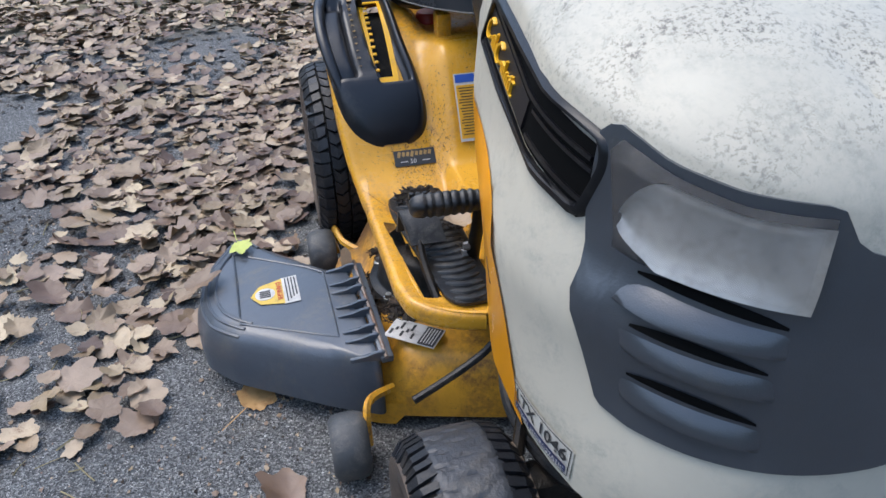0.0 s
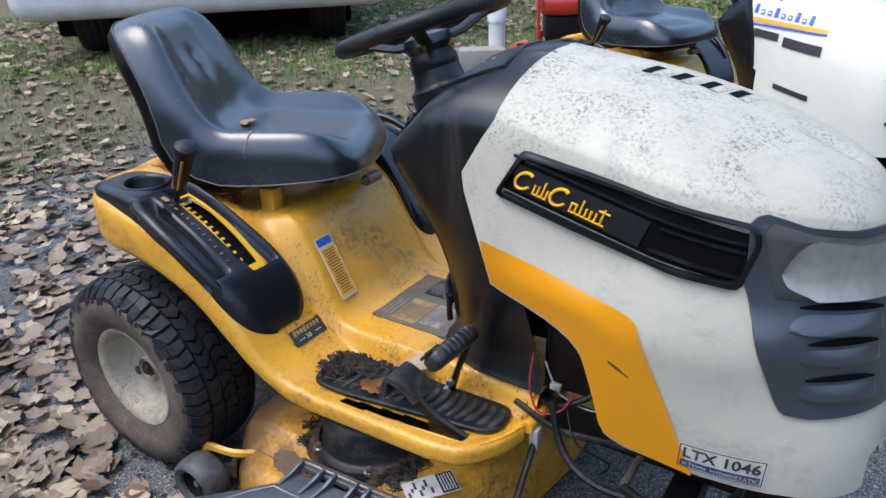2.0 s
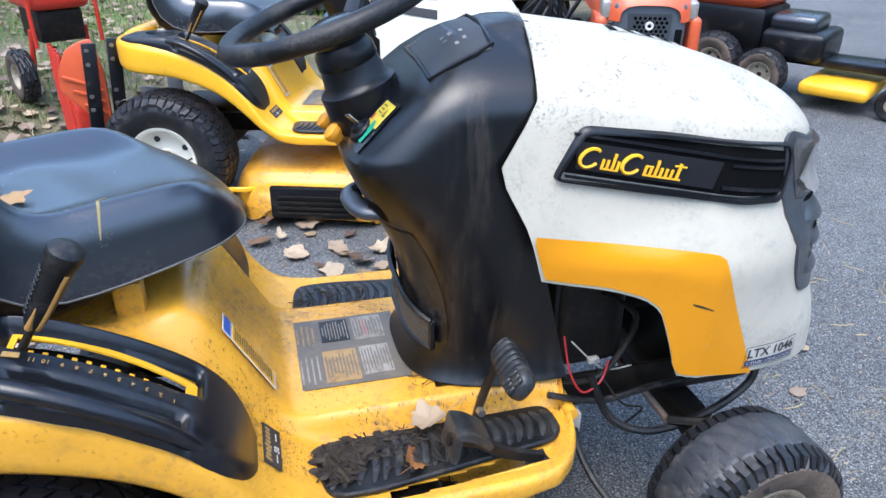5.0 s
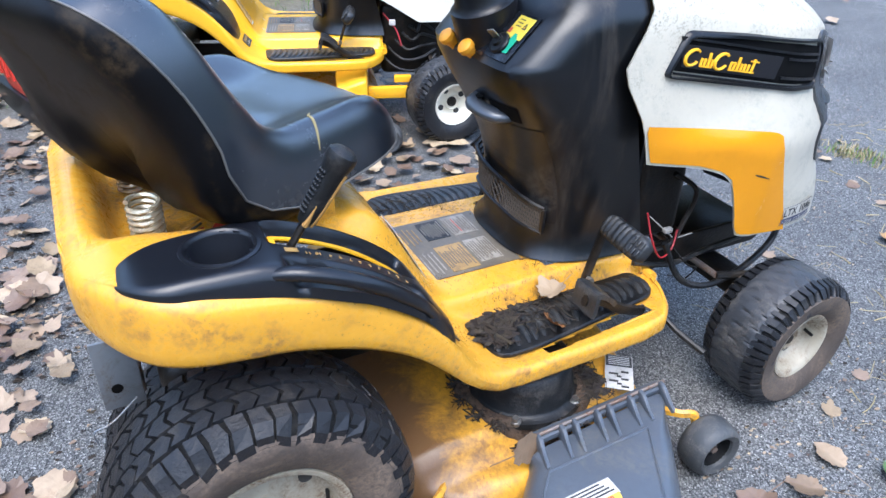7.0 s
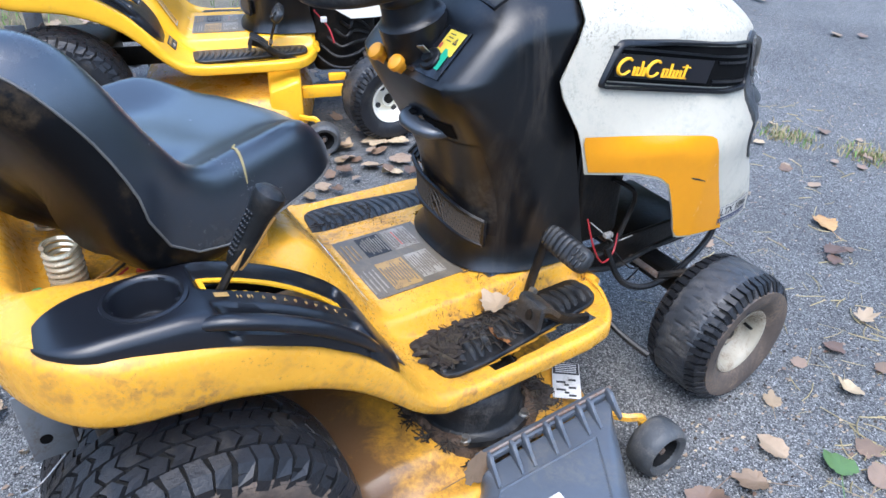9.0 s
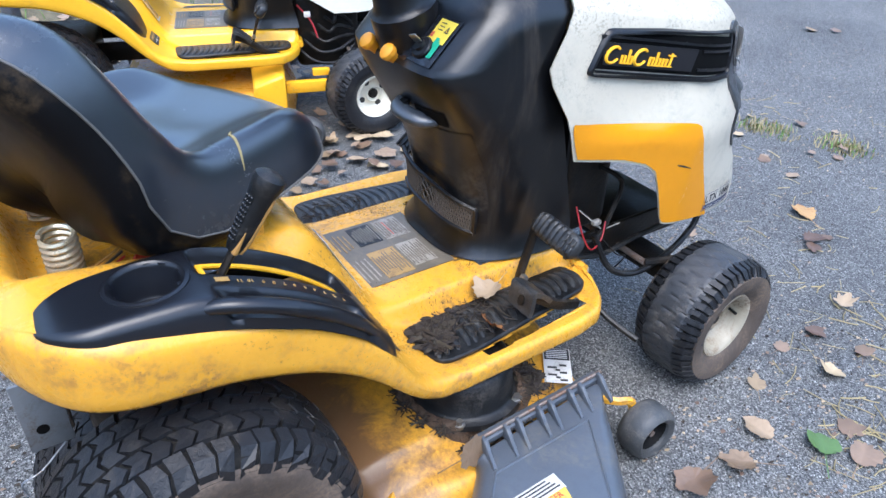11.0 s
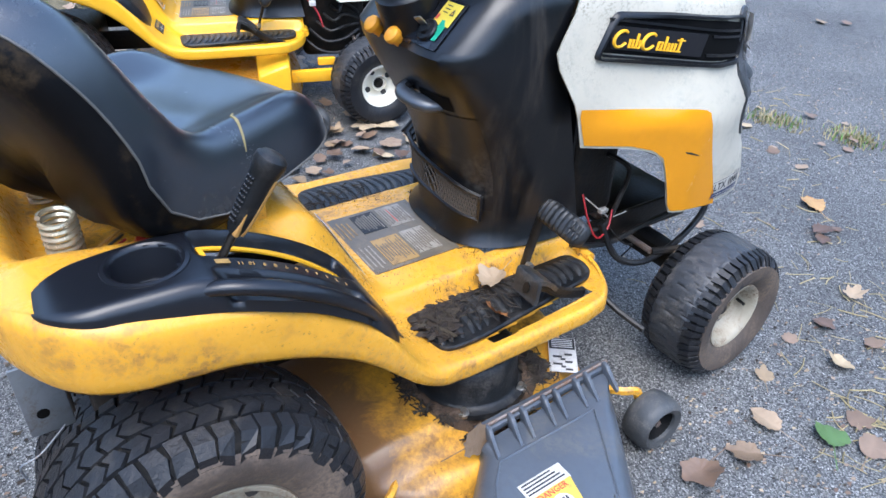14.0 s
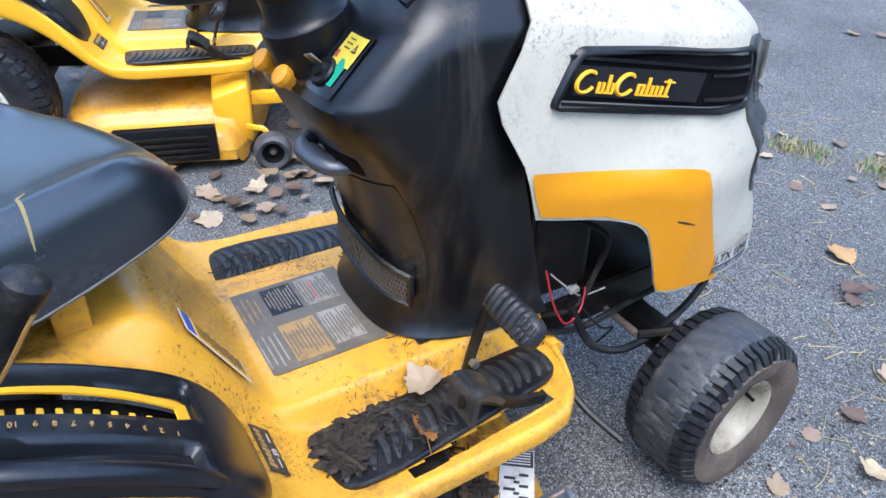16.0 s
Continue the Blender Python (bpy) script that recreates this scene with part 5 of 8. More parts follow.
            bmesh.ops.delete(bm, geom=[f for f in bm.faces if 0.088 < f.calc_center_median().x < 0.290 and 0.289 < abs(f.calc_center_median().y) < 0.325], context="FACES")
            q = part("lift_quadrant", thicken(bm, 0.003), yellow_clean, fp, "yellow notched cutting height quadrant")
            # dark sheet closes the slot and paints the shade below it
            part("slot_well", grid(lambda i, j: (lerp(0.065, 0.318, i / 12), -lerp(0.262, 0.345, j / 2), pad_z(lerp(0.065, 0.318, i / 12)) - 0.058), 12, 2), recess_shade, fp, "dark sheet under the lift slot, painted as its shade")
            for k in range(11):
                x = 0.108 + 0.0165 * k
                part("tooth", rbox((0.0075, 0.010, 0.004), 0.0015, (x, -0.3205, pad_z(x) - 0.0250), rot=Matrix.Rotation(math.atan2(pad_z(x - 0.01) - pad_z(x + 0.01), 0.02), 4, "Y")), yellow_clean, q)
            for k in range(11):
                x = 0.122 + 0.0155 * k
                sl = (pad_z(x + 0.01) - pad_z(x - 0.01)) / 0.02
                part("scale_number", lettering(str(11 - k), 0.0105, basis((x + 0.004, -0.357, pad_z(x) - 0.0065), (-1, 0, -sl), (0, -1, 0))), print_tan, q, smooth=False)
            part("scale_mark", rbox((0.020, 0.011, 0.0008), 0, (0.098, -0.356, pad_z(0.098) - 0.0045), rot=Matrix.Rotation(math.atan2(pad_z(0.088) - pad_z(0.108), 0.02), 4, "Y")), print_tan, q, smooth=False)
            base_, tip = Vector((0.080, -0.329, 0.640)), Vector((0.193, -0.345, 0.826))
            lv = part("lift_lever", tube(smooth_line([(0.066, -0.327, 0.58), (0.080, -0.329, 0.640), tuple(base_.lerp(tip, 0.25)), tuple(base_.lerp(tip, 0.45))], 5), 0.0078, 10, None, flat=0.7), dark_metal, root, "deck lift lever with a black and tan grip")
            a = base_.lerp(tip, 0.40)
            ts = [0.0, 0.02, 0.08, 0.25, 0.45, 0.62, 0.74, 0.82, 0.88, 0.94, 0.98, 1.0]
            wide = [0.006, 0.0125, 0.0150, 0.0175, 0.0190, 0.0200, 0.0215, 0.0240, 0.0255, 0.0240, 0.0170, 0.004]
            d = (tip - a).normalized()
            part("grip", tube([a.lerp(tip, t) for t in ts], 1.0, 20, None, flat=0.92, taper=lambda t: table(t, list(zip([k / 11 for k in range(12)], wide)))), mat_rubber, lv)
            side_ = d.cross(Vector((0, 1, 0))).normalized()
            face = d.cross(side_).normalized()
            if face.y > 0:
                face = -face
            for k in range(10):
                for e in (-1, 0, 1):
                    t = 0.16 + 0.058 * k
                    w_ = table(t, list(zip(ts, wide)))
                    dirn = (-abs(1) * side_ * (1 if side_.x > 0 else -1) * 0.93 + face * (0.32 + 0.28 * e)).normalized()
                    part("grip_stud", rbox((0.0048, 0.0048, 0.0048), 0.0014, tuple(a.lerp(tip, t) + dirn * (w_ * 0.96)), 1), black_plastic, lv)
            fr_ = (side_ * (1 if side_.x > 0 else -1) * 0.62 + face * 0.78).normalized()
            line = [a.lerp(tip, t) + fr_ * (table(t, list(zip(ts, wide))) * 0.93) for t in (0.02, 0.10, 0.25, 0.45, 0.62, 0.74)]
            part("grip_inlay", tube(line, 0.0034, 8), grip_tan, lv, "tan inlay")
            bk = (-side_ * (1 if side_.x > 0 else -1) * 0.25 + face * 0.97).normalized()
            line = [a.lerp(tip, t) + bk * (table(t, list(zip(ts, wide))) * 0.94) for t in (0.02, 0.08, 0.16, 0.30)]
            part("grip_inlay", tube(line, 0.0034, 8, None, taper=lambda t: 1.6 - 1.2 * t), grip_tan, lv)
    return body


def build_wheel(parent, name, centre, R, W, rim_r, steer=0.0, rows=5, lugs=30, label="", wear=lambda e: 1.0):
    """A turf tyre with tread blocks on a pressed rim; its outer face looks to the parent's right (mirrored by a turn)."""
    root = new(name)
    root.parent = parent
    root.matrix_local = Matrix.Translation(centre) @ Matrix.Rotation(steer, 4, "Z")
    tagged(root, label)
    h = W / 2
    prof = [(rim_r, -h * 0.72), (rim_r + 0.012, -h * 0.86), (lerp(rim_r, R, 0.45), -h * 1.0), (lerp(rim_r, R, 0.72), -h * 0.98), (R - 0.012, -h * 0.84), (R - 0.003, -h * 0.66), (R, -h * 0.3), (R, h * 0.3), (R - 0.003, h * 0.66), (R - 0.012, h * 0.84),
            (lerp(rim_r, R, 0.72), h * 0.98), (lerp(rim_r, R, 0.45), h * 1.0), (rim_r + 0.012, h * 0.86), (rim_r, h * 0.72)]
    part("tyre", lathe([(r - (0.011 if r > R - 0.013 else 0), y) for r, y in prof], 56, AXLE_R), sidewall, root, "muddy brown-black tyre", angle=80)

    def crown(y):
        return table(abs(y) / h, [(0, R - 0.003), (0.45, R - 0.004), (0.66, R - 0.007), (0.80, R - 0.012), (0.90, R - 0.019), (0.97, R - 0.029), (0.995, R - 0.047)])

    def on_tread(s_, y, up):
        a_ = s_ / R
        r_ = crown(y) + up
        return Vector((r_ * math.sin(a_), y, r_ * math.cos(a_)))
    # base is coloured darker than the blocks, painting shade into the grooves
    part("tread_base", grid(lambda i, j: on_tread(2 * math.pi * R * i / 56, lerp(-0.985 * h, 0.985 * h, j / 20), 0.0004), 56, 20), recess_shade, root)
    bm = bmesh.new()
    pitch = 2 * math.pi * R / lugs
    rnd = random.Random(5)
    lanes = [(-0.985, -0.80, -0.57), (-0.535, -0.37, -0.205), (-0.17, 0.0, 0.17), (0.205, 0.37, 0.535), (0.57, 0.80, 0.985)]
    worn = wear(0) < 0.5
    if worn:
        # the middle of the tread is worn smooth
        def band(i, j):
            y = lerp(-0.60, 0.60, j / 12)
            sipe = 0.0032 * ((i + int(2 * math.sin(1.3 * j))) % 9 == 0) * (abs(y) > 0.22) + 0.003 * ((i + 4) % 9 == 0) * (abs(y) < 0.16)
            return on_tread(2 * math.pi * R * i / 270, y * h, 0.0062 * sstep(0.60, 0.52, abs(y)) + 0.0005 * math.sin(i * 0.7 + j) - sipe)
        part("worn_band", grid(band, 270, 12), rubber_worn, root, "smooth worn band of the tread")
        lanes = [(-0.985, -0.80, -0.50), None, None, None, (0.50, 0.80, 0.985)]
    for r, lane in enumerate(lanes):
        if lane is None:
            continue
        y0, ym, y1 = lane
        edge = abs(r - 2) / 2
        bow = (0.10, 0.30, -0.30, 0.30, 0.10)[r] * pitch
        n_ = lugs * 6 // 5 if rows > 5 else lugs * 2 // 3
        if worn:
            n_ = lugs * 3 // 2
        half = math.pi * R / n_ * 0.87 * (0.80 if worn else 1)
        for k in range(n_):
            c_ = 2 * math.pi * R * (k + (0.5 if r % 2 else 0.0)) / n_
            lift = 0.0075 * wear(edge) * rnd.uniform(0.85, 1.1)
            cs = [(c_ - half, y0), (c_ + half, y0), (c_ + half + bow, ym), (c_ + half * 0.9, y1), (c_ - half, y1), (c_ - half + bow, ym)]
            cs = [(q + rnd.uniform(-0.07, 0.07) * pitch, y + rnd.uniform(-0.018, 0.018)) for q, y in cs]
            my = (y0 + y1) / 2
            low = [bm.verts.new(on_tread(q, y * h, -0.001)) for q, y in cs]
            top_ = [bm.verts.new(on_tread(lerp(c_, q, 0.93), lerp(my, y, 0.94) * h, lift)) for q, y in cs]
            bm.faces.new((top_[0], top_[1], top_[2], top_[5]))
            bm.faces.new((top_[5], top_[2], top_[3], top_[4]))
            for q in range(6):
                bm.faces.new((low[q], low[(q + 1) % 6], top_[(q + 1) % 6], top_[q]))
        if worn:
            part("tread_shoulder", bm, rubber, root, "worn row of shoulder lugs", smooth=False)
            bm = bmesh.new()
    if not worn:
        part("tread", bm, rubber, root, "worn turf tread blocks", smooth=False)
    rp = [(0.0, h * 0.32), (0.028, h * 0.32), (0.030, h * 0.42), (0.034, h * 0.30), (rim_r * 0.55, h * 0.22), (rim_r * 0.74, h * 0.26), (rim_r * 0.84, h * 0.40), (rim_r * 0.88, h * 0.68), (rim_r * 0.95, h * 0.80), (rim_r + 0.004, h * 0.82), (rim_r + 0.006, h * 0.76), (rim_r * 0.97, h * 0.5), (rim_r * 0.9, -h * 0.7)]
    part("rim", lathe(rp, 40, AXLE_R), rim_white, root, "dirty cream steel rim", angle=50)
    part("hub", lathe([(0, h * 0.46), (0.012, h * 0.46), (0.014, h * 0.40), (0.020, h * 0.38), (0.021, h * 0.3)], 16, AXLE_R), dark_metal, root)
    for k in range(4):
        a = 2 * math.pi * k / 4 + 0.5
        rr = rim_r * 0.62
        part("rim_hole", lathe([(0, h * 0.265), (0.012, h * 0.265), (0.012, h * 0.2)], 12, AXLE_R @ Matrix.Translation((rr * math.cos(a), rr * math.sin(a), 0))), label_black, root)
    part("valve", tube([AXLE_R @ Vector((rim_r * 0.8, 0, h * 0.35)), AXLE_R @ Vector((rim_r * 0.74, 0, h * 0.62))], 0.004, 6), mat_rubber, root)
    return root


def flip(ob):
    ob.matrix_local = ob.matrix_local @ Matrix.Rotation(math.pi, 4, "Z")
    return ob


def deck_z(x, y):
    """Height of the mower deck's top shell."""
    e = min(x - deck_lo(y), deck_hi(y) - x)
    return 0.06 + 0.115 * min(1, max(0, e / 0.045)) ** 0.45 + 0.018 * sstep(0.03, 0.14, e) - 0.05 * sstep(-0.375, -0.415, y)


def deck_lo(y):
    return table(y, [(-0.50, 0.40), (-0.47, 0.32), (-0.42, 0.26), (-0.32, 0.215), (-0.15, 0.20), (0.25, 0.20), (0.40, 0.25), (0.50, 0.34), (0.55, 0.48)])


def deck_hi(y):
    return table(y, [(-0.50, 0.80), (-0.44, 0.83), (-0.36, 0.855), (-0.20, 0.90), (0.0, 0.93), (0.2, 0.92), (0.36, 0.86), (0.5, 0.74), (0.55, 0.56)])


def build_deck(root, chute=True):
    def at(i, j):
        y = lerp(-0.50, 0.55, i / 60)
        k = j / 40
        k = 0.5 - 0.5 * math.cos(math.pi * k)
        x = lerp(deck_lo(y), deck_hi(y), k)
        z = deck_z(x, y)
        end = min(1, min(y + 0.50, 0.55 - y) / 0.03)
        return (x, y, lerp(0.07, z, max(0, end) ** 0.5))
    deck = part("mower_deck", grid(at, 60, 40), yellow_dirty_shaded, root, "yellow mower deck caked with mud, its rear also darkened as shade", angle=60)

    def wall(i, j):
        k = i / 120
        if k < 0.5:
            y = lerp(-0.50, 0.55, k * 2)
            x = deck_hi(y)
        else:
            y = lerp(0.55, -0.50, k * 2 - 1)
            x = deck_lo(y)
        return (x, y, lerp(0.068, 0.035, j))
    part("deck_rim", grid(wall, 120, 1, close_u=True), yellow_dirty_shaded, deck)
    # spindle covers
    for cy in ((-0.285, 0.30) if chute else (0.30,)):
        m = Matrix.Translation((0.578, cy, 0.194))
        part("spindle_cover", lathe([(0, 0.088), (0.07, 0.087), (0.090, 0.082), (0.099, 0.072), (0.104, 0.052), (0.108, 0.006), (0.113, 0.001), (0.128, -0.001), (0.131, -0.012)], 40, m), mat_rubber, deck, "dusty black plastic belt cover")
        if chute and cy < 0:
            # uneven ring of caked clippings round the cover
            def cake(i, j):
                a = radians(lerp(-215, 35, i / 120))
                n_ = noise.noise((2.2 * math.cos(a), 2.2 * math.sin(a), 1.3))
                n2 = noise.noise((9 * math.cos(a), 9 * math.sin(a), 4.0 + 0.3 * j))
                t = j / 9
                w_ = (0.026 + 0.016 * n_ + 0.004 * n2) * math.sqrt(max(0.0, sstep(0, 14, i) * sstep(120, 106, i)))
                r_ = 0.118 + w_ * t
                x, y = 0.578 + r_ * math.cos(a), cy + r_ * math.sin(a)
                bump_ = (0.0045 + 0.003 * n2 + 0.003 * noise.noise((70 * x, 70 * y, 2.0))) * max(0.0, 1 - t ** 3)
                return (x, y, deck_z(x, y) + 0.0026 + max(0.0, bump_) - 0.007 * (j == 9))
            tagged(part("mud_cake", grid(cake, 120, 9), mud_brown, deck), "caked ring of dead grass and dried mud")
        for k in range(5):
            a = 2 * math.pi * k / 5 + 0.3
            part("bolt", lathe([(0, 0.008), (0.007, 0.008), (0.008, 0.0), (0.012, -0.001), (0.012, -0.008)], 8, Matrix.Translation((0.578 + 0.121 * math.cos(a), cy + 0.121 * math.sin(a), 0.196))), grey_metal, deck)
    # information label at the front edge
    m = basis((0.766, -0.378, 0.197), (0.6, 0.8, 0), (-0.8, 0.6, 0))
    if (m.to_3x3() @ Vector((0, 0, 1))).z < 0:
        m = basis((0.766, -0.378, 0.197), (0.6, 0.8, 0), (0.8, -0.6, 0))

    def tag(x, y, w, h, mt, z, parent, name="print_bar"):
        bm = rbox((w, h, 0.0012), 0, (x, y, z))
        bmesh.ops.transform(bm, matrix=m, verts=bm.verts)
        return part(name, bm, mt, parent, smooth=False)
    if chute:
        lb = tag(0.03, 0, 0.11, 0.06, print_white, 0, deck, "deck_label")
        tagged(lb, "white pictogram label on the deck")
        tag(0.065, 0, 0.035, 0.056, label_black, 0.001, lb)
        for k in range(7):
            tag(-0.017 + 0.0078 * k, 0.012 * (k % 3 - 1), 0.0052, (0.016, 0.010, 0.020)[k % 3], label_black, 0.001, lb)
        for k in range(5):
            tag(0.053 + 0.006 * k, 0, 0.002, 0.046, label_white, 0.0018, lb)

    # discharge chute
    if chute:
        poly = round_poly([(0.500, -0.448), (0.846, -0.428), (0.795, -0.53), (0.672, -0.725), (0.60, -0.790), (0.495, -0.812), (0.365, -0.796), (0.248, -0.718), (0.40, -0.552)], 0.022, 4)
        k = len(poly)
        bm = bmesh.new()
        c = Vector((0.56, -0.60))

        def top(x, y):
            return 0.189 + 0.055 * (y + 0.43) - 0.012 * sstep(-0.72, -0.81, y)

        def row(inset, drop=0.0, z=None):
            out = []
            for x, y in poly:
                p = Vector((x, y))
                q = p + (c - p).normalized() * (inset if y < -0.46 else inset * 0.25)
                out.append(bm.verts.new((q.x, q.y, z if z is not None else top(q.x, q.y) - drop)))
            return out
        rows = [row(0.0, z=0.045), row(0.001, z=0.09), row(0.007, 0.038), row(0.016, 0.019), row(0.029, 0.007), row(0.046, 0.001), row(0.062)]
        for u, v in zip(rows, rows[1:]):
            for i in range(k):
                bm.faces.new((u[i], u[(i + 1) % k], v[(i + 1) % k], v[i]))
        bm.faces.new(rows[-1])
        ch = part("discharge_chute", bm, chute_plastic, root, "grey-black plastic discharge chute", angle=50)

        # moulded lines: a panel on the top and steps near the outer end
        def ridge(pts, r=0.0032):
            line = []
            for (x0, y0), (x1, y1) in zip(pts, pts[1:]):
                line += [(lerp(x0, x1, q / 6), lerp(y0, y1, q / 6)) for q in range(6)]
            line.append(pts[-1])
            part("moulded_rib", tube([(x, y, top(x, y) - 0.0004) for x, y in line], r, 6), chute_plastic, ch)
        ridge([(0.350, -0.715), (0.468, -0.545), (0.500, -0.512), (0.742, -0.503), (0.632, -0.700), (0.350, -0.715)])
        rim_ = [(0.300, -0.690), (0.258, -0.722), (0.300, -0.752), (0.365, -0.790), (0.430, -0.806), (0.495, -0.808), (0.550, -0.800), (0.600, -0.782), (0.640, -0.752), (0.668, -0.722)]
        for d_, r_ in ((0.020, 0.0046), (0.036, 0.0042), (0.054, 0.0040)):
            line = smooth_line([tuple(Vector((x, y, 0)) + (Vector((0.53, -0.50, 0)) - Vector((x, y, 0))).normalized() * d_) for x, y in rim_], 4)
            part("moulded_step", tube([(x, y, top(x, y) - table(d_, [(0.016, 0.019), (0.029, 0.007), (0.046, 0.001), (0.06, 0.0)])) for x, y, _ in line], r_, 8), chute_plastic, ch)
        # hinge gussets in pairs
        for q in range(8):
            x = 0.524 + 0.0435 * q + (0.006 if q % 2 else -0.006)
            y0 = lerp(-0.447, -0.430, (x - 0.5) / 0.345)
            bm = bmesh.new()
            prof = [(0.012, -0.004), (0.012, 0.012), (0.004, 0.021), (-0.010, 0.020), (-0.028, 0.010), (-0.060, 0.003), (-0.060, -0.006)]
            aa = [bm.verts.new((x - 0.0042 - 0.30 * max(0, -0.012 - dy), y0 + dy, top(x, y0 + dy) + dz)) for dy, dz in prof]
            bb = [bm.verts.new((x + 0.0042 - 0.30 * max(0, -0.012 - dy), y0 + dy, top(x, y0 + dy) + dz)) for dy, dz in prof]
            bm.faces.new(aa)
            bm.faces.new(bb[::-1])
            for i in range(len(prof)):
                bm.faces.new((aa[i], bb[i], bb[(i + 1) % len(prof)], aa[(i + 1) % len(prof)]))
            bmesh.ops.bevel(bm, geom=bm.edges[:], offset=0.0015, segments=1, affect="EDGES")
            part("hinge_gusset", bm, chute_plastic, ch, smooth=False)
        part("hinge_rod", tube([(0.498, -0.440, 0.202), (0.848, -0.422, 0.202)], 0.004, 8), rusty, ch)
        part("hinge_plate", rbox((0.342, 0.026, 0.016), 0.004, (0.671, -0.428, 0.190), rot=Matrix.Rotation(radians(2.8), 4, "Z")), chute_plastic, ch)
        # danger sticker
        a = Matrix.Translation((0.545, -0.607, top(0.545, -0.607) + 0.0012)) @ Matrix.Rotation(math.atan(0.055), 4, "X") @ Matrix.Rotation(radians(3), 4, "Z")

        def st(poly2, mt, z, parent, name):
            return part(name, prism(poly2, z, z + 0.0010, m=a), mt, parent, smooth=False)
        sd = st([(-0.05, 0.036), (0.05, 0.036), (0.05, 0.0), (-0.05, 0.0)], print_white, 0.0, ch, "danger_sticker")
        tagged(sd, "white and yellow danger sticker")
        st([(-0.048, 0.002), (0.048, 0.002), (0.034, -0.05), (0, -0.07), (-0.034, -0.05)], worn_yellow, 0.0002, sd, "sticker_field")
        part("sticker_lettering", lettering("DANGER", 0.017, a @ Matrix.Translation((-0.036, -0.012, 0.0016))), label_red, sd, smooth=False)
        st([(0.022 * math.cos(t), -0.038 + 0.022 * math.sin(t)) for t in [2 * math.pi * q / 20 for q in range(20)]], print_white, 0.0011, sd, "pictogram")
        for q in range(4):
            st([(-0.012 + 0.007 * q, -0.050), (-0.008 + 0.007 * q, -0.050), (-0.007 + 0.007 * q, -0.026), (-0.011 + 0.007 * q, -0.026)], label_black, 0.0022, sd, "print_bar")
        for q in range(4):
            st([(-0.045, 0.008 + 0.007 * q), (0.042 - 0.006 * q, 0.008 + 0.007 * q), (0.042 - 0.006 * q, 0.011 + 0.007 * q), (-0.045, 0.011 + 0.007 * q)], label_black, 0.0012, sd, "print_bar")
    # gauge wheels on their brackets
    for x, y in ((0.925, -0.515), (0.235, -0.50), (0.925, 0.50), (0.235, 0.50)):
        gw = part("gauge_wheel", lathe([(0, 0.012), (0.012, 0.012), (0.014, 0.004), (0.034, 0.002), (0.040, 0.030), (0.052, 0.036), (0.061, 0.029), (0.065, 0.015), (0.065, -0.015), (0.061, -0.029), (0.052, -0.036), (0, -0.034)], 28, Matrix.Translation((x, y, 0.066)) @ AXLE_R), pedal_rubber, root, "worn grey-black gauge wheel")
        # near-black lining paints shade into the hollow of the wheel
        part("hub_recess", lathe([(0.0, 0.0052), (0.030, 0.0052), (0.038, 0.022), (0.039, 0.024)], 24, Matrix.Translation((x, y, 0.066)) @ AXLE_R), recess_shade, gw)
        part("axle_bolt", lathe([(0, 0.020), (0.008, 0.020), (0.009, 0.008)], 6, Matrix.Translation((x, y, 0.066)) @ AXLE_R), rusty, gw)
        s = 1 if y > 0 else -1
        xi = x + (-0.05 if x > 0.5 else 0.06)
        part("wheel_bracket", tube(smooth_line([(xi - (0.03 if x > 0.5 else -0.05), y - s * 0.10, 0.12), (xi, y - s * 0.055, 0.13), (x - 0.02, y - s * 0.04, 0.125), (x, y - s * 0.038, 0.06)], 4), 0.008, 6, None, flat=1.4), yellow, gw, "yellow wheel bracket")
    return deck


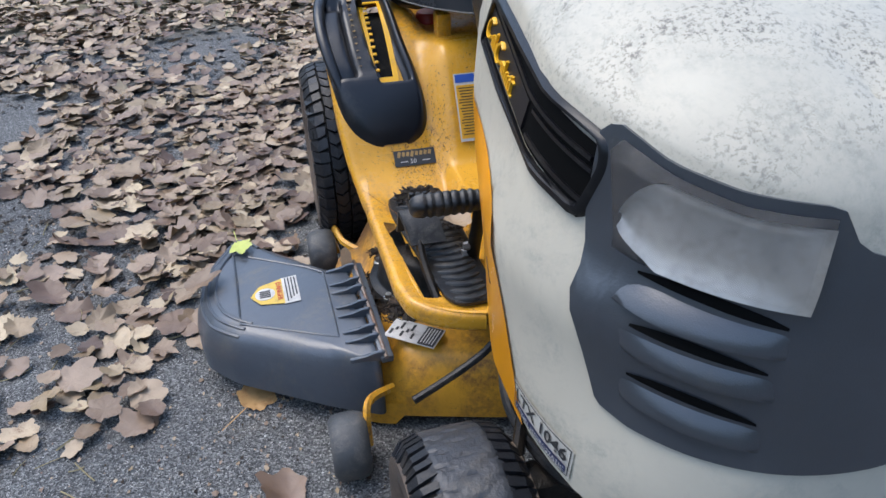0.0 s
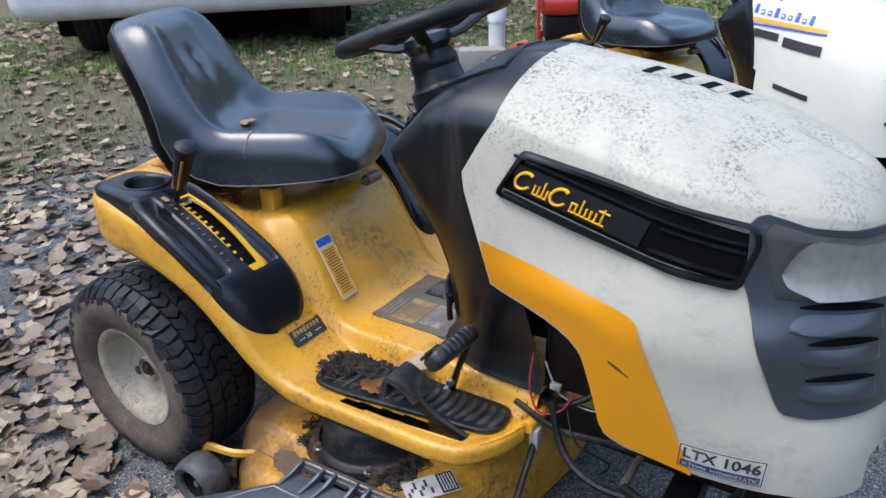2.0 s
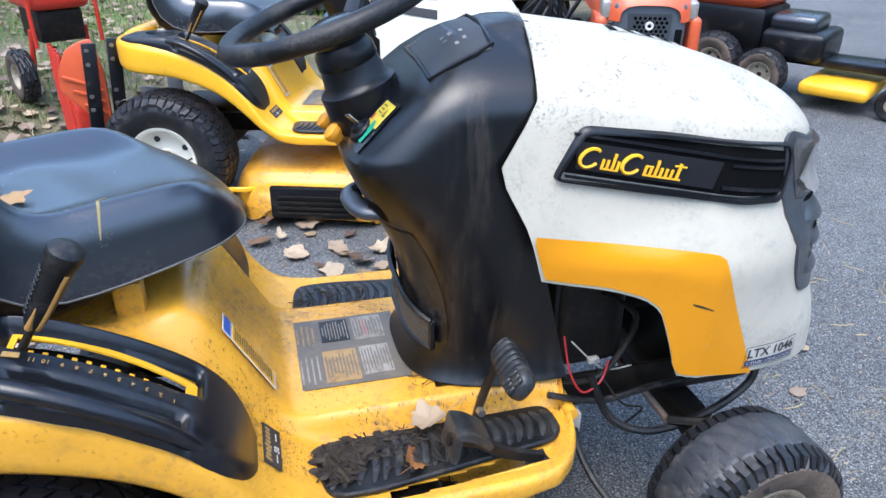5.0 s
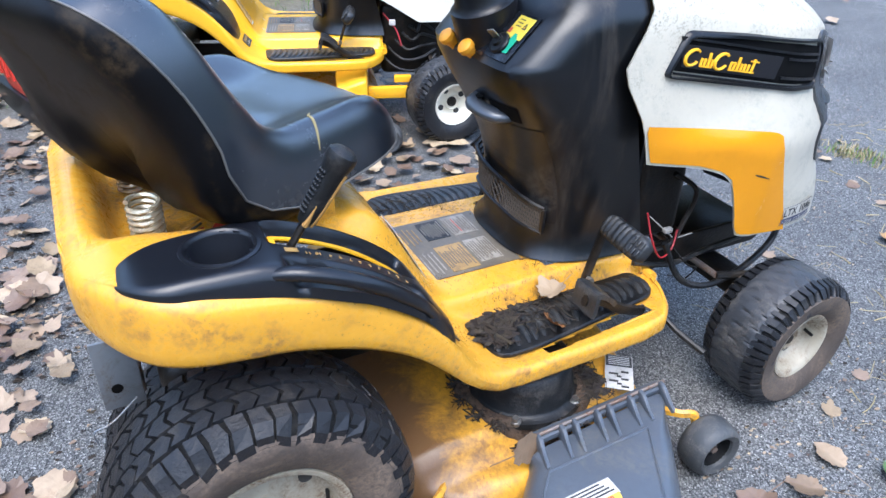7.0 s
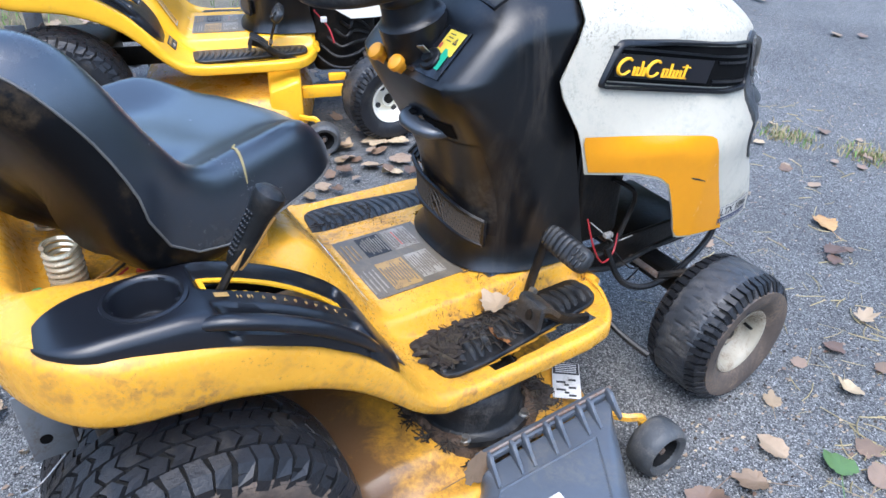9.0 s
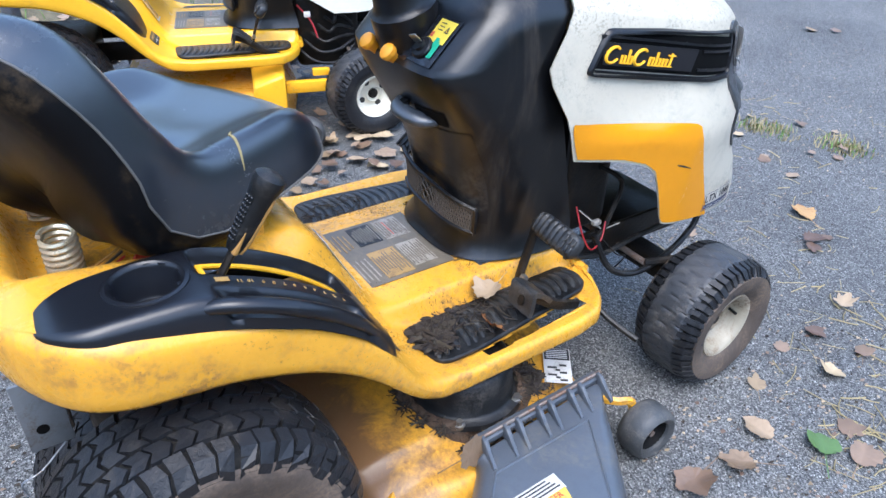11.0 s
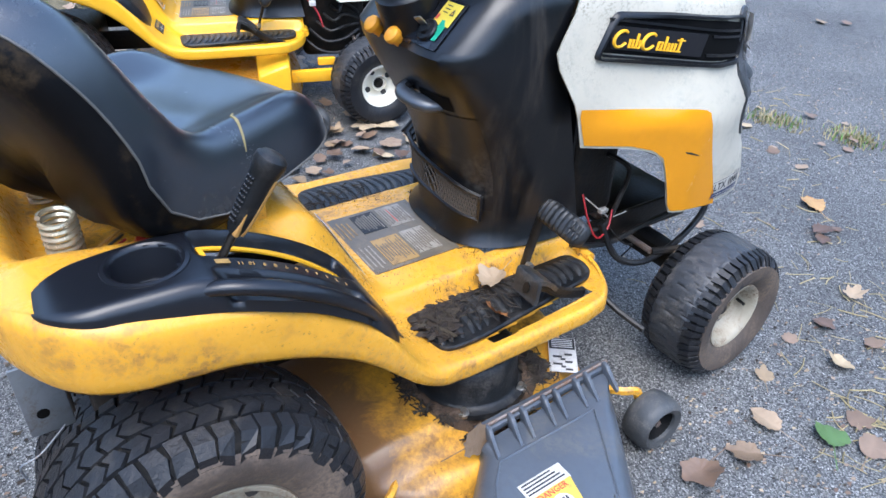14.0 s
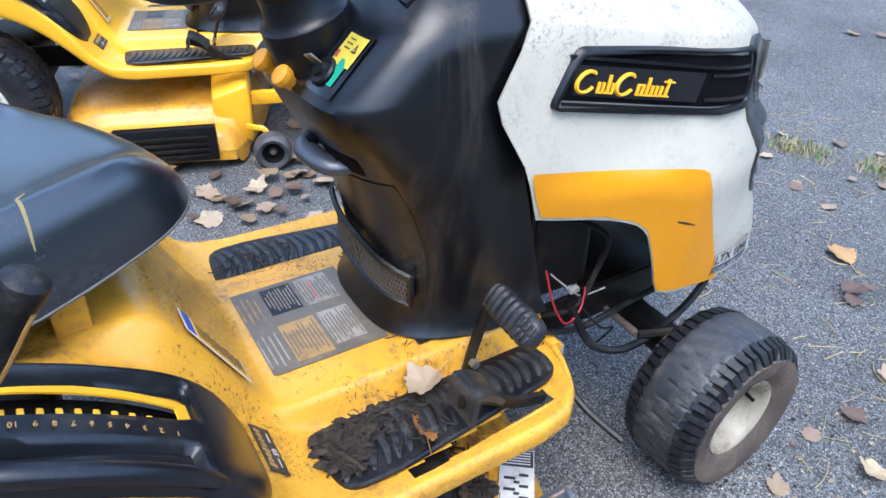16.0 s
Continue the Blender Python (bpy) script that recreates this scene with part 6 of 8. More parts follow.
def build_chassis(root, wires=True):
    for s in (-1, 1):
        part("frame_rail", rbox((1.28, 0.012, 0.075), 0.004, (0.72, s * 0.15, 0.315)), dark_metal, root, "dark steel frame rail")
    part("engine", rbox((0.15, 0.32, 0.26), 0.03, (1.005, 0.0, 0.50), 3), dark_metal, root, "dark greasy engine block")
    part("engine_shroud", lathe([(0, 0.13), (0.10, 0.12), (0.15, 0.09), (0.165, 0.0)], 28, Matrix.Translation((1.12, 0.02, 0.64))), black_plastic, root, "black engine fan shroud")
    part("muffler", rbox((0.12, 0.34, 0.09), 0.03, (1.40, 0, 0.475), 3), rusty, root, "rusty muffler box")
    part("front_axle", rbox((0.06, 0.66, 0.055), 0.01, (1.23, 0, 0.235)), dark_metal, root, "dark cast front axle")
    part("front_support", rbox((0.22, 0.26, 0.05), 0.01, (1.30, 0, 0.280)), dark_metal, root)
    part("transaxle", rbox((0.26, 0.30, 0.20), 0.04, (0.02, 0, 0.27), 3), dark_metal, root, "dark transaxle housing")
    part("rear_axle", tube([(0, -0.40, 0.25), (0, 0.40, 0.25)], 0.020, 12), dark_metal, root)
    part("hitch_plate", rbox((0.008, 0.20, 0.10), 0.003, (-0.14, 0, 0.34)), rusty, root, "grey steel hitch plate")
    for s in (-1, 1):
        rb_ = part("rear_bracket", rbox((0.070, 0.006, 0.150), 0.002, (-0.175, s * 0.130, 0.372)), zinc, root, "bluish zinc-plated steel bracket")
        # near-black disc painted as the shaded inside of the hole
        part("bracket_hole", lathe([(0, 0.0042), (0.010, 0.0042), (0.011, 0.0)], 16, Matrix.Translation((-0.182, s * 0.130, 0.342)) @ AXLE_R), shade_black, rb_)
        part("bent_wire", tube(smooth_line([(-0.216, s * 0.33, 0.405), (-0.218, s * 0.33, 0.432), (-0.19, s * 0.33, 0.442), (-0.150, s * 0.30, 0.452)], 4), 0.0015, 6), zinc, root)
        part("spindle", tube([(1.23, s * 0.29, 0.30), (1.23, s * 0.295, 0.16)], 0.014, 10), dark_metal, root)
        part("steering_arm", tube([(1.23, s * 0.29, 0.29), (1.14, s * 0.25, 0.285)], 0.010, 8), dark_metal, root)
    part("tie_rod", tube([(1.14, -0.25, 0.285), (1.14, 0.25, 0.285)], 0.008, 8), rusty, root)
    part("bumper_bar", tube([(1.44, -0.12, 0.345), (1.47, 0, 0.345), (1.44, 0.12, 0.345)], 0.012, 8), dark_metal, root)
    part("heat_shield", rbox((0.012, 0.30, 0.32), 0.004, (0.935, 0, 0.50)), black_plastic, root, "dark inner panel")
    if not wires:
        return
    cab = [([(0.93, -0.17, 0.36), (0.99, -0.215, 0.385), (1.06, -0.19, 0.43), (1.075, -0.19, 0.50), (1.01, -0.18, 0.55)], 0.006, dark_metal, "bent control rod"),
           ([(0.90, -0.215, 0.365), (1.00, -0.23, 0.345), (1.12, -0.225, 0.355), (1.25, -0.20, 0.34)], 0.0065, mat_rubber, "black rubber hose"),
           ([(0.98, -0.22, 0.40), (1.02, -0.245, 0.31), (1.10, -0.26, 0.275), (1.22, -0.25, 0.285), (1.32, -0.235, 0.33), (1.335, -0.23, 0.40)], 0.008, mat_rubber, "black rubber hose"),
           ([(0.952, -0.228, 0.30), (0.952, -0.262, 0.262), (0.962, -0.32, 0.232), (0.984, -0.396, 0.211)], 0.0075, mat_rubber, "hanging black hose"),
           ([(0.93, -0.20, 0.48), (0.935, -0.225, 0.42), (0.96, -0.235, 0.375), (1.00, -0.225, 0.385), (1.02, -0.21, 0.42)], 0.0022, red_wire, "red battery wire"),
           ([(0.95, -0.19, 0.46), (0.99, -0.215, 0.42), (1.03, -0.20, 0.39), (1.07, -0.21, 0.40)], 0.0018, concrete, "grey wire"),
           ([(1.0, -0.20, 0.40), (1.04, -0.24, 0.34), (1.10, -0.22, 0.30), (1.08, -0.2, 0.25)], 0.002, dark_metal, "thin black wire")]
    for pts, r, mt, lb in cab:
        part("cable", tube(smooth_line(pts, 6), r, 8), mt, root, lb)
    part("wire_plug", rbox((0.022, 0.014, 0.012), 0.003, (0.985, -0.215, 0.43)), concrete, root)
    part("connector", rbox((0.02, 0.022, 0.045), 0.003, (0.952, -0.228, 0.306)), concrete, root, "grey cable connector")


def build_pedals(root):
    # drive pedal: a ribbed rubber sleeve lying across, on an upright arm at its inner end
    def sleeve(i, j):
        t, a = i / 40, 2 * math.pi * j / 24
        u = -0.070 + 0.140 * t
        e = max(0.0, 1 - abs(2 * t - 1) ** 7) ** 0.5
        groove = 0.0022 * (math.sin(2 * math.pi * 9.5 * t) > 0.35) * (0.22 < t < 0.95)
        ca, sa = math.cos(a), math.sin(a)
        n = 0.62
        return (0.027 * e * math.copysign(abs(ca) ** n, ca) * (1 - groove / 0.027), u, 0.019 * e * math.copysign(abs(sa) ** n, sa) * (1 - groove / 0.019))
    bm = grid(sleeve, 40, 24, close_v=True)
    bmesh.ops.remove_doubles(bm, verts=bm.verts, dist=0.0004)
    ped = part("drive_pedal", bm, pedal_dark, root, "ribbed black rubber drive pedal", angle=35)
    ped.matrix_local = Matrix.Translation((0.799, -0.286, 0.494)) @ Matrix.Rotation(radians(-3), 4, "Z") @ Matrix.Rotation(radians(-52), 4, "Y")
    for k in range(3):
        for q in range(2):
            part("tread_block", rbox((0.016, 0.009, 0.006), 0.0015, (-0.009 + 0.018 * q, -0.062 + 0.012 * k, 0.0185), 1), pedal_dark, ped)
    part("pedal_arm", tube(smooth_line([(0.752, -0.226, 0.325), (0.765, -0.224, 0.38), (0.785, -0.222, 0.44), (0.800, -0.222, 0.494)], 4), 0.0135, 8, None, flat=0.42), dark_metal, root, "black steel pedal arm")
    for dx, dz in ((0.0, 0.0), (-0.010, -0.022)):
        part("pedal_bolt", lathe([(0, 0.012), (0.008, 0.012), (0.009, 0.0)], 6, Matrix.Translation((0.762 + dx, -0.234, 0.372 + dz)) @ AXLE_R), grey_metal, root)

    # reverse pedal: a ribbed pad bent over the front of its arm
    def rev(i, j):
        t = i / 14
        x = 0.752 - 0.088 * t + 0.010 * sstep(0.7, 1.0, t)
        z = 0.384 + 0.044 * math.sin(min(1.0, t * 1.25) * math.pi * 0.5) - 0.046 * sstep(0.72, 1.0, t)
        return (x, lerp(-0.362, -0.292, j / 5) + 0.016 * (1 - t), z + 0.0022 * (j % 2 == 0) * (0.1 < t < 0.8))
    part("reverse_pedal", thicken(grid(rev, 14, 5), 0.010), pedal_dark, root, "curved ribbed black reverse pedal")
    part("reverse_arm", tube(smooth_line([(0.678, -0.330, 0.404), (0.73, -0.328, 0.386), (0.78, -0.326, 0.350), (0.85, -0.318, 0.318)], 4), 0.0085, 8, None, flat=1.5), dark_metal, root)
    # left side brake pedal
    lp = part("brake_pedal", rbox((0.055, 0.10, 0.03), 0.01, (0, 0, 0), 3), mat_rubber, root, "ribbed black brake pedal")
    lp.matrix_local = Matrix.Translation((0.805, 0.285, 0.46)) @ Matrix.Rotation(radians(-40), 4, "Y")
    for k in range(5):
        part("rib", rbox((0.058, 0.006, 0.006), 0.001, (0, -0.04 + 0.02 * k, 0.016)), mat_rubber, lp)
    part("brake_arm", tube([(0.80, 0.26, 0.445), (0.76, 0.235, 0.34)], 0.010, 8, None, flat=0.6), dark_metal, root)


tractor = thing("lawn_tractor", None, "yellow and off-white lawn tractor, mud-stained, parked on asphalt", "lawn tractor")
build_hood(tractor)
build_dash(tractor)
build_seat(tractor, radians(28), (-0.027, -0.070, 0))
build_body(tractor)
build_deck(tractor)
build_chassis(tractor)
build_pedals(tractor)
RW = dict(R=0.247, W=0.205, rim_r=0.126)
FW = dict(R=0.168, W=0.178, rim_r=0.082, wear=lambda e: 0.25 + 0.9 * e * e)
STEER = radians(3)
build_wheel(tractor, "rear_wheel", (0, -0.392, 0.25), label="large muddy rear turf wheel", lugs=40, rows=7, **RW)
flip(build_wheel(tractor, "rear_wheel", (0, 0.392, 0.25), label="large muddy rear turf wheel", lugs=40, rows=7, **RW))
build_wheel(tractor, "front_wheel", (1.250, -0.370, 0.169), steer=STEER, label="steered front turf wheel with worn tread", lugs=34, rows=6, **FW)
flip(build_wheel(tractor, "front_wheel", (1.250, 0.370, 0.169), steer=STEER, label="steered front turf wheel with worn tread", lugs=34, rows=6, **FW))

# ---- ground: a flat drive with a low grassy bank beyond it ----
def ground_z(x, y):
    d = -0.5 * x + 0.86 * y
    return 0.22 * sstep(2.05, 3.2, d) * sstep(2.2, 0.8, x)


def ground_mesh():
    xs = [-400, -120, -40, -20, -12] + [-9 + 0.3 * k for k in range(45)] + [6, 9, 14, 25, 60, 150, 400]
    ys = [-400, -120, -40, -15, -6] + [-3 + 0.3 * k for k in range(42)] + [11, 14, 20, 40, 120, 400]

    def at(i, j):
        return (xs[i], ys[j], ground_z(xs[i], ys[j]))
    return grid(at, len(xs) - 1, len(ys) - 1)


ground = part("ground", ground_mesh(), asphalt, None)
tagged(ground, "worn grey asphalt drive running into leafy soil", "ground", kind="structure")


# ---- second tractor, parked behind, with an older rounded hood ----
def swap(root, pairs):
    for ob in root.children_recursive:
        if ob.type == "MESH" and ob.data.materials and ob.data.materials[0] in pairs:
            ob.data.materials[0] = pairs[ob.data.materials[0]]


def build_old_hood(root):
    xs = [0.80, 0.84, 0.92, 1.0, 1.1, 1.2, 1.3, 1.38, 1.44, 1.48, 1.505, 1.515]

    def sect(x):
        top = table(x, [(0.80, 1.0), (0.92, 0.987), (1.1, 0.950), (1.3, 0.882), (1.44, 0.80), (1.5, 0.73), (1.515, 0.67)])
        w = table(x, [(0.80, 0.215), (1.1, 0.23), (1.3, 0.222), (1.40, 0.195), (1.47, 0.14), (1.505, 0.08), (1.515, 0.03)])
        low = table(x, [(0.80, 0.70), (0.95, 0.60), (1.1, 0.52), (1.2, 0.46), (1.515, 0.46)])
        return top, w, low

    def at(i, j):
        x = xs[i]
        top, w, low = sect(x)
        a = math.pi * j / 28
        c, s = math.cos(a), math.sin(a)
        n = 0.55
        y = math.copysign(w * abs(c) ** n, c)
        z = low + (top - low) * (abs(s) ** 0.6)
        lean = 0.10 * (1 - abs(s)) if x < 0.85 else 0
        return (x + lean, -y, z)
    bm = grid(at, len(xs) - 1, 28)
    hood = part("hood", thicken(bm, 0.004), cream, root, "cream plastic rounded hood", angle=60)

    def side_y(x, z):
        top, w, low = sect(x)
        s = min(0.999, max(0.0, (z - low) / (top - low))) ** (1 / 0.6)
        return w * (1 - s * s) ** (0.55 / 2)

    def band(x0, x1, z0, z1, h, mat_, name, out=0.003):
        def f(i, j):
            x = lerp(x0, x1, i / 16)
            z = lerp(z0, z1, i / 16) + h * j / 3
            return (x, -side_y(x, z) - out, z)
        return part(name, grid(f, 16, 3), mat_, hood)
    band(0.86, 1.15, 0.862, 0.838, 0.014, label_orange, "side_stripe")
    band(0.86, 1.15, 0.850, 0.832, 0.006, label_blue, "side_stripe")
    for k in range(9):
        x = 0.866 + 0.0265 * k
        tall = k in (0, 3, 6, 8)
        band(x, x + 0.015, 0.889 - 0.0032 * k, 0.887 - 0.0032 * k, 0.030 if tall else 0.016, label_blue, "emblem_stroke")
        if not tall:
            band(x + 0.003, x + 0.011, 0.8935 - 0.0032 * k, 0.8925 - 0.0032 * k, 0.007, cream, "emblem_stroke", 0.0036)
    band(0.885, 0.985, 0.812, 0.800, 0.026, label_black, "side_vent")
    band(1.005, 1.150, 0.786, 0.766, 0.032, label_black, "side_vent")
    for k in range(3):
        band(1.40, 1.48, 0.66 - 0.045 * k, 0.655 - 0.045 * k, 0.012, label_black, "front_louvre")

    def lamp(i, j):
        x = lerp(1.37, 1.485, i / 8)
        z = lerp(0.71, table(x, [(1.37, 0.80), (1.485, 0.75)]), j / 5)
        return (x, -side_y(x, z) - 0.005, z)
    part("headlight", grid(lamp, 8, 5), pale_lamp, hood, "pale clear headlight")
    band(1.0, 1.14, 0.64, 0.615, 0.018, label_black, "model_bar")
    def edge(j):
        return [Vector(at(0, k)) + Vector((-0.008, 0, 0.0)) for k in range(29)]
    part("hood_edge", tube(edge(0), 0.014, 6), black_plastic, hood)
    return hood


back_pose = Matrix.Translation((0.215, 2.07, 0)) @ Matrix.Rotation(radians(-18.5), 4, "Z")
back_tractor = thing("lawn_tractor", back_pose, "clean yellow lawn tractor with a cream rounded hood", "lawn tractor")
build_old_hood(back_tractor).matrix_local = Matrix.Translation((-0.052, 0, 0)) @ Matrix.Diagonal((0.945, 1.14, 0.985, 1))
build_dash(back_tractor)
build_seat(back_tractor)
build_body(back_tractor)
build_deck(back_tractor, chute=False)
build_chassis(back_tractor, wires=False)
build_pedals(back_tractor)
build_wheel(back_tractor, "rear_wheel", (0, -0.392, 0.25), label="rear turf wheel with a cream rim", lugs=40, rows=7, **RW)
flip(build_wheel(back_tractor, "rear_wheel", (0, 0.392, 0.25), label="rear turf wheel with a cream rim", lugs=40, rows=7, **RW))
build_wheel(back_tractor, "front_wheel", (1.195, -0.375, 0.169), steer=radians(14), label="front turf wheel with a cream rim", lugs=34, rows=6, **FW)
flip(build_wheel(back_tractor, "front_wheel", (1.195, 0.375, 0.169), steer=radians(14), label="front turf wheel with a cream rim", lugs=34, rows=6, **FW))
# open discharge mouth on the deck's side
mouth = part("discharge_mouth", rbox((0.33, 0.03, 0.125), 0.006, (0.58, -0.505, 0.110)), black_plastic, back_tractor, "dark open discharge mouth")
for k in range(4):
    part("mouth_bar", rbox((0.27, 0.008, 0.012), 0.002, (0.58, -0.524, 0.07 + 0.022 * k)), dark_metal, mouth)
cowl = bmesh.new()
for p in ((0.735, -0.40, 0.222), (0.858, -0.40, 0.262), (0.868, -0.24, 0.290), (0.735, -0.24, 0.285), (0.735, -0.40, 0.05), (0.862, -0.40, 0.05), (0.868, -0.24, 0.05), (0.735, -0.24, 0.05)):
    cowl.verts.new(p)
bmesh.ops.convex_hull(cowl, input=cowl.verts[:])
bmesh.ops.bevel(cowl, geom=cowl.edges[:], offset=0.010, segments=2, affect="EDGES", profile=0.5)
part("deck_cowl", cowl, yellow_clean, back_tractor, "clean yellow sloping deck cowl", angle=50)
part("front_link", rbox((0.17, 0.030, 0.048), 0.006, (0.950, -0.33, 0.190)), yellow_clean, back_tractor)
part("front_link", rbox((0.07, 0.024, 0.030), 0.005, (1.01, -0.30, 0.236)), yellow_clean, back_tractor)
part("lower_engine", rbox((0.26, 0.30, 0.30), 0.03, (1.06, -0.02, 0.36), 3), dark_metal, back_tractor, "dark greasy lower engine")
for k in range(5):
    part("engine_pipe", tube(smooth_line([(0.93 + 0.03 * k, -0.18, 0.30 + 0.03 * k), (1.0 + 0.02 * k, -0.22, 0.25 + 0.04 * k), (1.10, -0.20, 0.24 + 0.05 * k), (1.17, -0.16, 0.30 + 0.02 * k)], 5), 0.007, 6), mat_rubber, back_tractor, "black hose")
part("footrest_wire", tube(smooth_line([(0.94, -0.21, 0.48), (0.99, -0.24, 0.42), (1.01, -0.26, 0.36)], 5), 0.004, 6), red_wire, back_tractor)
part("wire_plug", rbox((0.025, 0.02, 0.02), 0.003, (0.975, -0.24, 0.45)), label_white, back_tractor)
swap(back_tractor, {sidewall: rubber, yellow: yellow_clean, yellow_dirty_shaded: yellow, hood_white: cream, rim_white: cream})

# ---- red blower with black uprights, standing behind the second tractor ----
blower = thing("snow_blower", Matrix.Translation((-0.33, 2.24, 0)) @ Matrix.Rotation(radians(109), 4, "Z") @ Matrix.Diagonal((1, 1, 0.85, 1)), "red snow blower with black steel uprights", "snow blower")
outline = round_poly([(-0.08, 0.13), (0.26, 0.13), (0.30, 0.40), (0.22, 0.60), (0.02, 0.62), (-0.08, 0.46)], 0.10, 6)
shell = prism(outline, -0.035, 0.035, 0.02, 3)
bmesh.ops.transform(shell, matrix=Matrix.Rotation(radians(90), 4, "X"), verts=shell.verts)
bmesh.ops.translate(shell, vec=(-0.10, 0, 0), verts=shell.verts)
side_ = part("housing", shell, red_paint, blower, "rounded orange-red sheet housing")
for k in range(5):
    x = -0.10 + 0.07 * k
    part("pressed_rib", tube(smooth_line([(x - 0.03, 0.036, 0.20), (x, 0.038, 0.42), (x + 0.02, 0.036, 0.66)], 4), 0.010, 6), red_paint, side_)
sheet = prism(round_poly([(-0.24, 0.645), (-0.19, 0.670), (-0.145, 0.682), (-0.118, 0.55), (-0.122, 0.330), (-0.155, 0.332), (-0.20, 0.395), (-0.286, 0.487), (-0.280, 0.560)], 0.02, 3), -0.015, 0.015, 0.006)
to_blower = blower.matrix_world.inverted() @ Matrix.Translation((0, 1.83, 0)) @ Matrix.Rotation(radians(90), 4, "X")
bmesh.ops.transform(sheet, matrix=to_blower, verts=sheet.verts)
bmesh.ops.recalc_face_normals(sheet, faces=sheet.faces)
sh_ = part("side_sheet", sheet, orange_red, blower, "orange-red pressed side sheet")
for k in range(3):
    part("pressed_rib", tube([to_blower @ Vector(p) for p in smooth_line([(-0.268 + 0.030 * k, 0.545 - 0.055 * k, 0.016), (-0.20 + 0.02 * k, 0.520 - 0.05 * k, 0.018), (-0.135, 0.485 - 0.045 * k, 0.016)], 4)], 0.008, 6), orange_red, sh_)
part("skid_shoe", rbox((0.6, 0.10, 0.14), 0.02, (0, 0, 0.071)), black_plastic, blower)
for k, (x, y) in enumerate(((-0.49, -0.0), (-0.43, -0.10))):
    up = part("upright", rbox((0.014, 0.05, 0.70), 0.003, (x, y, 0.44), rot=Matrix.Rotation(radians(4), 4, "X")), black_plastic, blower, "black steel upright with bolts")
    for z in (0.20, 0.26, 0.50, 0.56, 0.70, 0.76):
        part("bolt", lathe([(0, 0.010), (0.008, 0.009), (0.009, 0)], 8, Matrix.Translation((x - 0.007, y - 0.07 * (z - 0.58), z)) @ Matrix.Rotation(radians(-90), 4, "Y")), grey_metal, up)
part("cross_plate", rbox((0.10, 0.16, 0.12), 0.006, (-0.43, -0.05, 0.30)), black_plastic, blower)

tiller = thing("red_tiller", Matrix.Translation((-0.53, 3.03, ground_z(-0.53, 3.03))) @ Matrix.Rotation(radians(-60), 4, "Z") @ Matrix.Scale(0.66, 4), "faded red tiller with a tubular guard and lugged wheel", "tiller")
part("cowl", rbox((0.55, 0.44, 0.17), 0.06, (0, 0, 0.78), 4), red_paint, tiller, "faded red moulded cowl")
part("under_box", rbox((0.40, 0.34, 0.25), 0.03, (0, 0, 0.58), 2), dark_metal, tiller)
for s in (-1, 1):
    part("guard_tube", tube(smooth_line([(0.30, s * 0.24, 0.45), (0.27, s * 0.24, 0.90), (0.12, s * 0.24, 1.0), (-0.26, s * 0.24, 0.98), (-0.32, s * 0.24, 1.3)], 5), 0.016, 8), red_paint, tiller)
    part("leg", tube([(0.1, s * 0.2, 0.55), (0.02, s * 0.22, 0.2)], 0.02, 8), red_paint, tiller)
    w = build_wheel(tiller, "wheel", (0.0, s * 0.30, 0.205), R=0.20, W=0.13, rim_r=0.09, lugs=18, rows=4, label="lugged tiller wheel with a pale rim")
    if s > 0:
        flip(w)
part("guard_bar", tube([(0.27, -0.24, 0.90), (0.27, 0.24, 0.90)], 0.016, 8), red_paint, tiller)

# ---- orange-red tractor with a honeycomb grille ----
orange_tractor = thing("orange_tractor", Matrix.Translation((2.395, 2.275, 0)) @ Matrix.Rotation(radians(-110), 4, "Z") @ Matrix.Scale(0.97, 4), "orange-red lawn tractor with a black honeycomb grille", "lawn tractor")


def oh(i, j):
    x = (-0.75, -0.4, -0.1, 0.05, 0.14, 0.19, 0.21)[i]
    top = (0.80, 0.80, 0.795, 0.785, 0.765, 0.735, 0.70)[i]
    w = (0.27, 0.27, 0.26, 0.245, 0.22, 0.18, 0.15)[i]
    a = math.pi * j / 20
    return (x, -math.copysign(w * abs(math.cos(a)) ** 0.6, math.cos(a)), 0.62 + (top - 0.62) * math.sin(a) ** 0.6)


part("hood", thicken(grid(oh, 6, 20), 0.004), orange_red, orange_tractor, "sun-faded orange-red hood", angle=60)
for k in range(6):
    part("hood_slot", rbox((0.012, 0.16, 0.004), 0.001, (-0.05 - 0.04 * k, 0, 0.793 + 0.0008 * k)), black_plastic, orange_tractor)
gp = part("grille_panel", rbox((0.06, 0.36, 0.30), 0.02, (0.165, 0, 0.56), 3), chute_plastic, orange_tractor, "grey-black moulded grille panel")
part("grille_field", prism(round_poly([(-0.098, 0.455), (0.098, 0.455), (0.112, 0.66), (-0.112, 0.66)], 0.015, 3), 0, 0.004, m=Matrix.Translation((0.1935, 0, 0)) @ Matrix(((0, 0, 1, 0), (1, 0, 0, 0), (0, 1, 0, 0), (0, 0, 0, 1)))), grille_plastic, gp)
# cells and air slots are near-black pieces painting the shade of openings
rows_ = 9
for r in range(rows_):
    for c in range(7):
        y, z = (c - 3 + 0.5 * (r % 2)) * 0.024, 0.47 + r * 0.0208
        part("grille_cell", lathe([(0, 0.0012), (0.0095, 0.0012), (0.0095, 0.0)], 6, Matrix.Translation((0.198, y, z)) @ Matrix.Rotation(radians(90), 4, "Y")), shade_black, gp)
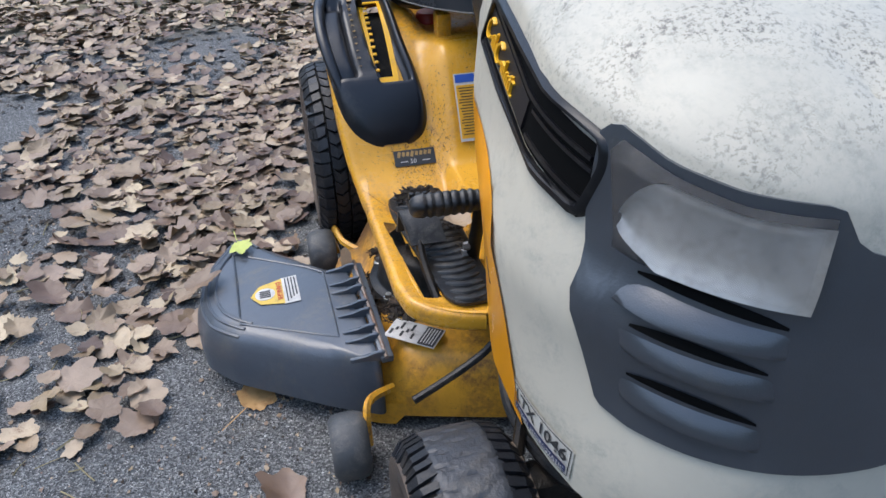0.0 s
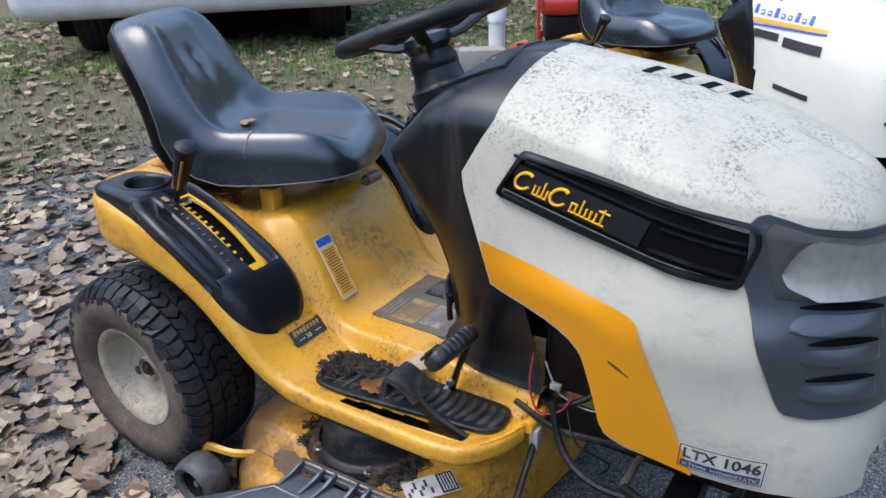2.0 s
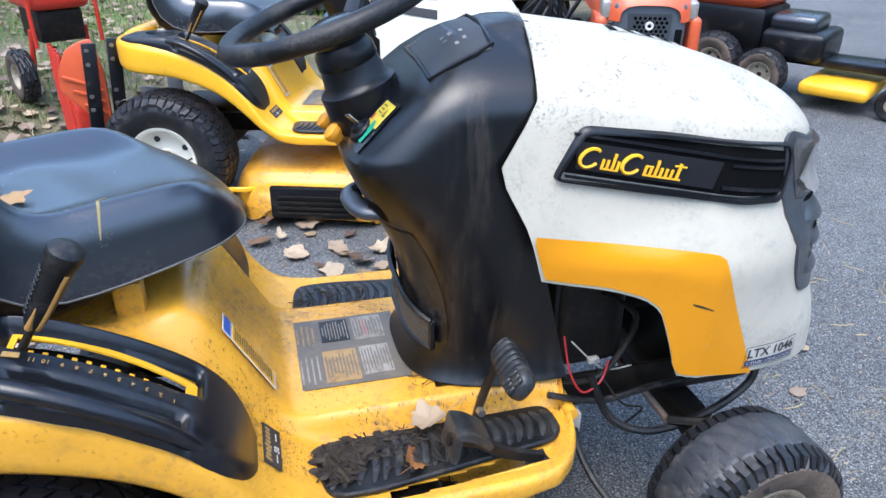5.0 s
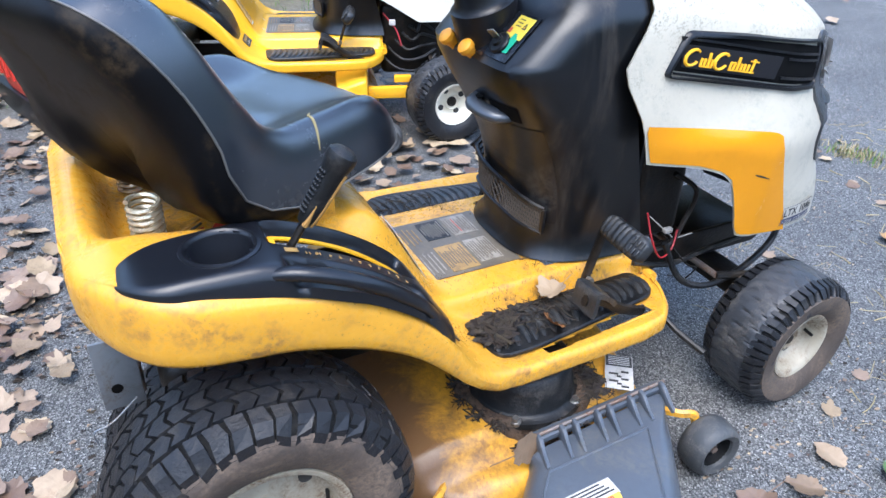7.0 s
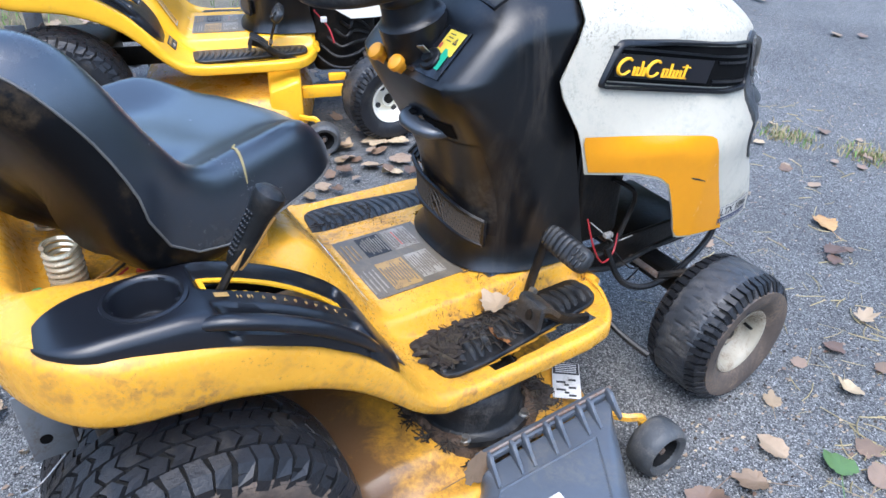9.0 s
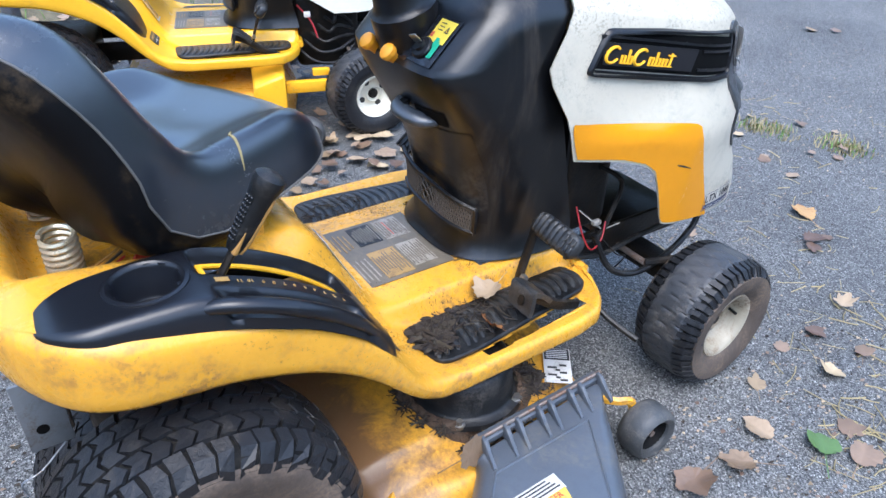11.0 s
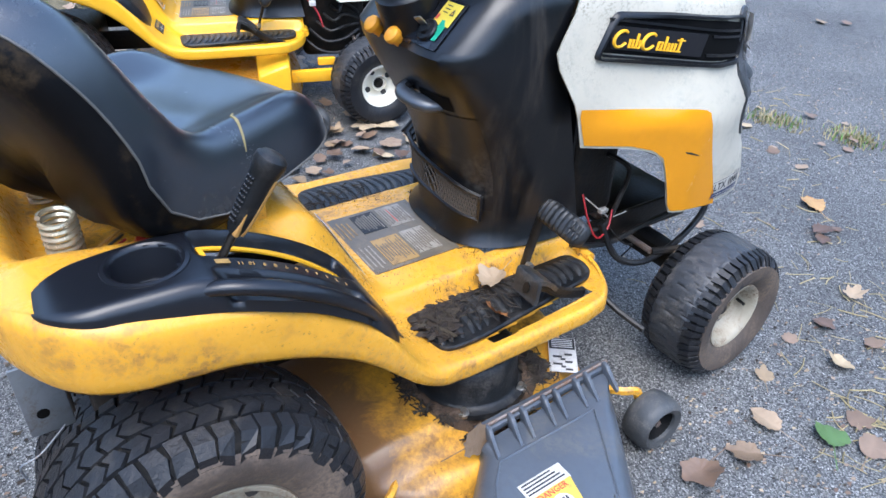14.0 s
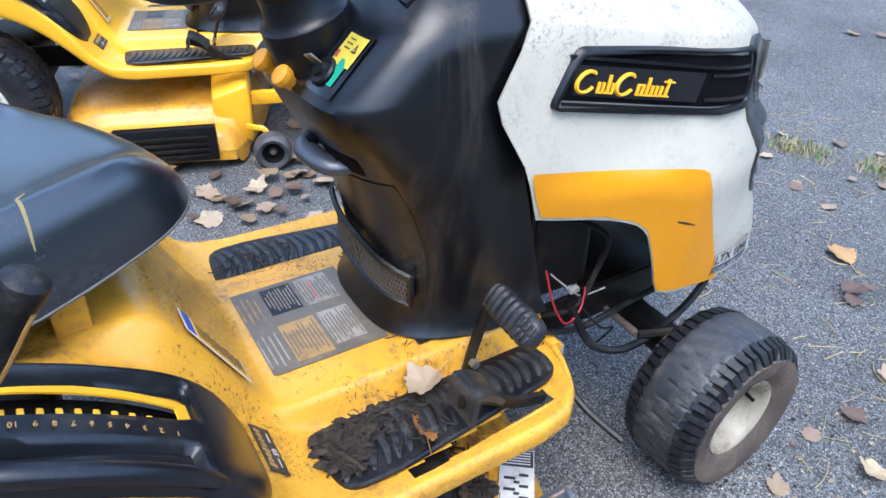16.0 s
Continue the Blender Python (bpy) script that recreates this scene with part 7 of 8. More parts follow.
part("round_badge", lathe([(0.010, 0.004), (0.018, 0.006), (0.022, 0.003), (0.022, 0.0)], 20, Matrix.Translation((0.200, 0, 0.60)) @ Matrix.Rotation(radians(90), 4, "Y")), label_white, gp, "small pale round badge")
for s in (-1, 1):
    part("air_slot", rbox((0.01, 0.035, 0.09), 0.004, (0.195, s * 0.148, 0.54)), shade_black, gp)
    part("headlight", rbox((0.14, 0.05, 0.10), 0.02, (0.10, s * 0.215, 0.67), 3), reflector, orange_tractor, "pale clear headlight")
    part("side_cheek", rbox((0.30, 0.06, 0.24), 0.025, (0.03, s * 0.235, 0.52), 3), orange_red, orange_tractor)
    build = build_wheel(orange_tractor, "front_wheel", (-0.12, -0.36 * -s, 0.18), R=0.18, W=0.15, rim_r=0.085, lugs=26, rows=5, label="front turf wheel")
    if s > 0:
        flip(build)
part("bumper", rbox((0.12, 0.46, 0.09), 0.03, (0.20, 0, 0.385), 3), chute_plastic, orange_tractor, "black plastic bumper")
sk = part("skid_plate", rbox((0.02, 0.34, 0.19), 0.006, (0.225, 0, 0.225), rot=Matrix.Rotation(radians(14), 4, "Y")), red_paint, orange_tractor, "red slotted lower plate")
for r in range(6):
    for c in range(6):
        part("plate_slot", rbox((0.004, 0.036, 0.010), 0.001, (0.236 - 0.0065 * (r - 2.5) * 1.0, -0.125 + 0.05 * c, 0.155 + 0.027 * r)), label_black, sk)

# ---- walk-behind mowers, cart and bucket ----
def push_mower(m, label, deck_mat):
    root = thing("push_mower", m, label, "mower", "walk-behind mowers")
    part("deck", lathe([(0, 0.19), (0.16, 0.19), (0.24, 0.17), (0.27, 0.12), (0.275, 0.07)], 28), deck_mat, root)
    part("engine", rbox((0.22, 0.20, 0.14), 0.04, (0, 0, 0.27), 3), black_plastic, root)
    part("recoil_cover", lathe([(0, 0.05), (0.06, 0.05), (0.09, 0.03), (0.10, 0)], 24, Matrix.Translation((0, 0, 0.34))), dark_metal, root)
    for x, y in ((0.26, -0.24), (0.26, 0.24), (-0.26, -0.24), (-0.26, 0.24)):
        w = part("wheel", lathe([(0, 0.018), (0.02, 0.02), (0.06, 0.012), (0.075, 0.024), (0.10, 0.022), (0.10, -0.022), (0, -0.02)], 24, Matrix.Translation((x, y, 0.10)) @ AXLE_R), mat_rubber, root)
        part("wheel_cap", lathe([(0, 0.025), (0.05, 0.023), (0.055, 0.018)], 20, Matrix.Translation((x, y, 0.10)) @ (AXLE_R if y < 0 else AXLE_R.inverted())), label_white, w)
    for s in (-1, 1):
        part("handle_bar", tube([(-0.22, s * 0.19, 0.16), (-0.52, s * 0.19, 0.55), (-0.98, s * 0.19, 1.10)], 0.014, 8), black_plastic, root)
    part("grip_bar", tube([(-0.98, -0.19, 1.10), (-1.0, -0.1, 1.12), (-1.0, 0.1, 1.12), (-0.98, 0.19, 1.10)], 0.016, 8), mat_rubber, root)
    part("control_cable", tube(smooth_line([(0.0, 0.1, 0.35), (-0.3, 0.15, 0.6), (-0.6, 0.12, 0.72), (-0.92, 0.17, 1.05)], 5), 0.005, 6), mat_rubber, root)
    return root


push_mower(Matrix.Translation((1.85, 3.20, 0)) @ Matrix.Rotation(radians(188), 4, "Z"), "red walk-behind mower with black handlebars", red_paint)
push_mower(Matrix.Translation((2.0, 3.75, 0)) @ Matrix.Rotation(radians(200), 4, "Z"), "red walk-behind mower with black handlebars", red_paint)
push_mower(Matrix.Translation((2.95, 3.75, 0)) @ Matrix.Rotation(radians(-24), 4, "Z"), "dark walk-behind mower with black handlebars", dark_metal)
push_mower(Matrix.Translation((1.9, 4.6, 0)) @ Matrix.Rotation(radians(185), 4, "Z"), "dark walk-behind mower with black handlebars", dark_metal)
for q, (mx, my, mr, mm) in enumerate(((1.15, 5.3, 175, dark_metal), (2.6, 5.2, 205, red_paint), (3.1, 5.9, 190, dark_metal), (1.7, 6.0, 165, dark_metal), (2.4, 6.4, 200, dark_metal), (3.4, 4.5, 215, red_paint))):
    push_mower(Matrix.Translation((mx, my, ground_z(mx, my))) @ Matrix.Rotation(radians(mr), 4, "Z"), "%s walk-behind mower with black handlebars" % ("red" if mm is red_paint else "dark"), mm)
post = thing("steel_mast", Matrix.Translation((2.18, 2.95, 0)), "black double steel mast with a foot plate", "mast")
for s in (-1, 1):
    part("mast_leg", tube([(s * 0.03, 0, 0.0), (s * 0.03 + 0.05, 0.05, 1.35)], 0.018, 8), black_plastic, post)
part("foot_plate", rbox((0.22, 0.14, 0.02), 0.004, (0, 0, 0.011)), black_plastic, post)
cart = thing("dump_cart", Matrix.Translation((2.85, 4.9, 0)) @ Matrix.Rotation(radians(-15), 4, "Z"), "grey dump cart with sloping sides", "cart")
part("tub", prism([(-0.75, -0.45), (0.75, -0.45), (0.85, 0.45), (-0.75, 0.45)], 0.35, 0.72, 0.03), concrete, cart)
for s in (-1, 1):
    part("wheel", lathe([(0, 0.03), (0.05, 0.03), (0.09, 0.05), (0.19, 0.05), (0.20, 0.03), (0.20, -0.03), (0, -0.03)], 24, Matrix.Translation((0, s * 0.48, 0.20)) @ AXLE_R), mat_rubber, cart)
part("axle", tube([(0, -0.5, 0.20), (0, 0.5, 0.20)], 0.02, 8), dark_metal, cart)
part("axle_stand", rbox((0.3, 0.3, 0.16), 0.01, (0, 0, 0.28)), dark_metal, cart)
boards = thing("board_stack", Matrix.Translation((3.75, 5.35, ground_z(3.75, 5.35))) @ Matrix.Rotation(radians(-8), 4, "Z"), "weathered white boards stacked on low trestles", "boards")
for k in range(7):
    part("board", rbox((1.9, 0.15, 0.03), 0.004, (0.03 * math.sin(4 * k), -0.36 + 0.17 * (k % 5), 0.44 + 0.032 * (k // 5)), rot=Matrix.Rotation(radians(2 * math.sin(7 * k)), 4, "Z")), post_white, boards)
for x in (-0.7, 0.7):
    part("trestle", rbox((0.09, 0.80, 0.425), 0.006, (x, 0, 0.2125)), grip_tan, boards)
bucket = thing("bucket", Matrix.Translation((2.55, 3.05, 0)), "red plastic bucket standing on the asphalt", "bucket")
part("bucket_wall", lathe([(0, 0.0), (0.115, 0.0), (0.15, 0.29), (0.158, 0.295), (0.158, 0.30), (0.148, 0.30), (0.112, 0.01), (0, 0.01)], 28), red_paint, bucket)
part("bail", tube([(0.155 * math.cos(a), 0.155 * math.sin(a) * 0.4, 0.29 + 0.13 * math.sin(a)) for a in [math.pi * k / 14 for k in range(15)]], 0.003, 6), grey_metal, bucket)

# ---- zero-turn mower at the far side of the drive ----
zt = thing("zero_turn_mower", Matrix.Translation((3.88, 2.55, 0)) @ Matrix.Rotation(radians(-55), 4, "Z") @ Matrix.Scale(0.62, 4), "black and yellow zero-turn mower with caster wheels", "mower")
part("front_frame", rbox((0.10, 0.95, 0.05), 0.01, (0.62, 0, 0.36)), black_plastic, zt)
fp_ = part("foot_panel", rbox((0.02, 0.80, 0.17), 0.005, (0.52, 0, 0.47), rot=Matrix.Rotation(radians(-18), 4, "Y")), black_plastic, zt, "black front panel with gold emblem shapes")
for k in range(7):
    part("emblem_stroke", rbox((0.006, 0.035, 0.035 if k % 3 else 0.06), 0.002, (0.534, -0.25 + 0.055 * k, 0.475), rot=Matrix.Rotation(radians(-18), 4, "Y")), logo_gold, fp_)
part("deck", rbox((0.62, 1.10, 0.13), 0.05, (0.15, 0, 0.20), 3), yellow_clean, zt, "yellow mower deck")
part("seat_base", rbox((0.6, 0.7, 0.28), 0.06, (-0.35, 0, 0.52), 3), black_plastic, zt)
part("frame_rail", rbox((1.2, 0.4, 0.08), 0.01, (0.1, 0, 0.38)), black_plastic, zt)
part("seat", rbox((0.45, 0.5, 0.16), 0.06, (-0.4, 0, 0.72), 3), vinyl, zt)
for s in (-1, 1):
    part("caster_fork", rbox((0.10, 0.13, 0.10), 0.015, (0.66, s * 0.44, 0.28)), black_plastic, zt)
    part("caster_wheel", lathe([(0, 0.03), (0.03, 0.03), (0.035, 0.02), (0.075, 0.02), (0.085, 0.05), (0.13, 0.055), (0.15, 0.03), (0.15, -0.03), (0.13, -0.055), (0, -0.05)], 32, Matrix.Translation((0.66, s * 0.44, 0.15)) @ (AXLE_R if s < 0 else AXLE_R.inverted())), mat_rubber, zt, "black caster tyre with pale hub")
    part("caster_hub", lathe([(0, 0.04), (0.02, 0.04), (0.03, 0.025), (0.074, 0.024)], 24, Matrix.Translation((0.66, s * 0.44, 0.15)) @ (AXLE_R if s < 0 else AXLE_R.inverted())), rim_white, zt)
    rw_ = build_wheel(zt, "rear_wheel", (-0.55, s * 0.45, 0.25), R=0.245, W=0.20, rim_r=0.12, lugs=30, rows=5, label="rear turf wheel")
    if s > 0:
        flip(rw_)
red_rider = thing("red_rider", Matrix.Translation((3.55, 3.25, 0)) @ Matrix.Rotation(radians(-60), 4, "Z"), "faded red riding mower with a hazy headlight", "mower")
part("hood", rbox((0.7, 0.5, 0.34), 0.10, (0, 0, 0.66), 4), orange_red, red_rider)
part("chassis", rbox((0.9, 0.4, 0.30), 0.04, (-0.1, 0, 0.36), 2), black_plastic, red_rider)
for s in (-1, 1):
    part("headlight", rbox((0.12, 0.14, 0.12), 0.04, (0.31, s * 0.15, 0.70), 3), reflector, red_rider)
    fw_ = build_wheel(red_rider, "front_wheel", (0.12, s * 0.33, 0.18), R=0.178, W=0.14, rim_r=0.08, lugs=24, rows=5, label="front turf wheel")
    if s > 0:
        flip(fw_)

# ---- camper trailer, clean-out post, block and fence ----
rv = thing("motorhome", Matrix.Translation((-2.65, 3.48, ground_z(-2.65, 3.48))) @ Matrix.Rotation(math.atan2(0.697, 0.717), 4, "Z"), "white motorhome parked on the grass, seen from its rear", "motorhome")
part("shell", rbox((2.78, 5.4, 2.3), 0.13, (-1.06, 2.42, 1.48), 5), rv_white, rv, "white fibreglass shell")
# underbody colour is near-black to carry the shade under the shell
part("underbody", rbox((2.30, 4.9, 0.20), 0.03, (-1.10, 2.60, 0.27)), shade_black, rv, "underbody coloured near-black for the shade beneath")
part("chassis", rbox((1.5, 4.6, 0.16), 0.02, (-1.06, 2.6, 0.24)), label_black, rv)
for x in (-0.15, -1.97):
    for y in (0.42, 3.9):
        w = part("tyre", lathe([(0, 0.12), (0.14, 0.12), (0.17, 0.15), (0.30, 0.155), (0.345, 0.14), (0.36, 0.10), (0.36, -0.10), (0.345, -0.14), (0.30, -0.155), (0, -0.12)], 40, Matrix.Translation((x, y, 0.36)) @ Matrix.Rotation(radians(90), 4, "Y")), mat_rubber, rv, "wide black tyre")
        for k in (-0.06, 0.0, 0.06):
            part("tread_groove", lathe([(0.3605, k - 0.006), (0.3612, k), (0.3605, k + 0.006)], 40, Matrix.Translation((x, y, 0.36)) @ Matrix.Rotation(radians(90), 4, "Y")), label_black, w)
    part("axle", tube([(-1.97, 0.42, 0.36), (-0.15, 0.42, 0.36)], 0.06, 10), dark_metal, rv) if x > -1 else None
part("lamp_ring", lathe([(0, 0.02), (0.045, 0.02), (0.06, 0.012), (0.064, 0)], 24, Matrix.Translation((-0.13, -0.28, 0.58)) @ AXLE_R), grey_metal, rv, "round grey lamp")
part("rear_plate", rbox((0.36, 0.02, 0.22), 0.006, (-1.35, -0.285, 0.66)), dark_metal, rv, "dark grey plate")
part("tail_pipe", tube([(-1.5, -0.1, 0.25), (-1.5, 1.2, 0.25)], 0.03, 10), rusty, rv)

pipe = thing("cleanout_post", Matrix.Translation((-1.02, 3.08, ground_z(-1.02, 3.08))), "white plastic clean-out pipe with a cap", "pipe")
part("pipe", lathe([(0, -0.02), (0.055, -0.02), (0.055, 0.36), (0, 0.36)], 28), post_white, pipe)
part("cap", lathe([(0.056, 0.33), (0.062, 0.33), (0.062, 0.42), (0.057, 0.432), (0, 0.434)], 28), post_white, pipe)
for a, b, s in ((-1.05, 2.93, 35),):
    blk = part("concrete_block", rbox((0.30, 0.15, 0.19), 0.010, (0, 0, 0.095)), concrete, None)
    blk.matrix_world = Matrix.Translation((a, b, ground_z(a, b))) @ Matrix.Rotation(radians(s), 4, "Z")
    tagged(blk, "grey weathered concrete block on the soil", "block")

def corr(i, j):
    return (lerp(-5.5, 1.2, i / 260), 7.4 + 0.02 * math.sin(i * 1.57), (0.1, 1.7)[j])


tagged(part("fence_back", thicken(grid(corr, 260, 1), 0.02), fence_grey, None), "grey corrugated panel fence", "fence", kind="structure")


# ---- fallen leaves ----
def leaf_points(rnd, size):
    """A lobed leaf with a fold along its rib and lightly curled edges: fan centre, inner ring, outline."""
    n = 30
    lobes = [(0.0, 1.0)]
    for sd in (-1, 1):
        lobes += [(sd * rnd.uniform(0.75, 1.0), rnd.uniform(0.74, 0.95)), (sd * rnd.uniform(1.6, 1.95), rnd.uniform(0.5, 0.72))]
    core = rnd.uniform(0.46, 0.66)
    wid = rnd.uniform(0.48, 0.74)
    fold, curl, ph = rnd.uniform(-0.12, 0.34), rnd.uniform(-0.12, 0.34), rnd.uniform(0, 6.28)
    skew = rnd.uniform(0.0, 0.25)
    roll = rnd.choice((0.0, 0.15, 0.3, 0.5))
    rim = []
    for k in range(n):
        a = 2 * math.pi * k / n
        aa = a if a <= math.pi else a - 2 * math.pi
        r = core
        for la, ln in lobes:
            r = max(r, core + (ln - core) * max(0.0, 1 - abs(aa - la) / wid) ** 0.85)
        rim.append(r * (1 + rnd.uniform(-0.15, 0.09)) * (1 + skew * math.cos(a - ph)))
    out = [Vector((0, 0, 0.0))]
    for ring in (0.52, 1.0):
        for k in range(n):
            a = 2 * math.pi * k / n
            r = rim[k] * ring * size * 0.52
            x, y = r * math.cos(a), r * math.sin(a)
            q = (r / size) ** 2 * size
            z = fold * abs(y) + 1.6 * curl * q * math.cos(a - ph) + 1.8 * roll * q * (math.sin(a - ph) > 0.3) + rnd.uniform(-0.016, 0.026) * size * ring
            out.append(Vector((x, y, z)))
    return out, n


def leaf_faces(n):
    f = [(0, 1 + k, 1 + (k + 1) % n) for k in range(n)]
    f += [(1 + k, 1 + n + k, 1 + n + (k + 1) % n, 1 + (k + 1) % n) for k in range(n)]
    return f


def leaf_mesh(seed, size, mat, stalk=True):
    rnd = random.Random(seed)
    v, n = leaf_points(rnd, size)
    low = min(p.z for p in v)
    v = [p - Vector((0, 0, low - 0.001)) for p in v]
    f = leaf_faces(n)
    me = bpy.data.meshes.new("leaf")
    if stalk:
        b = len(v)
        t = size * 0.012
        v += [Vector((-size * 0.10, -t, v[0].z)), Vector((-size * 0.10, t, v[0].z)), Vector((-size * 0.85, t, 0.004)), Vector((-size * 0.85, -t, 0.004))]
        f.append((b, b + 1, b + 2, b + 3))
    me.from_pydata([tuple(p) for p in v], [], f)
    me.materials.append(mat)
    for p in me.polygons:
        p.use_smooth = True
    return me


LEAVES = [leaf_mesh(k, (0.078, 0.082, 0.07, 0.09, 0.074, 0.062, 0.086, 0.07)[k], (leaf_brown, leaf_pale)[k % 3 == 1], k % 3 == 0) for k in range(8)]


def density(x, y):
    """Leaves lying per square metre."""
    if -0.30 < x < 1.35 and abs(y) < 0.30:
        return 1
    d = 3.0
    w = noise.noise((x * 1.3, y * 1.3, 4.0))
    w2 = noise.noise((x * 3.1, y * 3.1, 9.0))
    if y < -0.35:
        back = sstep(0.45, -0.10, x)
        bare = sstep(0.55, 0.2, math.hypot((x + 1.9) / 1.2, y + 0.85)) + sstep(0.35, 0.1, math.hypot(x + 0.25, y + 1.45)) + sstep(0.45, 0.2, math.hypot((x + 1.1) / 1.4, (y + 1.75)))
        d += 720 * sstep(-3.3, -2.2, y) * sstep(-6.5, -4.0, x) * sstep(-0.30, -0.62, y + 0.25 * w) * back * max(0.0, 1 - bare) * (0.75 + 0.6 * w)
        strip = sstep(0.17, 0.05, abs(y + 0.90 + 0.25 * (x - 0.2))) * sstep(0.75, 0.5, x)
        d += 420 * strip
        near = sstep(0.45, 0.2, math.hypot((x - 0.72) / 1.1, y + 1.25))
        d += 200 * near * (0.8 + w2)
        d += 20 * sstep(0.0, 0.4, w2) * sstep(1.0, 0.5, x)
    if x < -0.35 and y >= -0.75:
        d += (170 + 190 * sstep(1.0, -0.4, y)) * sstep(-0.75, -0.35, y) * (0.6 + w + 0.5 * w2)
    if -1.3 < x < -0.28 and y > -0.4:
        d += 120 * sstep(2.4, 1.2, y) * (0.7 + w2)
    if 0.2 < x < 1.5 and 0.75 < y < 1.5:
        d += 60 * (0.6 + w2)
    if x < -1.6:
        d += 60 * (0.8 + w)
    if 0.35 < y < 1.9 and -0.3 < x < 1.6:
        d += 14 * (0.5 + 1.5 * w2)
        d += 110 * sstep(0.38, 0.1, math.hypot(x - 0.98, y - 1.12)) + 40 * sstep(0.3, 0.1, math.hypot(x - 1.15, y - 1.0))
    if y >= 1.9 and x < 2:
        d += 60 * (0.6 + w)
    if x > 1.3:
        d = 1.6 + 4 * sstep(0.1, 0.5, w2)
        d += 26 * sstep(0.5, 0.15, math.hypot(x - 2.75, (y - 0.35) * 1.2))
        d += 5 * sstep(0.9, 0.3, math.hypot(x - 1.7, y + 0.35)) + 6 * sstep(1.0, 0.3, math.hypot(x - 2.1, y - 1.3))
    if 0.75 < x <= 1.5 and y < -0.5:
        d = 7
    return max(0.0, d)


def scatter_leaves():
    rnd = random.Random(11)
    spots = []
    step = 0.1
    x = -7.0
    while x < 5.0:
        y = -3.4
        while y < 7.0:
            near = math.hypot(x - 0.4, y + 0.4)
            if not (x > 2.5 and y < -2.2) and not (x < -4.2 and y < -1.8):
                thin = 1.0 if near < 3.2 else 0.55
                n = density(x + 0.05, y + 0.05) * step * step * thin
                k = int(n) + (rnd.random() < n - int(n))
                for _ in range(k):
                    spots.append((x + rnd.uniform(0, step), y + rnd.uniform(0, step)))
            y += step
        x += step
    wheels = [(0, -0.39, 0.17), (0, 0.39, 0.17), (1.23, -0.38, 0.13), (1.23, 0.38, 0.13)]
    wheels.append((1.29, -0.735, 0.12))
    spots = [(a, b) for a, b in spots if not any(math.hypot(a - p, (b - q) * 0.9) < r for p, q, r in wheels)]
    # those on the open drive behind the tractor and beside it are singled out
    near = [p for p in spots if -1.0 < p[0] < 1.7 and (-1.35 < p[1] < -0.45)]
    rest_near = [p for p in spots if 1.2 < p[0] < 3.2 and -0.9 < p[1] < 1.2]
    single = near[:210] + rest_near[:80]
    chosen = set(single)
    for i, (a, b) in enumerate(single):
        ob = new("fallen_leaf", rnd.choice(LEAVES))
        s = rnd.uniform(0.7, 1.15)
        ob.matrix_world = Matrix.LocRotScale((a, b, ground_z(a, b) + rnd.uniform(0.0, 0.012)), Euler((rnd.uniform(-0.08, 0.08), rnd.uniform(-0.08, 0.08), rnd.uniform(0, 6.28))), (s, s, s))
        tagged(ob, "dry curled brown leaf lying on the asphalt", "leaf", "fallen leaves")
    for mat, sel, tag in ((leaf_brown_litter, 0, "brown"), (leaf_pale_litter, 1, "pale tan")):
        verts, faces = [], []
        pool = [leaf_points(random.Random(100 + k), 0.068 + 0.0065 * (k % 9)) for k in range(40)]
        for i, (a, b) in enumerate(spots):
            if (a, b) in chosen or i % 2 != sel:
                continue
            v, n = rnd.choice(pool)
            m = Matrix.LocRotScale((a, b, rnd.uniform(0.001, 0.03)), Euler((rnd.gauss(0, 0.14), rnd.gauss(0, 0.14), rnd.uniform(0, 6.28))), [rnd.uniform(0.7, 1.15)] * 3)
            o = len(verts)
            pts = [m @ p for p in v]
            low = min(p.z for p in pts)
            lift = max(0.0, 0.002 - low)
            gz_ = ground_z(a, b)
            verts += [(p.x, p.y, p.z + lift + gz_) for p in pts]
            faces += [tuple(o + q for q in f) for f in leaf_faces(n)]
        me = bpy.data.meshes.new("leaf_litter")
        me.from_pydata(verts, [], faces)
        me.materials.append(mat)
        for p in me.polygons:
            p.use_smooth = True
        tagged(new("leaf_litter", me), "litter of dry %s leaves over the drive" % tag, "leaves", kind="stuff")


scatter_leaves()


def lone_leaf(name, mat, at, size, turn, tilt, label, seed, scale=(1, 1, 1)):
    ob = new(name, leaf_mesh(seed, size, mat))
    ob.matrix_world = Matrix.LocRotScale(at, Euler([radians(a) for a in (*tilt, turn)]), scale)
    return tagged(ob, label, "leaf")


lone_leaf("seat_leaf", leaf_tan, (0.046, -0.066, 0.780), 0.075, 20, (6, -4), "curled tan leaf lying on the black seat", 21)
lone_leaf("pedal_leaf", leaf_pale, (0.668, -0.240, 0.368), 0.085, 200, (14, 10), "crumpled tan leaf caught beside the pedal", 22)
lone_leaf("pedal_leaf", leaf_rust, (0.622, -0.322, 0.352), 0.11, 64, (8, 34), "crumpled rusty leaf hanging into the foot slot", 23, (1.3, 0.6, 1.3))
lone_leaf("green_leaf", leaf_green, (1.287, -0.736, 0.004), 0.115, 40, (4, 0), "fresh green leaf lying on the asphalt", 24)
lone_leaf("chute_leaf", leaf_lime, (0.335, -0.700, 0.185), 0.075, 10, (0, 5), "small yellow-green leaf on the chute", 25)
lone_leaf("chute_leaf", leaf_brown, (0.462, -0.797, 0.172), 0.105, 100, (-6, 0), "dry brown leaf on the chute's edge", 26)
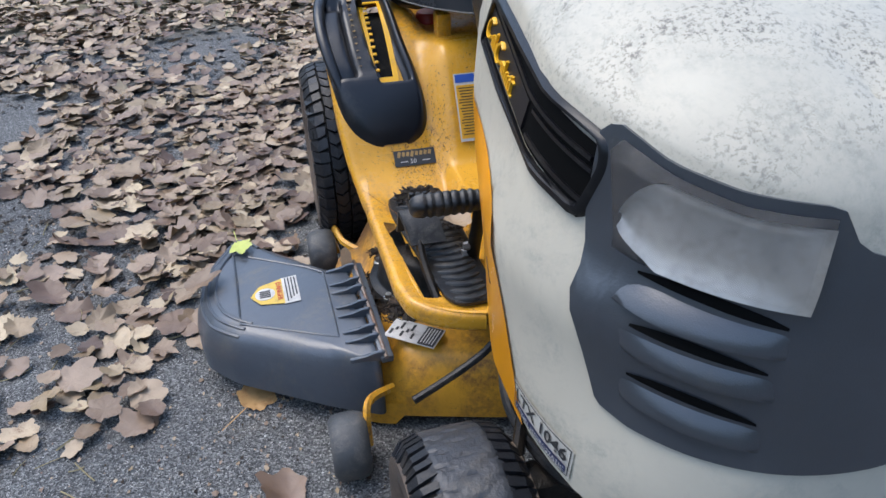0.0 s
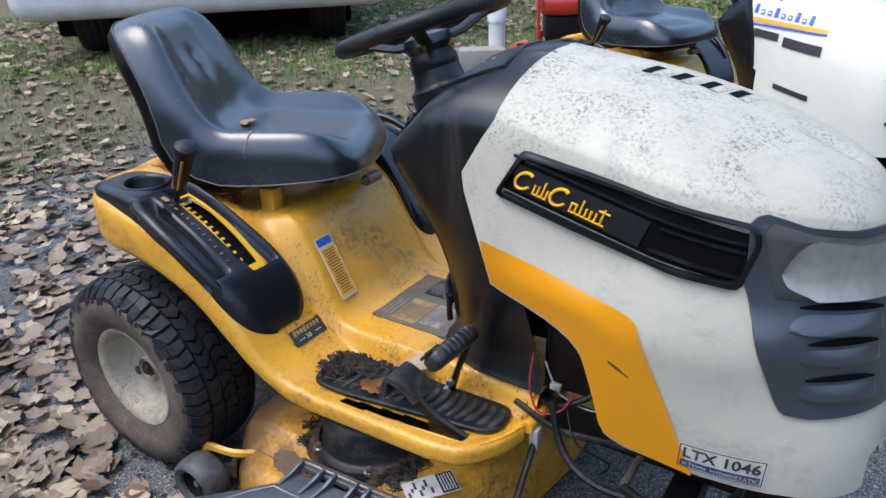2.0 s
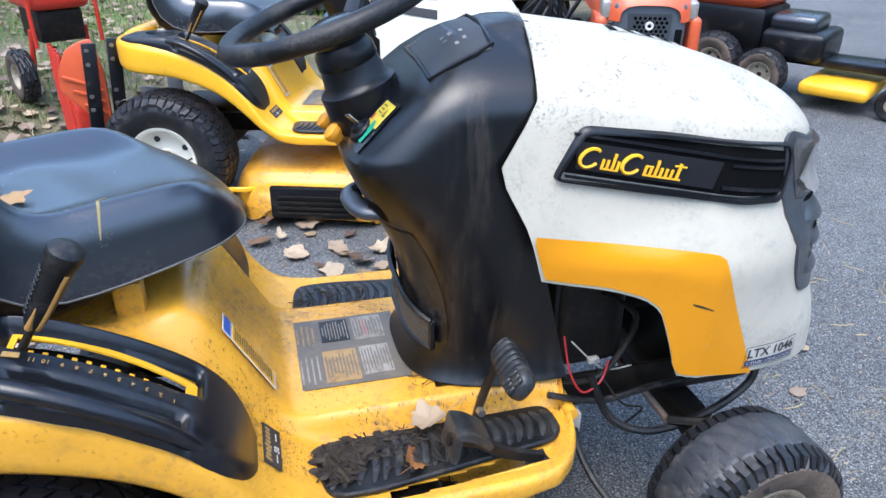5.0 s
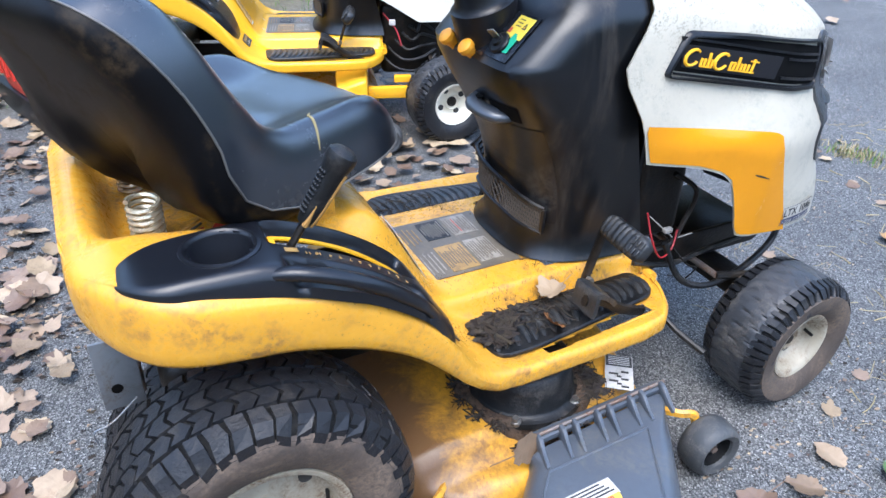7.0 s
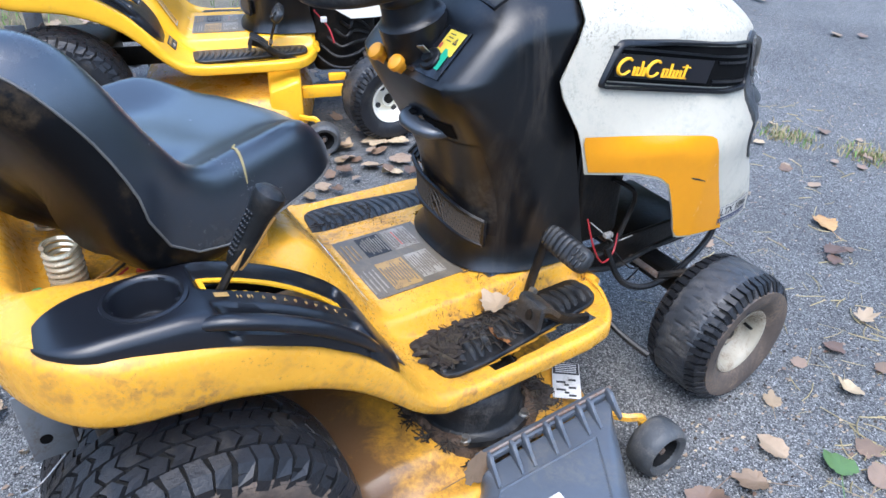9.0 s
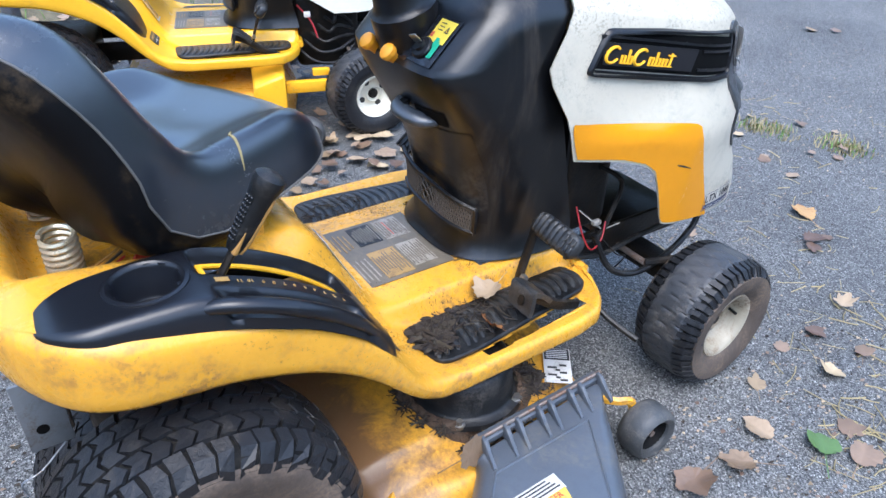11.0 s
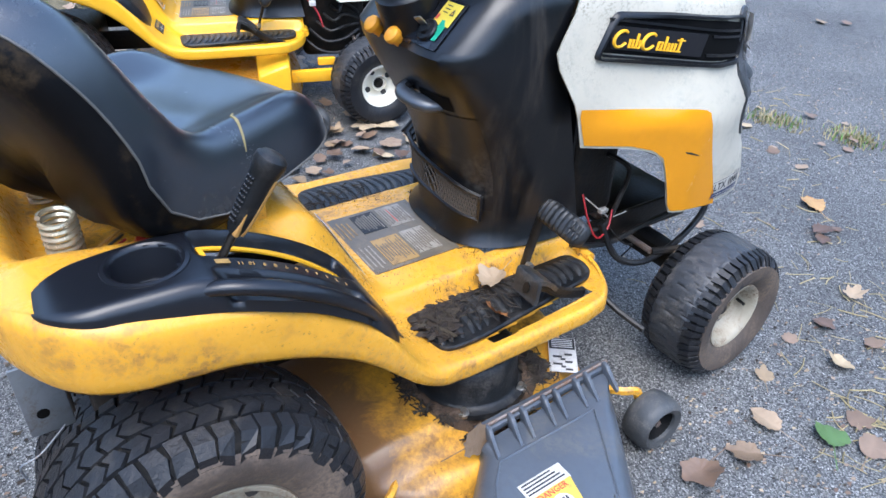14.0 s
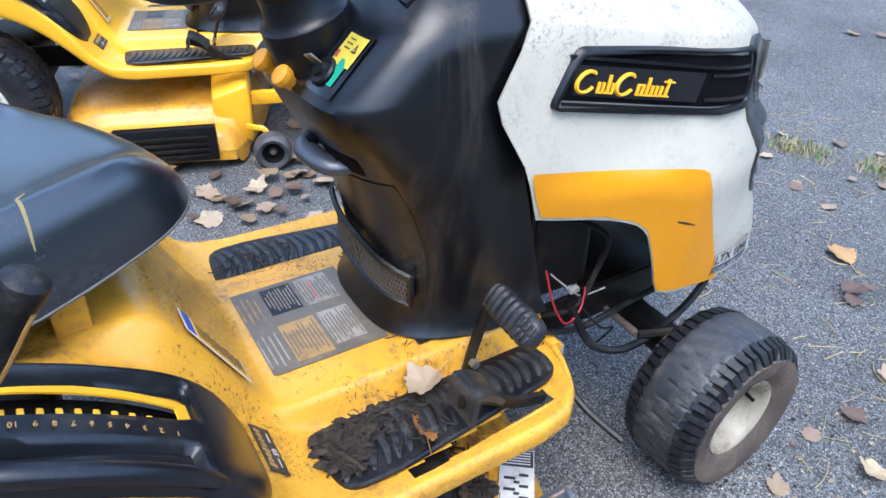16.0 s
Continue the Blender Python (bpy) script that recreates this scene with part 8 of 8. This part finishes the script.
lone_leaf("ground_leaf", leaf_tan, (2.197, -0.070, 0.003), 0.115, 60, (3, 2), "broad tan leaf lying on the asphalt", 27)
lone_leaf("deck_leaf", leaf_brown, (0.475, -0.455, 0.195), 0.10, 10, (75, 10), "dead brown leaf wedged by the chute hinge", 28)
lone_leaf("ground_leaf", leaf_tan, (0.69, -0.70, 0.004), 0.12, 140, (4, 2), "tan leaf lying under the chute", 29)
for q, (lx, ly, lsz) in enumerate(((1.507, -0.468, 0.055), (1.324, -0.525, 0.065), (1.206, -0.635, 0.10), (1.093, -0.665, 0.11), (0.962, -0.640, 0.12), (2.131, -0.195, 0.05), (2.419, 0.147, 0.06), (1.388, -0.736, 0.09), (1.345, -0.80, 0.10))):
    lone_leaf("ground_leaf", (leaf_pale, leaf_brown)[q % 2], (lx, ly, 0.003), lsz, 47 * q, (3, -3), "dry pale leaf lying flat on the asphalt", 60 + q)


# ---- clippings caught on the machine ----
def clippings(name, spots, n, seed, mat, label, length=0.035, r=0.0012):
    rnd = random.Random(seed)
    verts, faces = [], []
    for _ in range(n):
        cx, cy, cz, sx, sy, h = rnd.choice(spots)
        a = rnd.uniform(0, 6.28)
        rr = rnd.random() ** 0.6
        x, y = cx + sx * rr * math.cos(a), cy + sy * rr * math.sin(a)
        z = cz + h * (1 - rr) * rnd.random()
        d = rnd.uniform(0, 6.28)
        L = length * rnd.uniform(0.4, 1.3)
        bend, w = rnd.uniform(-0.5, 0.5), r * rnd.uniform(0.6, 2.2)
        o = len(verts)
        for k in range(4):
            t = k / 3 - 0.5
            dd = d + bend * t
            px, py = x + L * t * math.cos(dd), y + L * t * math.sin(dd)
            pz = max(cz, z + rnd.uniform(-0.08, 0.10) * L * abs(t))
            verts += [(px - w * math.sin(d), py + w * math.cos(d), pz), (px + w * math.sin(d), py - w * math.cos(d), pz), (px, py, pz + w * 1.6)]
        for k in range(3):
            b = o + 3 * k
            faces += [(b, b + 3, b + 4, b + 1), (b + 1, b + 4, b + 5, b + 2), (b + 2, b + 5, b + 3, b)]
    me = bpy.data.meshes.new(name)
    me.from_pydata(verts, [], faces)
    me.materials.append(mat)
    return tagged(new(name, me), label, "clippings", kind="stuff")


clippings("grass_clippings", [(0.497, -0.285, 0.349, 0.026, 0.045, 0.014), (0.53, -0.265, 0.350, 0.04, 0.035, 0.006)], 130, 1, debris_dark, "heap of dark dried grass clippings on the foot mat", 0.042, 0.0014)
clippings("mat_clippings", [(0.64, -0.235, 0.347, 0.14, 0.012, 0.004), (0.62, -0.28, 0.352, 0.10, 0.045, 0.003), (0.55, 0.27, 0.351, 0.09, 0.05, 0.006), (0.69, -0.02, 0.386, 0.03, 0.16, 0.004)], 230, 2, debris_dark, "dark clippings scattered over the floor plate", 0.035, 0.0006)
RING = [(0.578 + 0.140 * math.cos(radians(a)), -0.285 + 0.140 * math.sin(radians(a))) for a in range(-200, 40, 20)]
clippings("deck_clippings", [(0.706, -0.35, 0.196, 0.028, 0.06, 0.026), (0.72, -0.30, 0.196, 0.03, 0.05, 0.014), (0.69, -0.40, 0.196, 0.04, 0.02, 0.01)] + [(x, y, deck_z(x, y) + 0.004, 0.018, 0.018, 0.005) for x, y in RING], 420, 3, debris_dark, "caked dead grass on the mower deck", 0.034, 0.0008)
clippings("ground_straw", [(1.45, -0.80, 0.002, 0.25, 0.12, 0.004), (1.9, -0.5, 0.002, 0.6, 0.4, 0.002), (1.75, -0.35, 0.002, 0.5, 0.6, 0.002), (2.6, 0.4, 0.002, 0.7, 0.6, 0.002), (0.2, -1.1, 0.002, 0.7, 0.5, 0.006)], 330, 5, straw_mat, "thin dry straw lying on the asphalt", 0.07, 0.0009)


def clods(name, spots, n, seed, mat, label, size=(0.004, 0.011)):
    """Small uneven clods heaped in patches."""
    rnd = random.Random(seed)
    verts, faces = [], []
    ring = [(math.cos(2 * math.pi * k / 6), math.sin(2 * math.pi * k / 6)) for k in range(6)]
    for _ in range(n):
        cx, cy, cz, sx, sy, h = rnd.choice(spots)
        a, rr = rnd.uniform(0, 6.28), rnd.random() ** 0.55
        x, y, z = cx + sx * rr * math.cos(a), cy + sy * rr * math.sin(a), cz + h * (1 - rr) * rnd.random()
        s_ = rnd.uniform(*size)
        o = len(verts)
        for lev, w in ((-0.6, 0.7), (0.2, 1.0)):
            for c, d in ring:
                q = s_ * w * rnd.uniform(0.6, 1.3)
                verts.append((x + q * c * 1.4, y + q * d, max(cz - 0.001, z + lev * s_ * 0.7)))
        verts.append((x, y, z + s_ * rnd.uniform(0.5, 0.9)))
        for k in range(6):
            k2 = (k + 1) % 6
            faces += [(o + k, o + k2, o + 6 + k2, o + 6 + k), (o + 6 + k, o + 6 + k2, o + 12)]
    me = bpy.data.meshes.new(name)
    me.from_pydata(verts, [], faces)
    me.materials.append(mat)
    return tagged(new(name, me), label, "clippings", kind="stuff")


clods("mat_clods", [(0.485, -0.275, 0.349, 0.025, 0.050, 0.010), (0.56, -0.235, 0.349, 0.07, 0.012, 0.003)], 50, 8, debris_dark, "damp dark clods of clippings on the foot mat", (0.003, 0.008))
clods("deck_clods", [(0.71, -0.34, 0.193, 0.025, 0.06, 0.018), (0.62, -0.43, 0.19, 0.10, 0.012, 0.004)], 110, 9, debris_dark, "damp dark clods caked on the mower deck")


def grass(name, n, place, seed, mat, label, h=(0.02, 0.08)):
    rnd = random.Random(seed)
    verts, faces = [], []
    for _ in range(n):
        x, y, k = place(rnd)
        if rnd.random() > k:
            continue
        hh = rnd.uniform(*h)
        a = rnd.uniform(0, 6.28)
        w = rnd.uniform(0.0015, 0.0035)
        lean = rnd.uniform(0.1, 0.9) * hh
        dx, dy = math.cos(a), math.sin(a)
        o = len(verts)
        g0 = ground_z(x, y) - 0.004
        verts += [(x - w * dy, y + w * dx, 0), (x + w * dy, y - w * dx, 0), (x + dx * lean * 0.4 + w * dy * 0.7, y + dy * lean * 0.4 - w * dx * 0.7, hh * 0.65),
                  (x + dx * lean * 0.4 - w * dy * 0.7, y + dy * lean * 0.4 + w * dx * 0.7, hh * 0.65), (x + dx * lean, y + dy * lean, hh)]
        verts[o:] = [(px, py, pz + g0) for px, py, pz in verts[o:]]
        faces += [(o, o + 1, o + 2, o + 3), (o + 3, o + 2, o + 4)]
    me = bpy.data.meshes.new(name)
    me.from_pydata(verts, [], faces)
    me.materials.append(mat)
    return tagged(new(name, me), label, "grass", kind="stuff")


def verge(rnd):
    x, y = rnd.uniform(-7.5, -1.7), rnd.uniform(-1.2, 9.5)
    w = noise.noise((x * 0.8, y * 0.8, 2.0))
    return x, y, sstep(-1.7, -3.0, x) * (0.45 + 0.9 * w) * sstep(-1.2, 1.0, y)


def back_verge(rnd):
    x, y = rnd.uniform(-1.9, 1.6), rnd.uniform(2.9, 9.0)
    w = noise.noise((x * 0.9, y * 0.9, 6.0))
    return x, y, (0.35 + 0.9 * w) * sstep(2.9, 3.6, y)


def tuft(rnd):
    a, r = rnd.uniform(0, 6.28), rnd.random()
    cx, cy = rnd.choice(((2.72, 0.46), (2.70, 0.50), (2.83, 0.22), (2.86, 0.18)))
    return cx + 0.10 * r * math.cos(a), cy + 0.13 * r * math.sin(a), 1.0


def bank_side(rnd):
    x, y = rnd.uniform(-5.5, 0.3), rnd.uniform(1.0, 7.0)
    d = -0.5 * x + 0.86 * y
    w = noise.noise((x * 1.1, y * 1.1, 5.0))
    return x, y, sstep(2.1, 2.9, d) * sstep(-0.25, 0.35, w + 0.26) * sstep(0.3, -0.5, x)


def crumbs(name, n, boxes, seed, mat, label, size=(0.004, 0.014)):
    """Torn leaf bits and grit lying flat on the drive."""
    rnd = random.Random(seed)
    verts, faces = [], []
    for _ in range(n):
        x0, x1, y0, y1 = rnd.choice(boxes)
        x, y = rnd.uniform(x0, x1), rnd.uniform(y0, y1)
        if noise.noise((x * 2.1, y * 2.1, 1.5)) < rnd.uniform(-0.5, 0.4):
            continue
        g = ground_z(x, y)
        s_ = rnd.uniform(*size)
        o = len(verts)
        a0 = rnd.uniform(0, 6.28)
        k = rnd.choice((3, 4, 5))
        for q in range(k):
            r_ = s_ * rnd.uniform(0.4, 1.0)
            verts.append((x + r_ * math.cos(a0 + 6.28 * q / k), y + 0.7 * r_ * math.sin(a0 + 6.28 * q / k), g + 0.0015 + rnd.uniform(0, 0.35) * s_))
        faces.append(tuple(range(o, o + k)))
    me = bpy.data.meshes.new(name)
    me.from_pydata(verts, [], faces)
    me.materials.append(mat)
    return tagged(new(name, me), label, "leaf bits", kind="stuff")


DRIVE = [(-1.4, 3.4, -1.5, -0.45), (1.3, 4.2, -1.2, 2.0), (-1.2, 1.4, 0.4, 1.9)]
crumbs("leaf_bits", 9000, DRIVE, 41, leaf_pale_litter, "small torn bits of pale dry leaf on the drive", (0.002, 0.010))
crumbs("leaf_bits", 5000, DRIVE, 42, leaf_brown_litter, "small torn bits of brown leaf on the drive", (0.003, 0.012))
crumbs("grit", 5000, DRIVE, 43, debris_dark, "dark grit and crumbs on the drive", (0.003, 0.009))
# leaf mould whose dark crumbs also paint the shade between the leaves
crumbs("leaf_mould", 16000, [(-3.2, 0.2, -2.6, -0.45), (-3.2, -0.4, -0.45, 2.0)], 44, debris_dark, "dark rotted leaf mould under the litter, also painting its shaded gaps", (0.006, 0.022))


def body_dirt(n, seed):
    """Damp clippings stuck on the yellow floor and slopes of the machine."""
    rnd = random.Random(seed)
    verts, faces = [], []
    while len(faces) < n:
        x, y = rnd.uniform(0.30, 0.93), rnd.uniform(-0.335, 0.30)
        k = 0.25 + 0.35 * sstep(0.50, 0.40, x) + (0.8 if 0.17 < abs(y) < 0.235 else 0) + (0.5 if x > 0.6 and abs(y) < 0.2 else 0)
        if 0.45 < x < 0.655 and -0.105 < y < 0.13 and rnd.random() < 0.8:
            continue
        if 0.318 < abs(y) < 0.343 or (x > 0.68 and abs(y) < 0.19):
            continue
        if noise.noise((x * 9, y * 9, seed)) + 0.15 < rnd.random() * 0.8 or rnd.random() > k:
            continue
        L, a0, w = rnd.uniform(0.001, 0.006), rnd.uniform(0, 6.28), rnd.uniform(0.0003, 0.0009)
        o = len(verts)
        for t, s_ in ((-1, 0), (0, 1), (1, 0), (0, -1)):
            px = x + L * 0.5 * t * math.cos(a0) - w * s_ * math.sin(a0)
            py = y + L * 0.5 * t * math.sin(a0) + w * s_ * math.cos(a0)
            verts.append((px, py, body_z(px, py) + 0.0012 + (0.0022 if s_ else 0) + (0.009 if abs(py) > 0.225 and px > 0.48 and py < 0.33 else 0)))
        faces.append((o, o + 1, o + 2, o + 3))
    me = bpy.data.meshes.new("stuck_clippings")
    me.from_pydata(verts, [], faces)
    me.materials.append(mud_brown)
    return tagged(new("stuck_clippings", me), "dark clippings stuck to the yellow floor and slopes", "clippings", kind="stuff")


crumbs("leaf_mould", 7000, [(-1.5, -0.25, -0.3, 2.0)], 45, debris_dark, "dark rotted leaf mould behind the tractor", (0.005, 0.016))
crumbs("leaf_bits", 5000, [(-1.5, -0.25, -0.3, 2.0)], 46, leaf_brown_litter, "torn brown leaf bits behind the tractor", (0.004, 0.016))
body_dirt(2600, 7)
grass("bank_grass", 90000, bank_side, 35, grass_mat, "short green grass on the low bank", (0.012, 0.042))
grass("grass_verge", 60000, verge, 31, grass_mat, "uneven green grass beyond the drive")
grass("dry_grass", 9000, verge, 32, straw_mat, "dry yellow grass among the green", (0.03, 0.10))
grass("weeds", 14000, back_verge, 33, grass_mat, "green weeds behind the machines", (0.03, 0.12))
grass("dry_grass", 16000, bank_side, 36, straw_mat, "dry yellow grass on the low bank", (0.02, 0.08))
grass("dry_tuft", 520, tuft, 37, straw_mat, "dry yellow grass tuft growing through the asphalt", (0.01, 0.04))
grass("grass_tuft", 240, tuft, 34, grass_mat, "small grass tuft growing through the asphalt", (0.01, 0.035))


# ---- unseen ring of woods, added to block sky light near the horizon ----
def woods(i, j):
    a = 2 * math.pi * i / 180
    h = j / 14
    lump = noise.noise((6 * math.cos(a), 6 * math.sin(a), 0.0)) * 2 + noise.noise((22 * math.cos(a), 22 * math.sin(a), 3 * h)) * 1.2
    r = 24 + lump + 3.5 * h * h + noise.noise((60 * math.cos(a), 60 * math.sin(a), 9 * h)) * 0.8
    top = 9.0 + 2.6 * noise.noise((9 * math.cos(a), 9 * math.sin(a), 7.0)) + 1.3 * noise.noise((40 * math.cos(a), 40 * math.sin(a), 2.0))
    return (r * math.cos(a), r * math.sin(a), -0.1 + top * h)


tagged(part("backdrop_woods", grid(woods, 180, 14, close_u=True), woods_mat, None), "unseen ring of dark woods added to block low sky light", "woods", kind="structure")
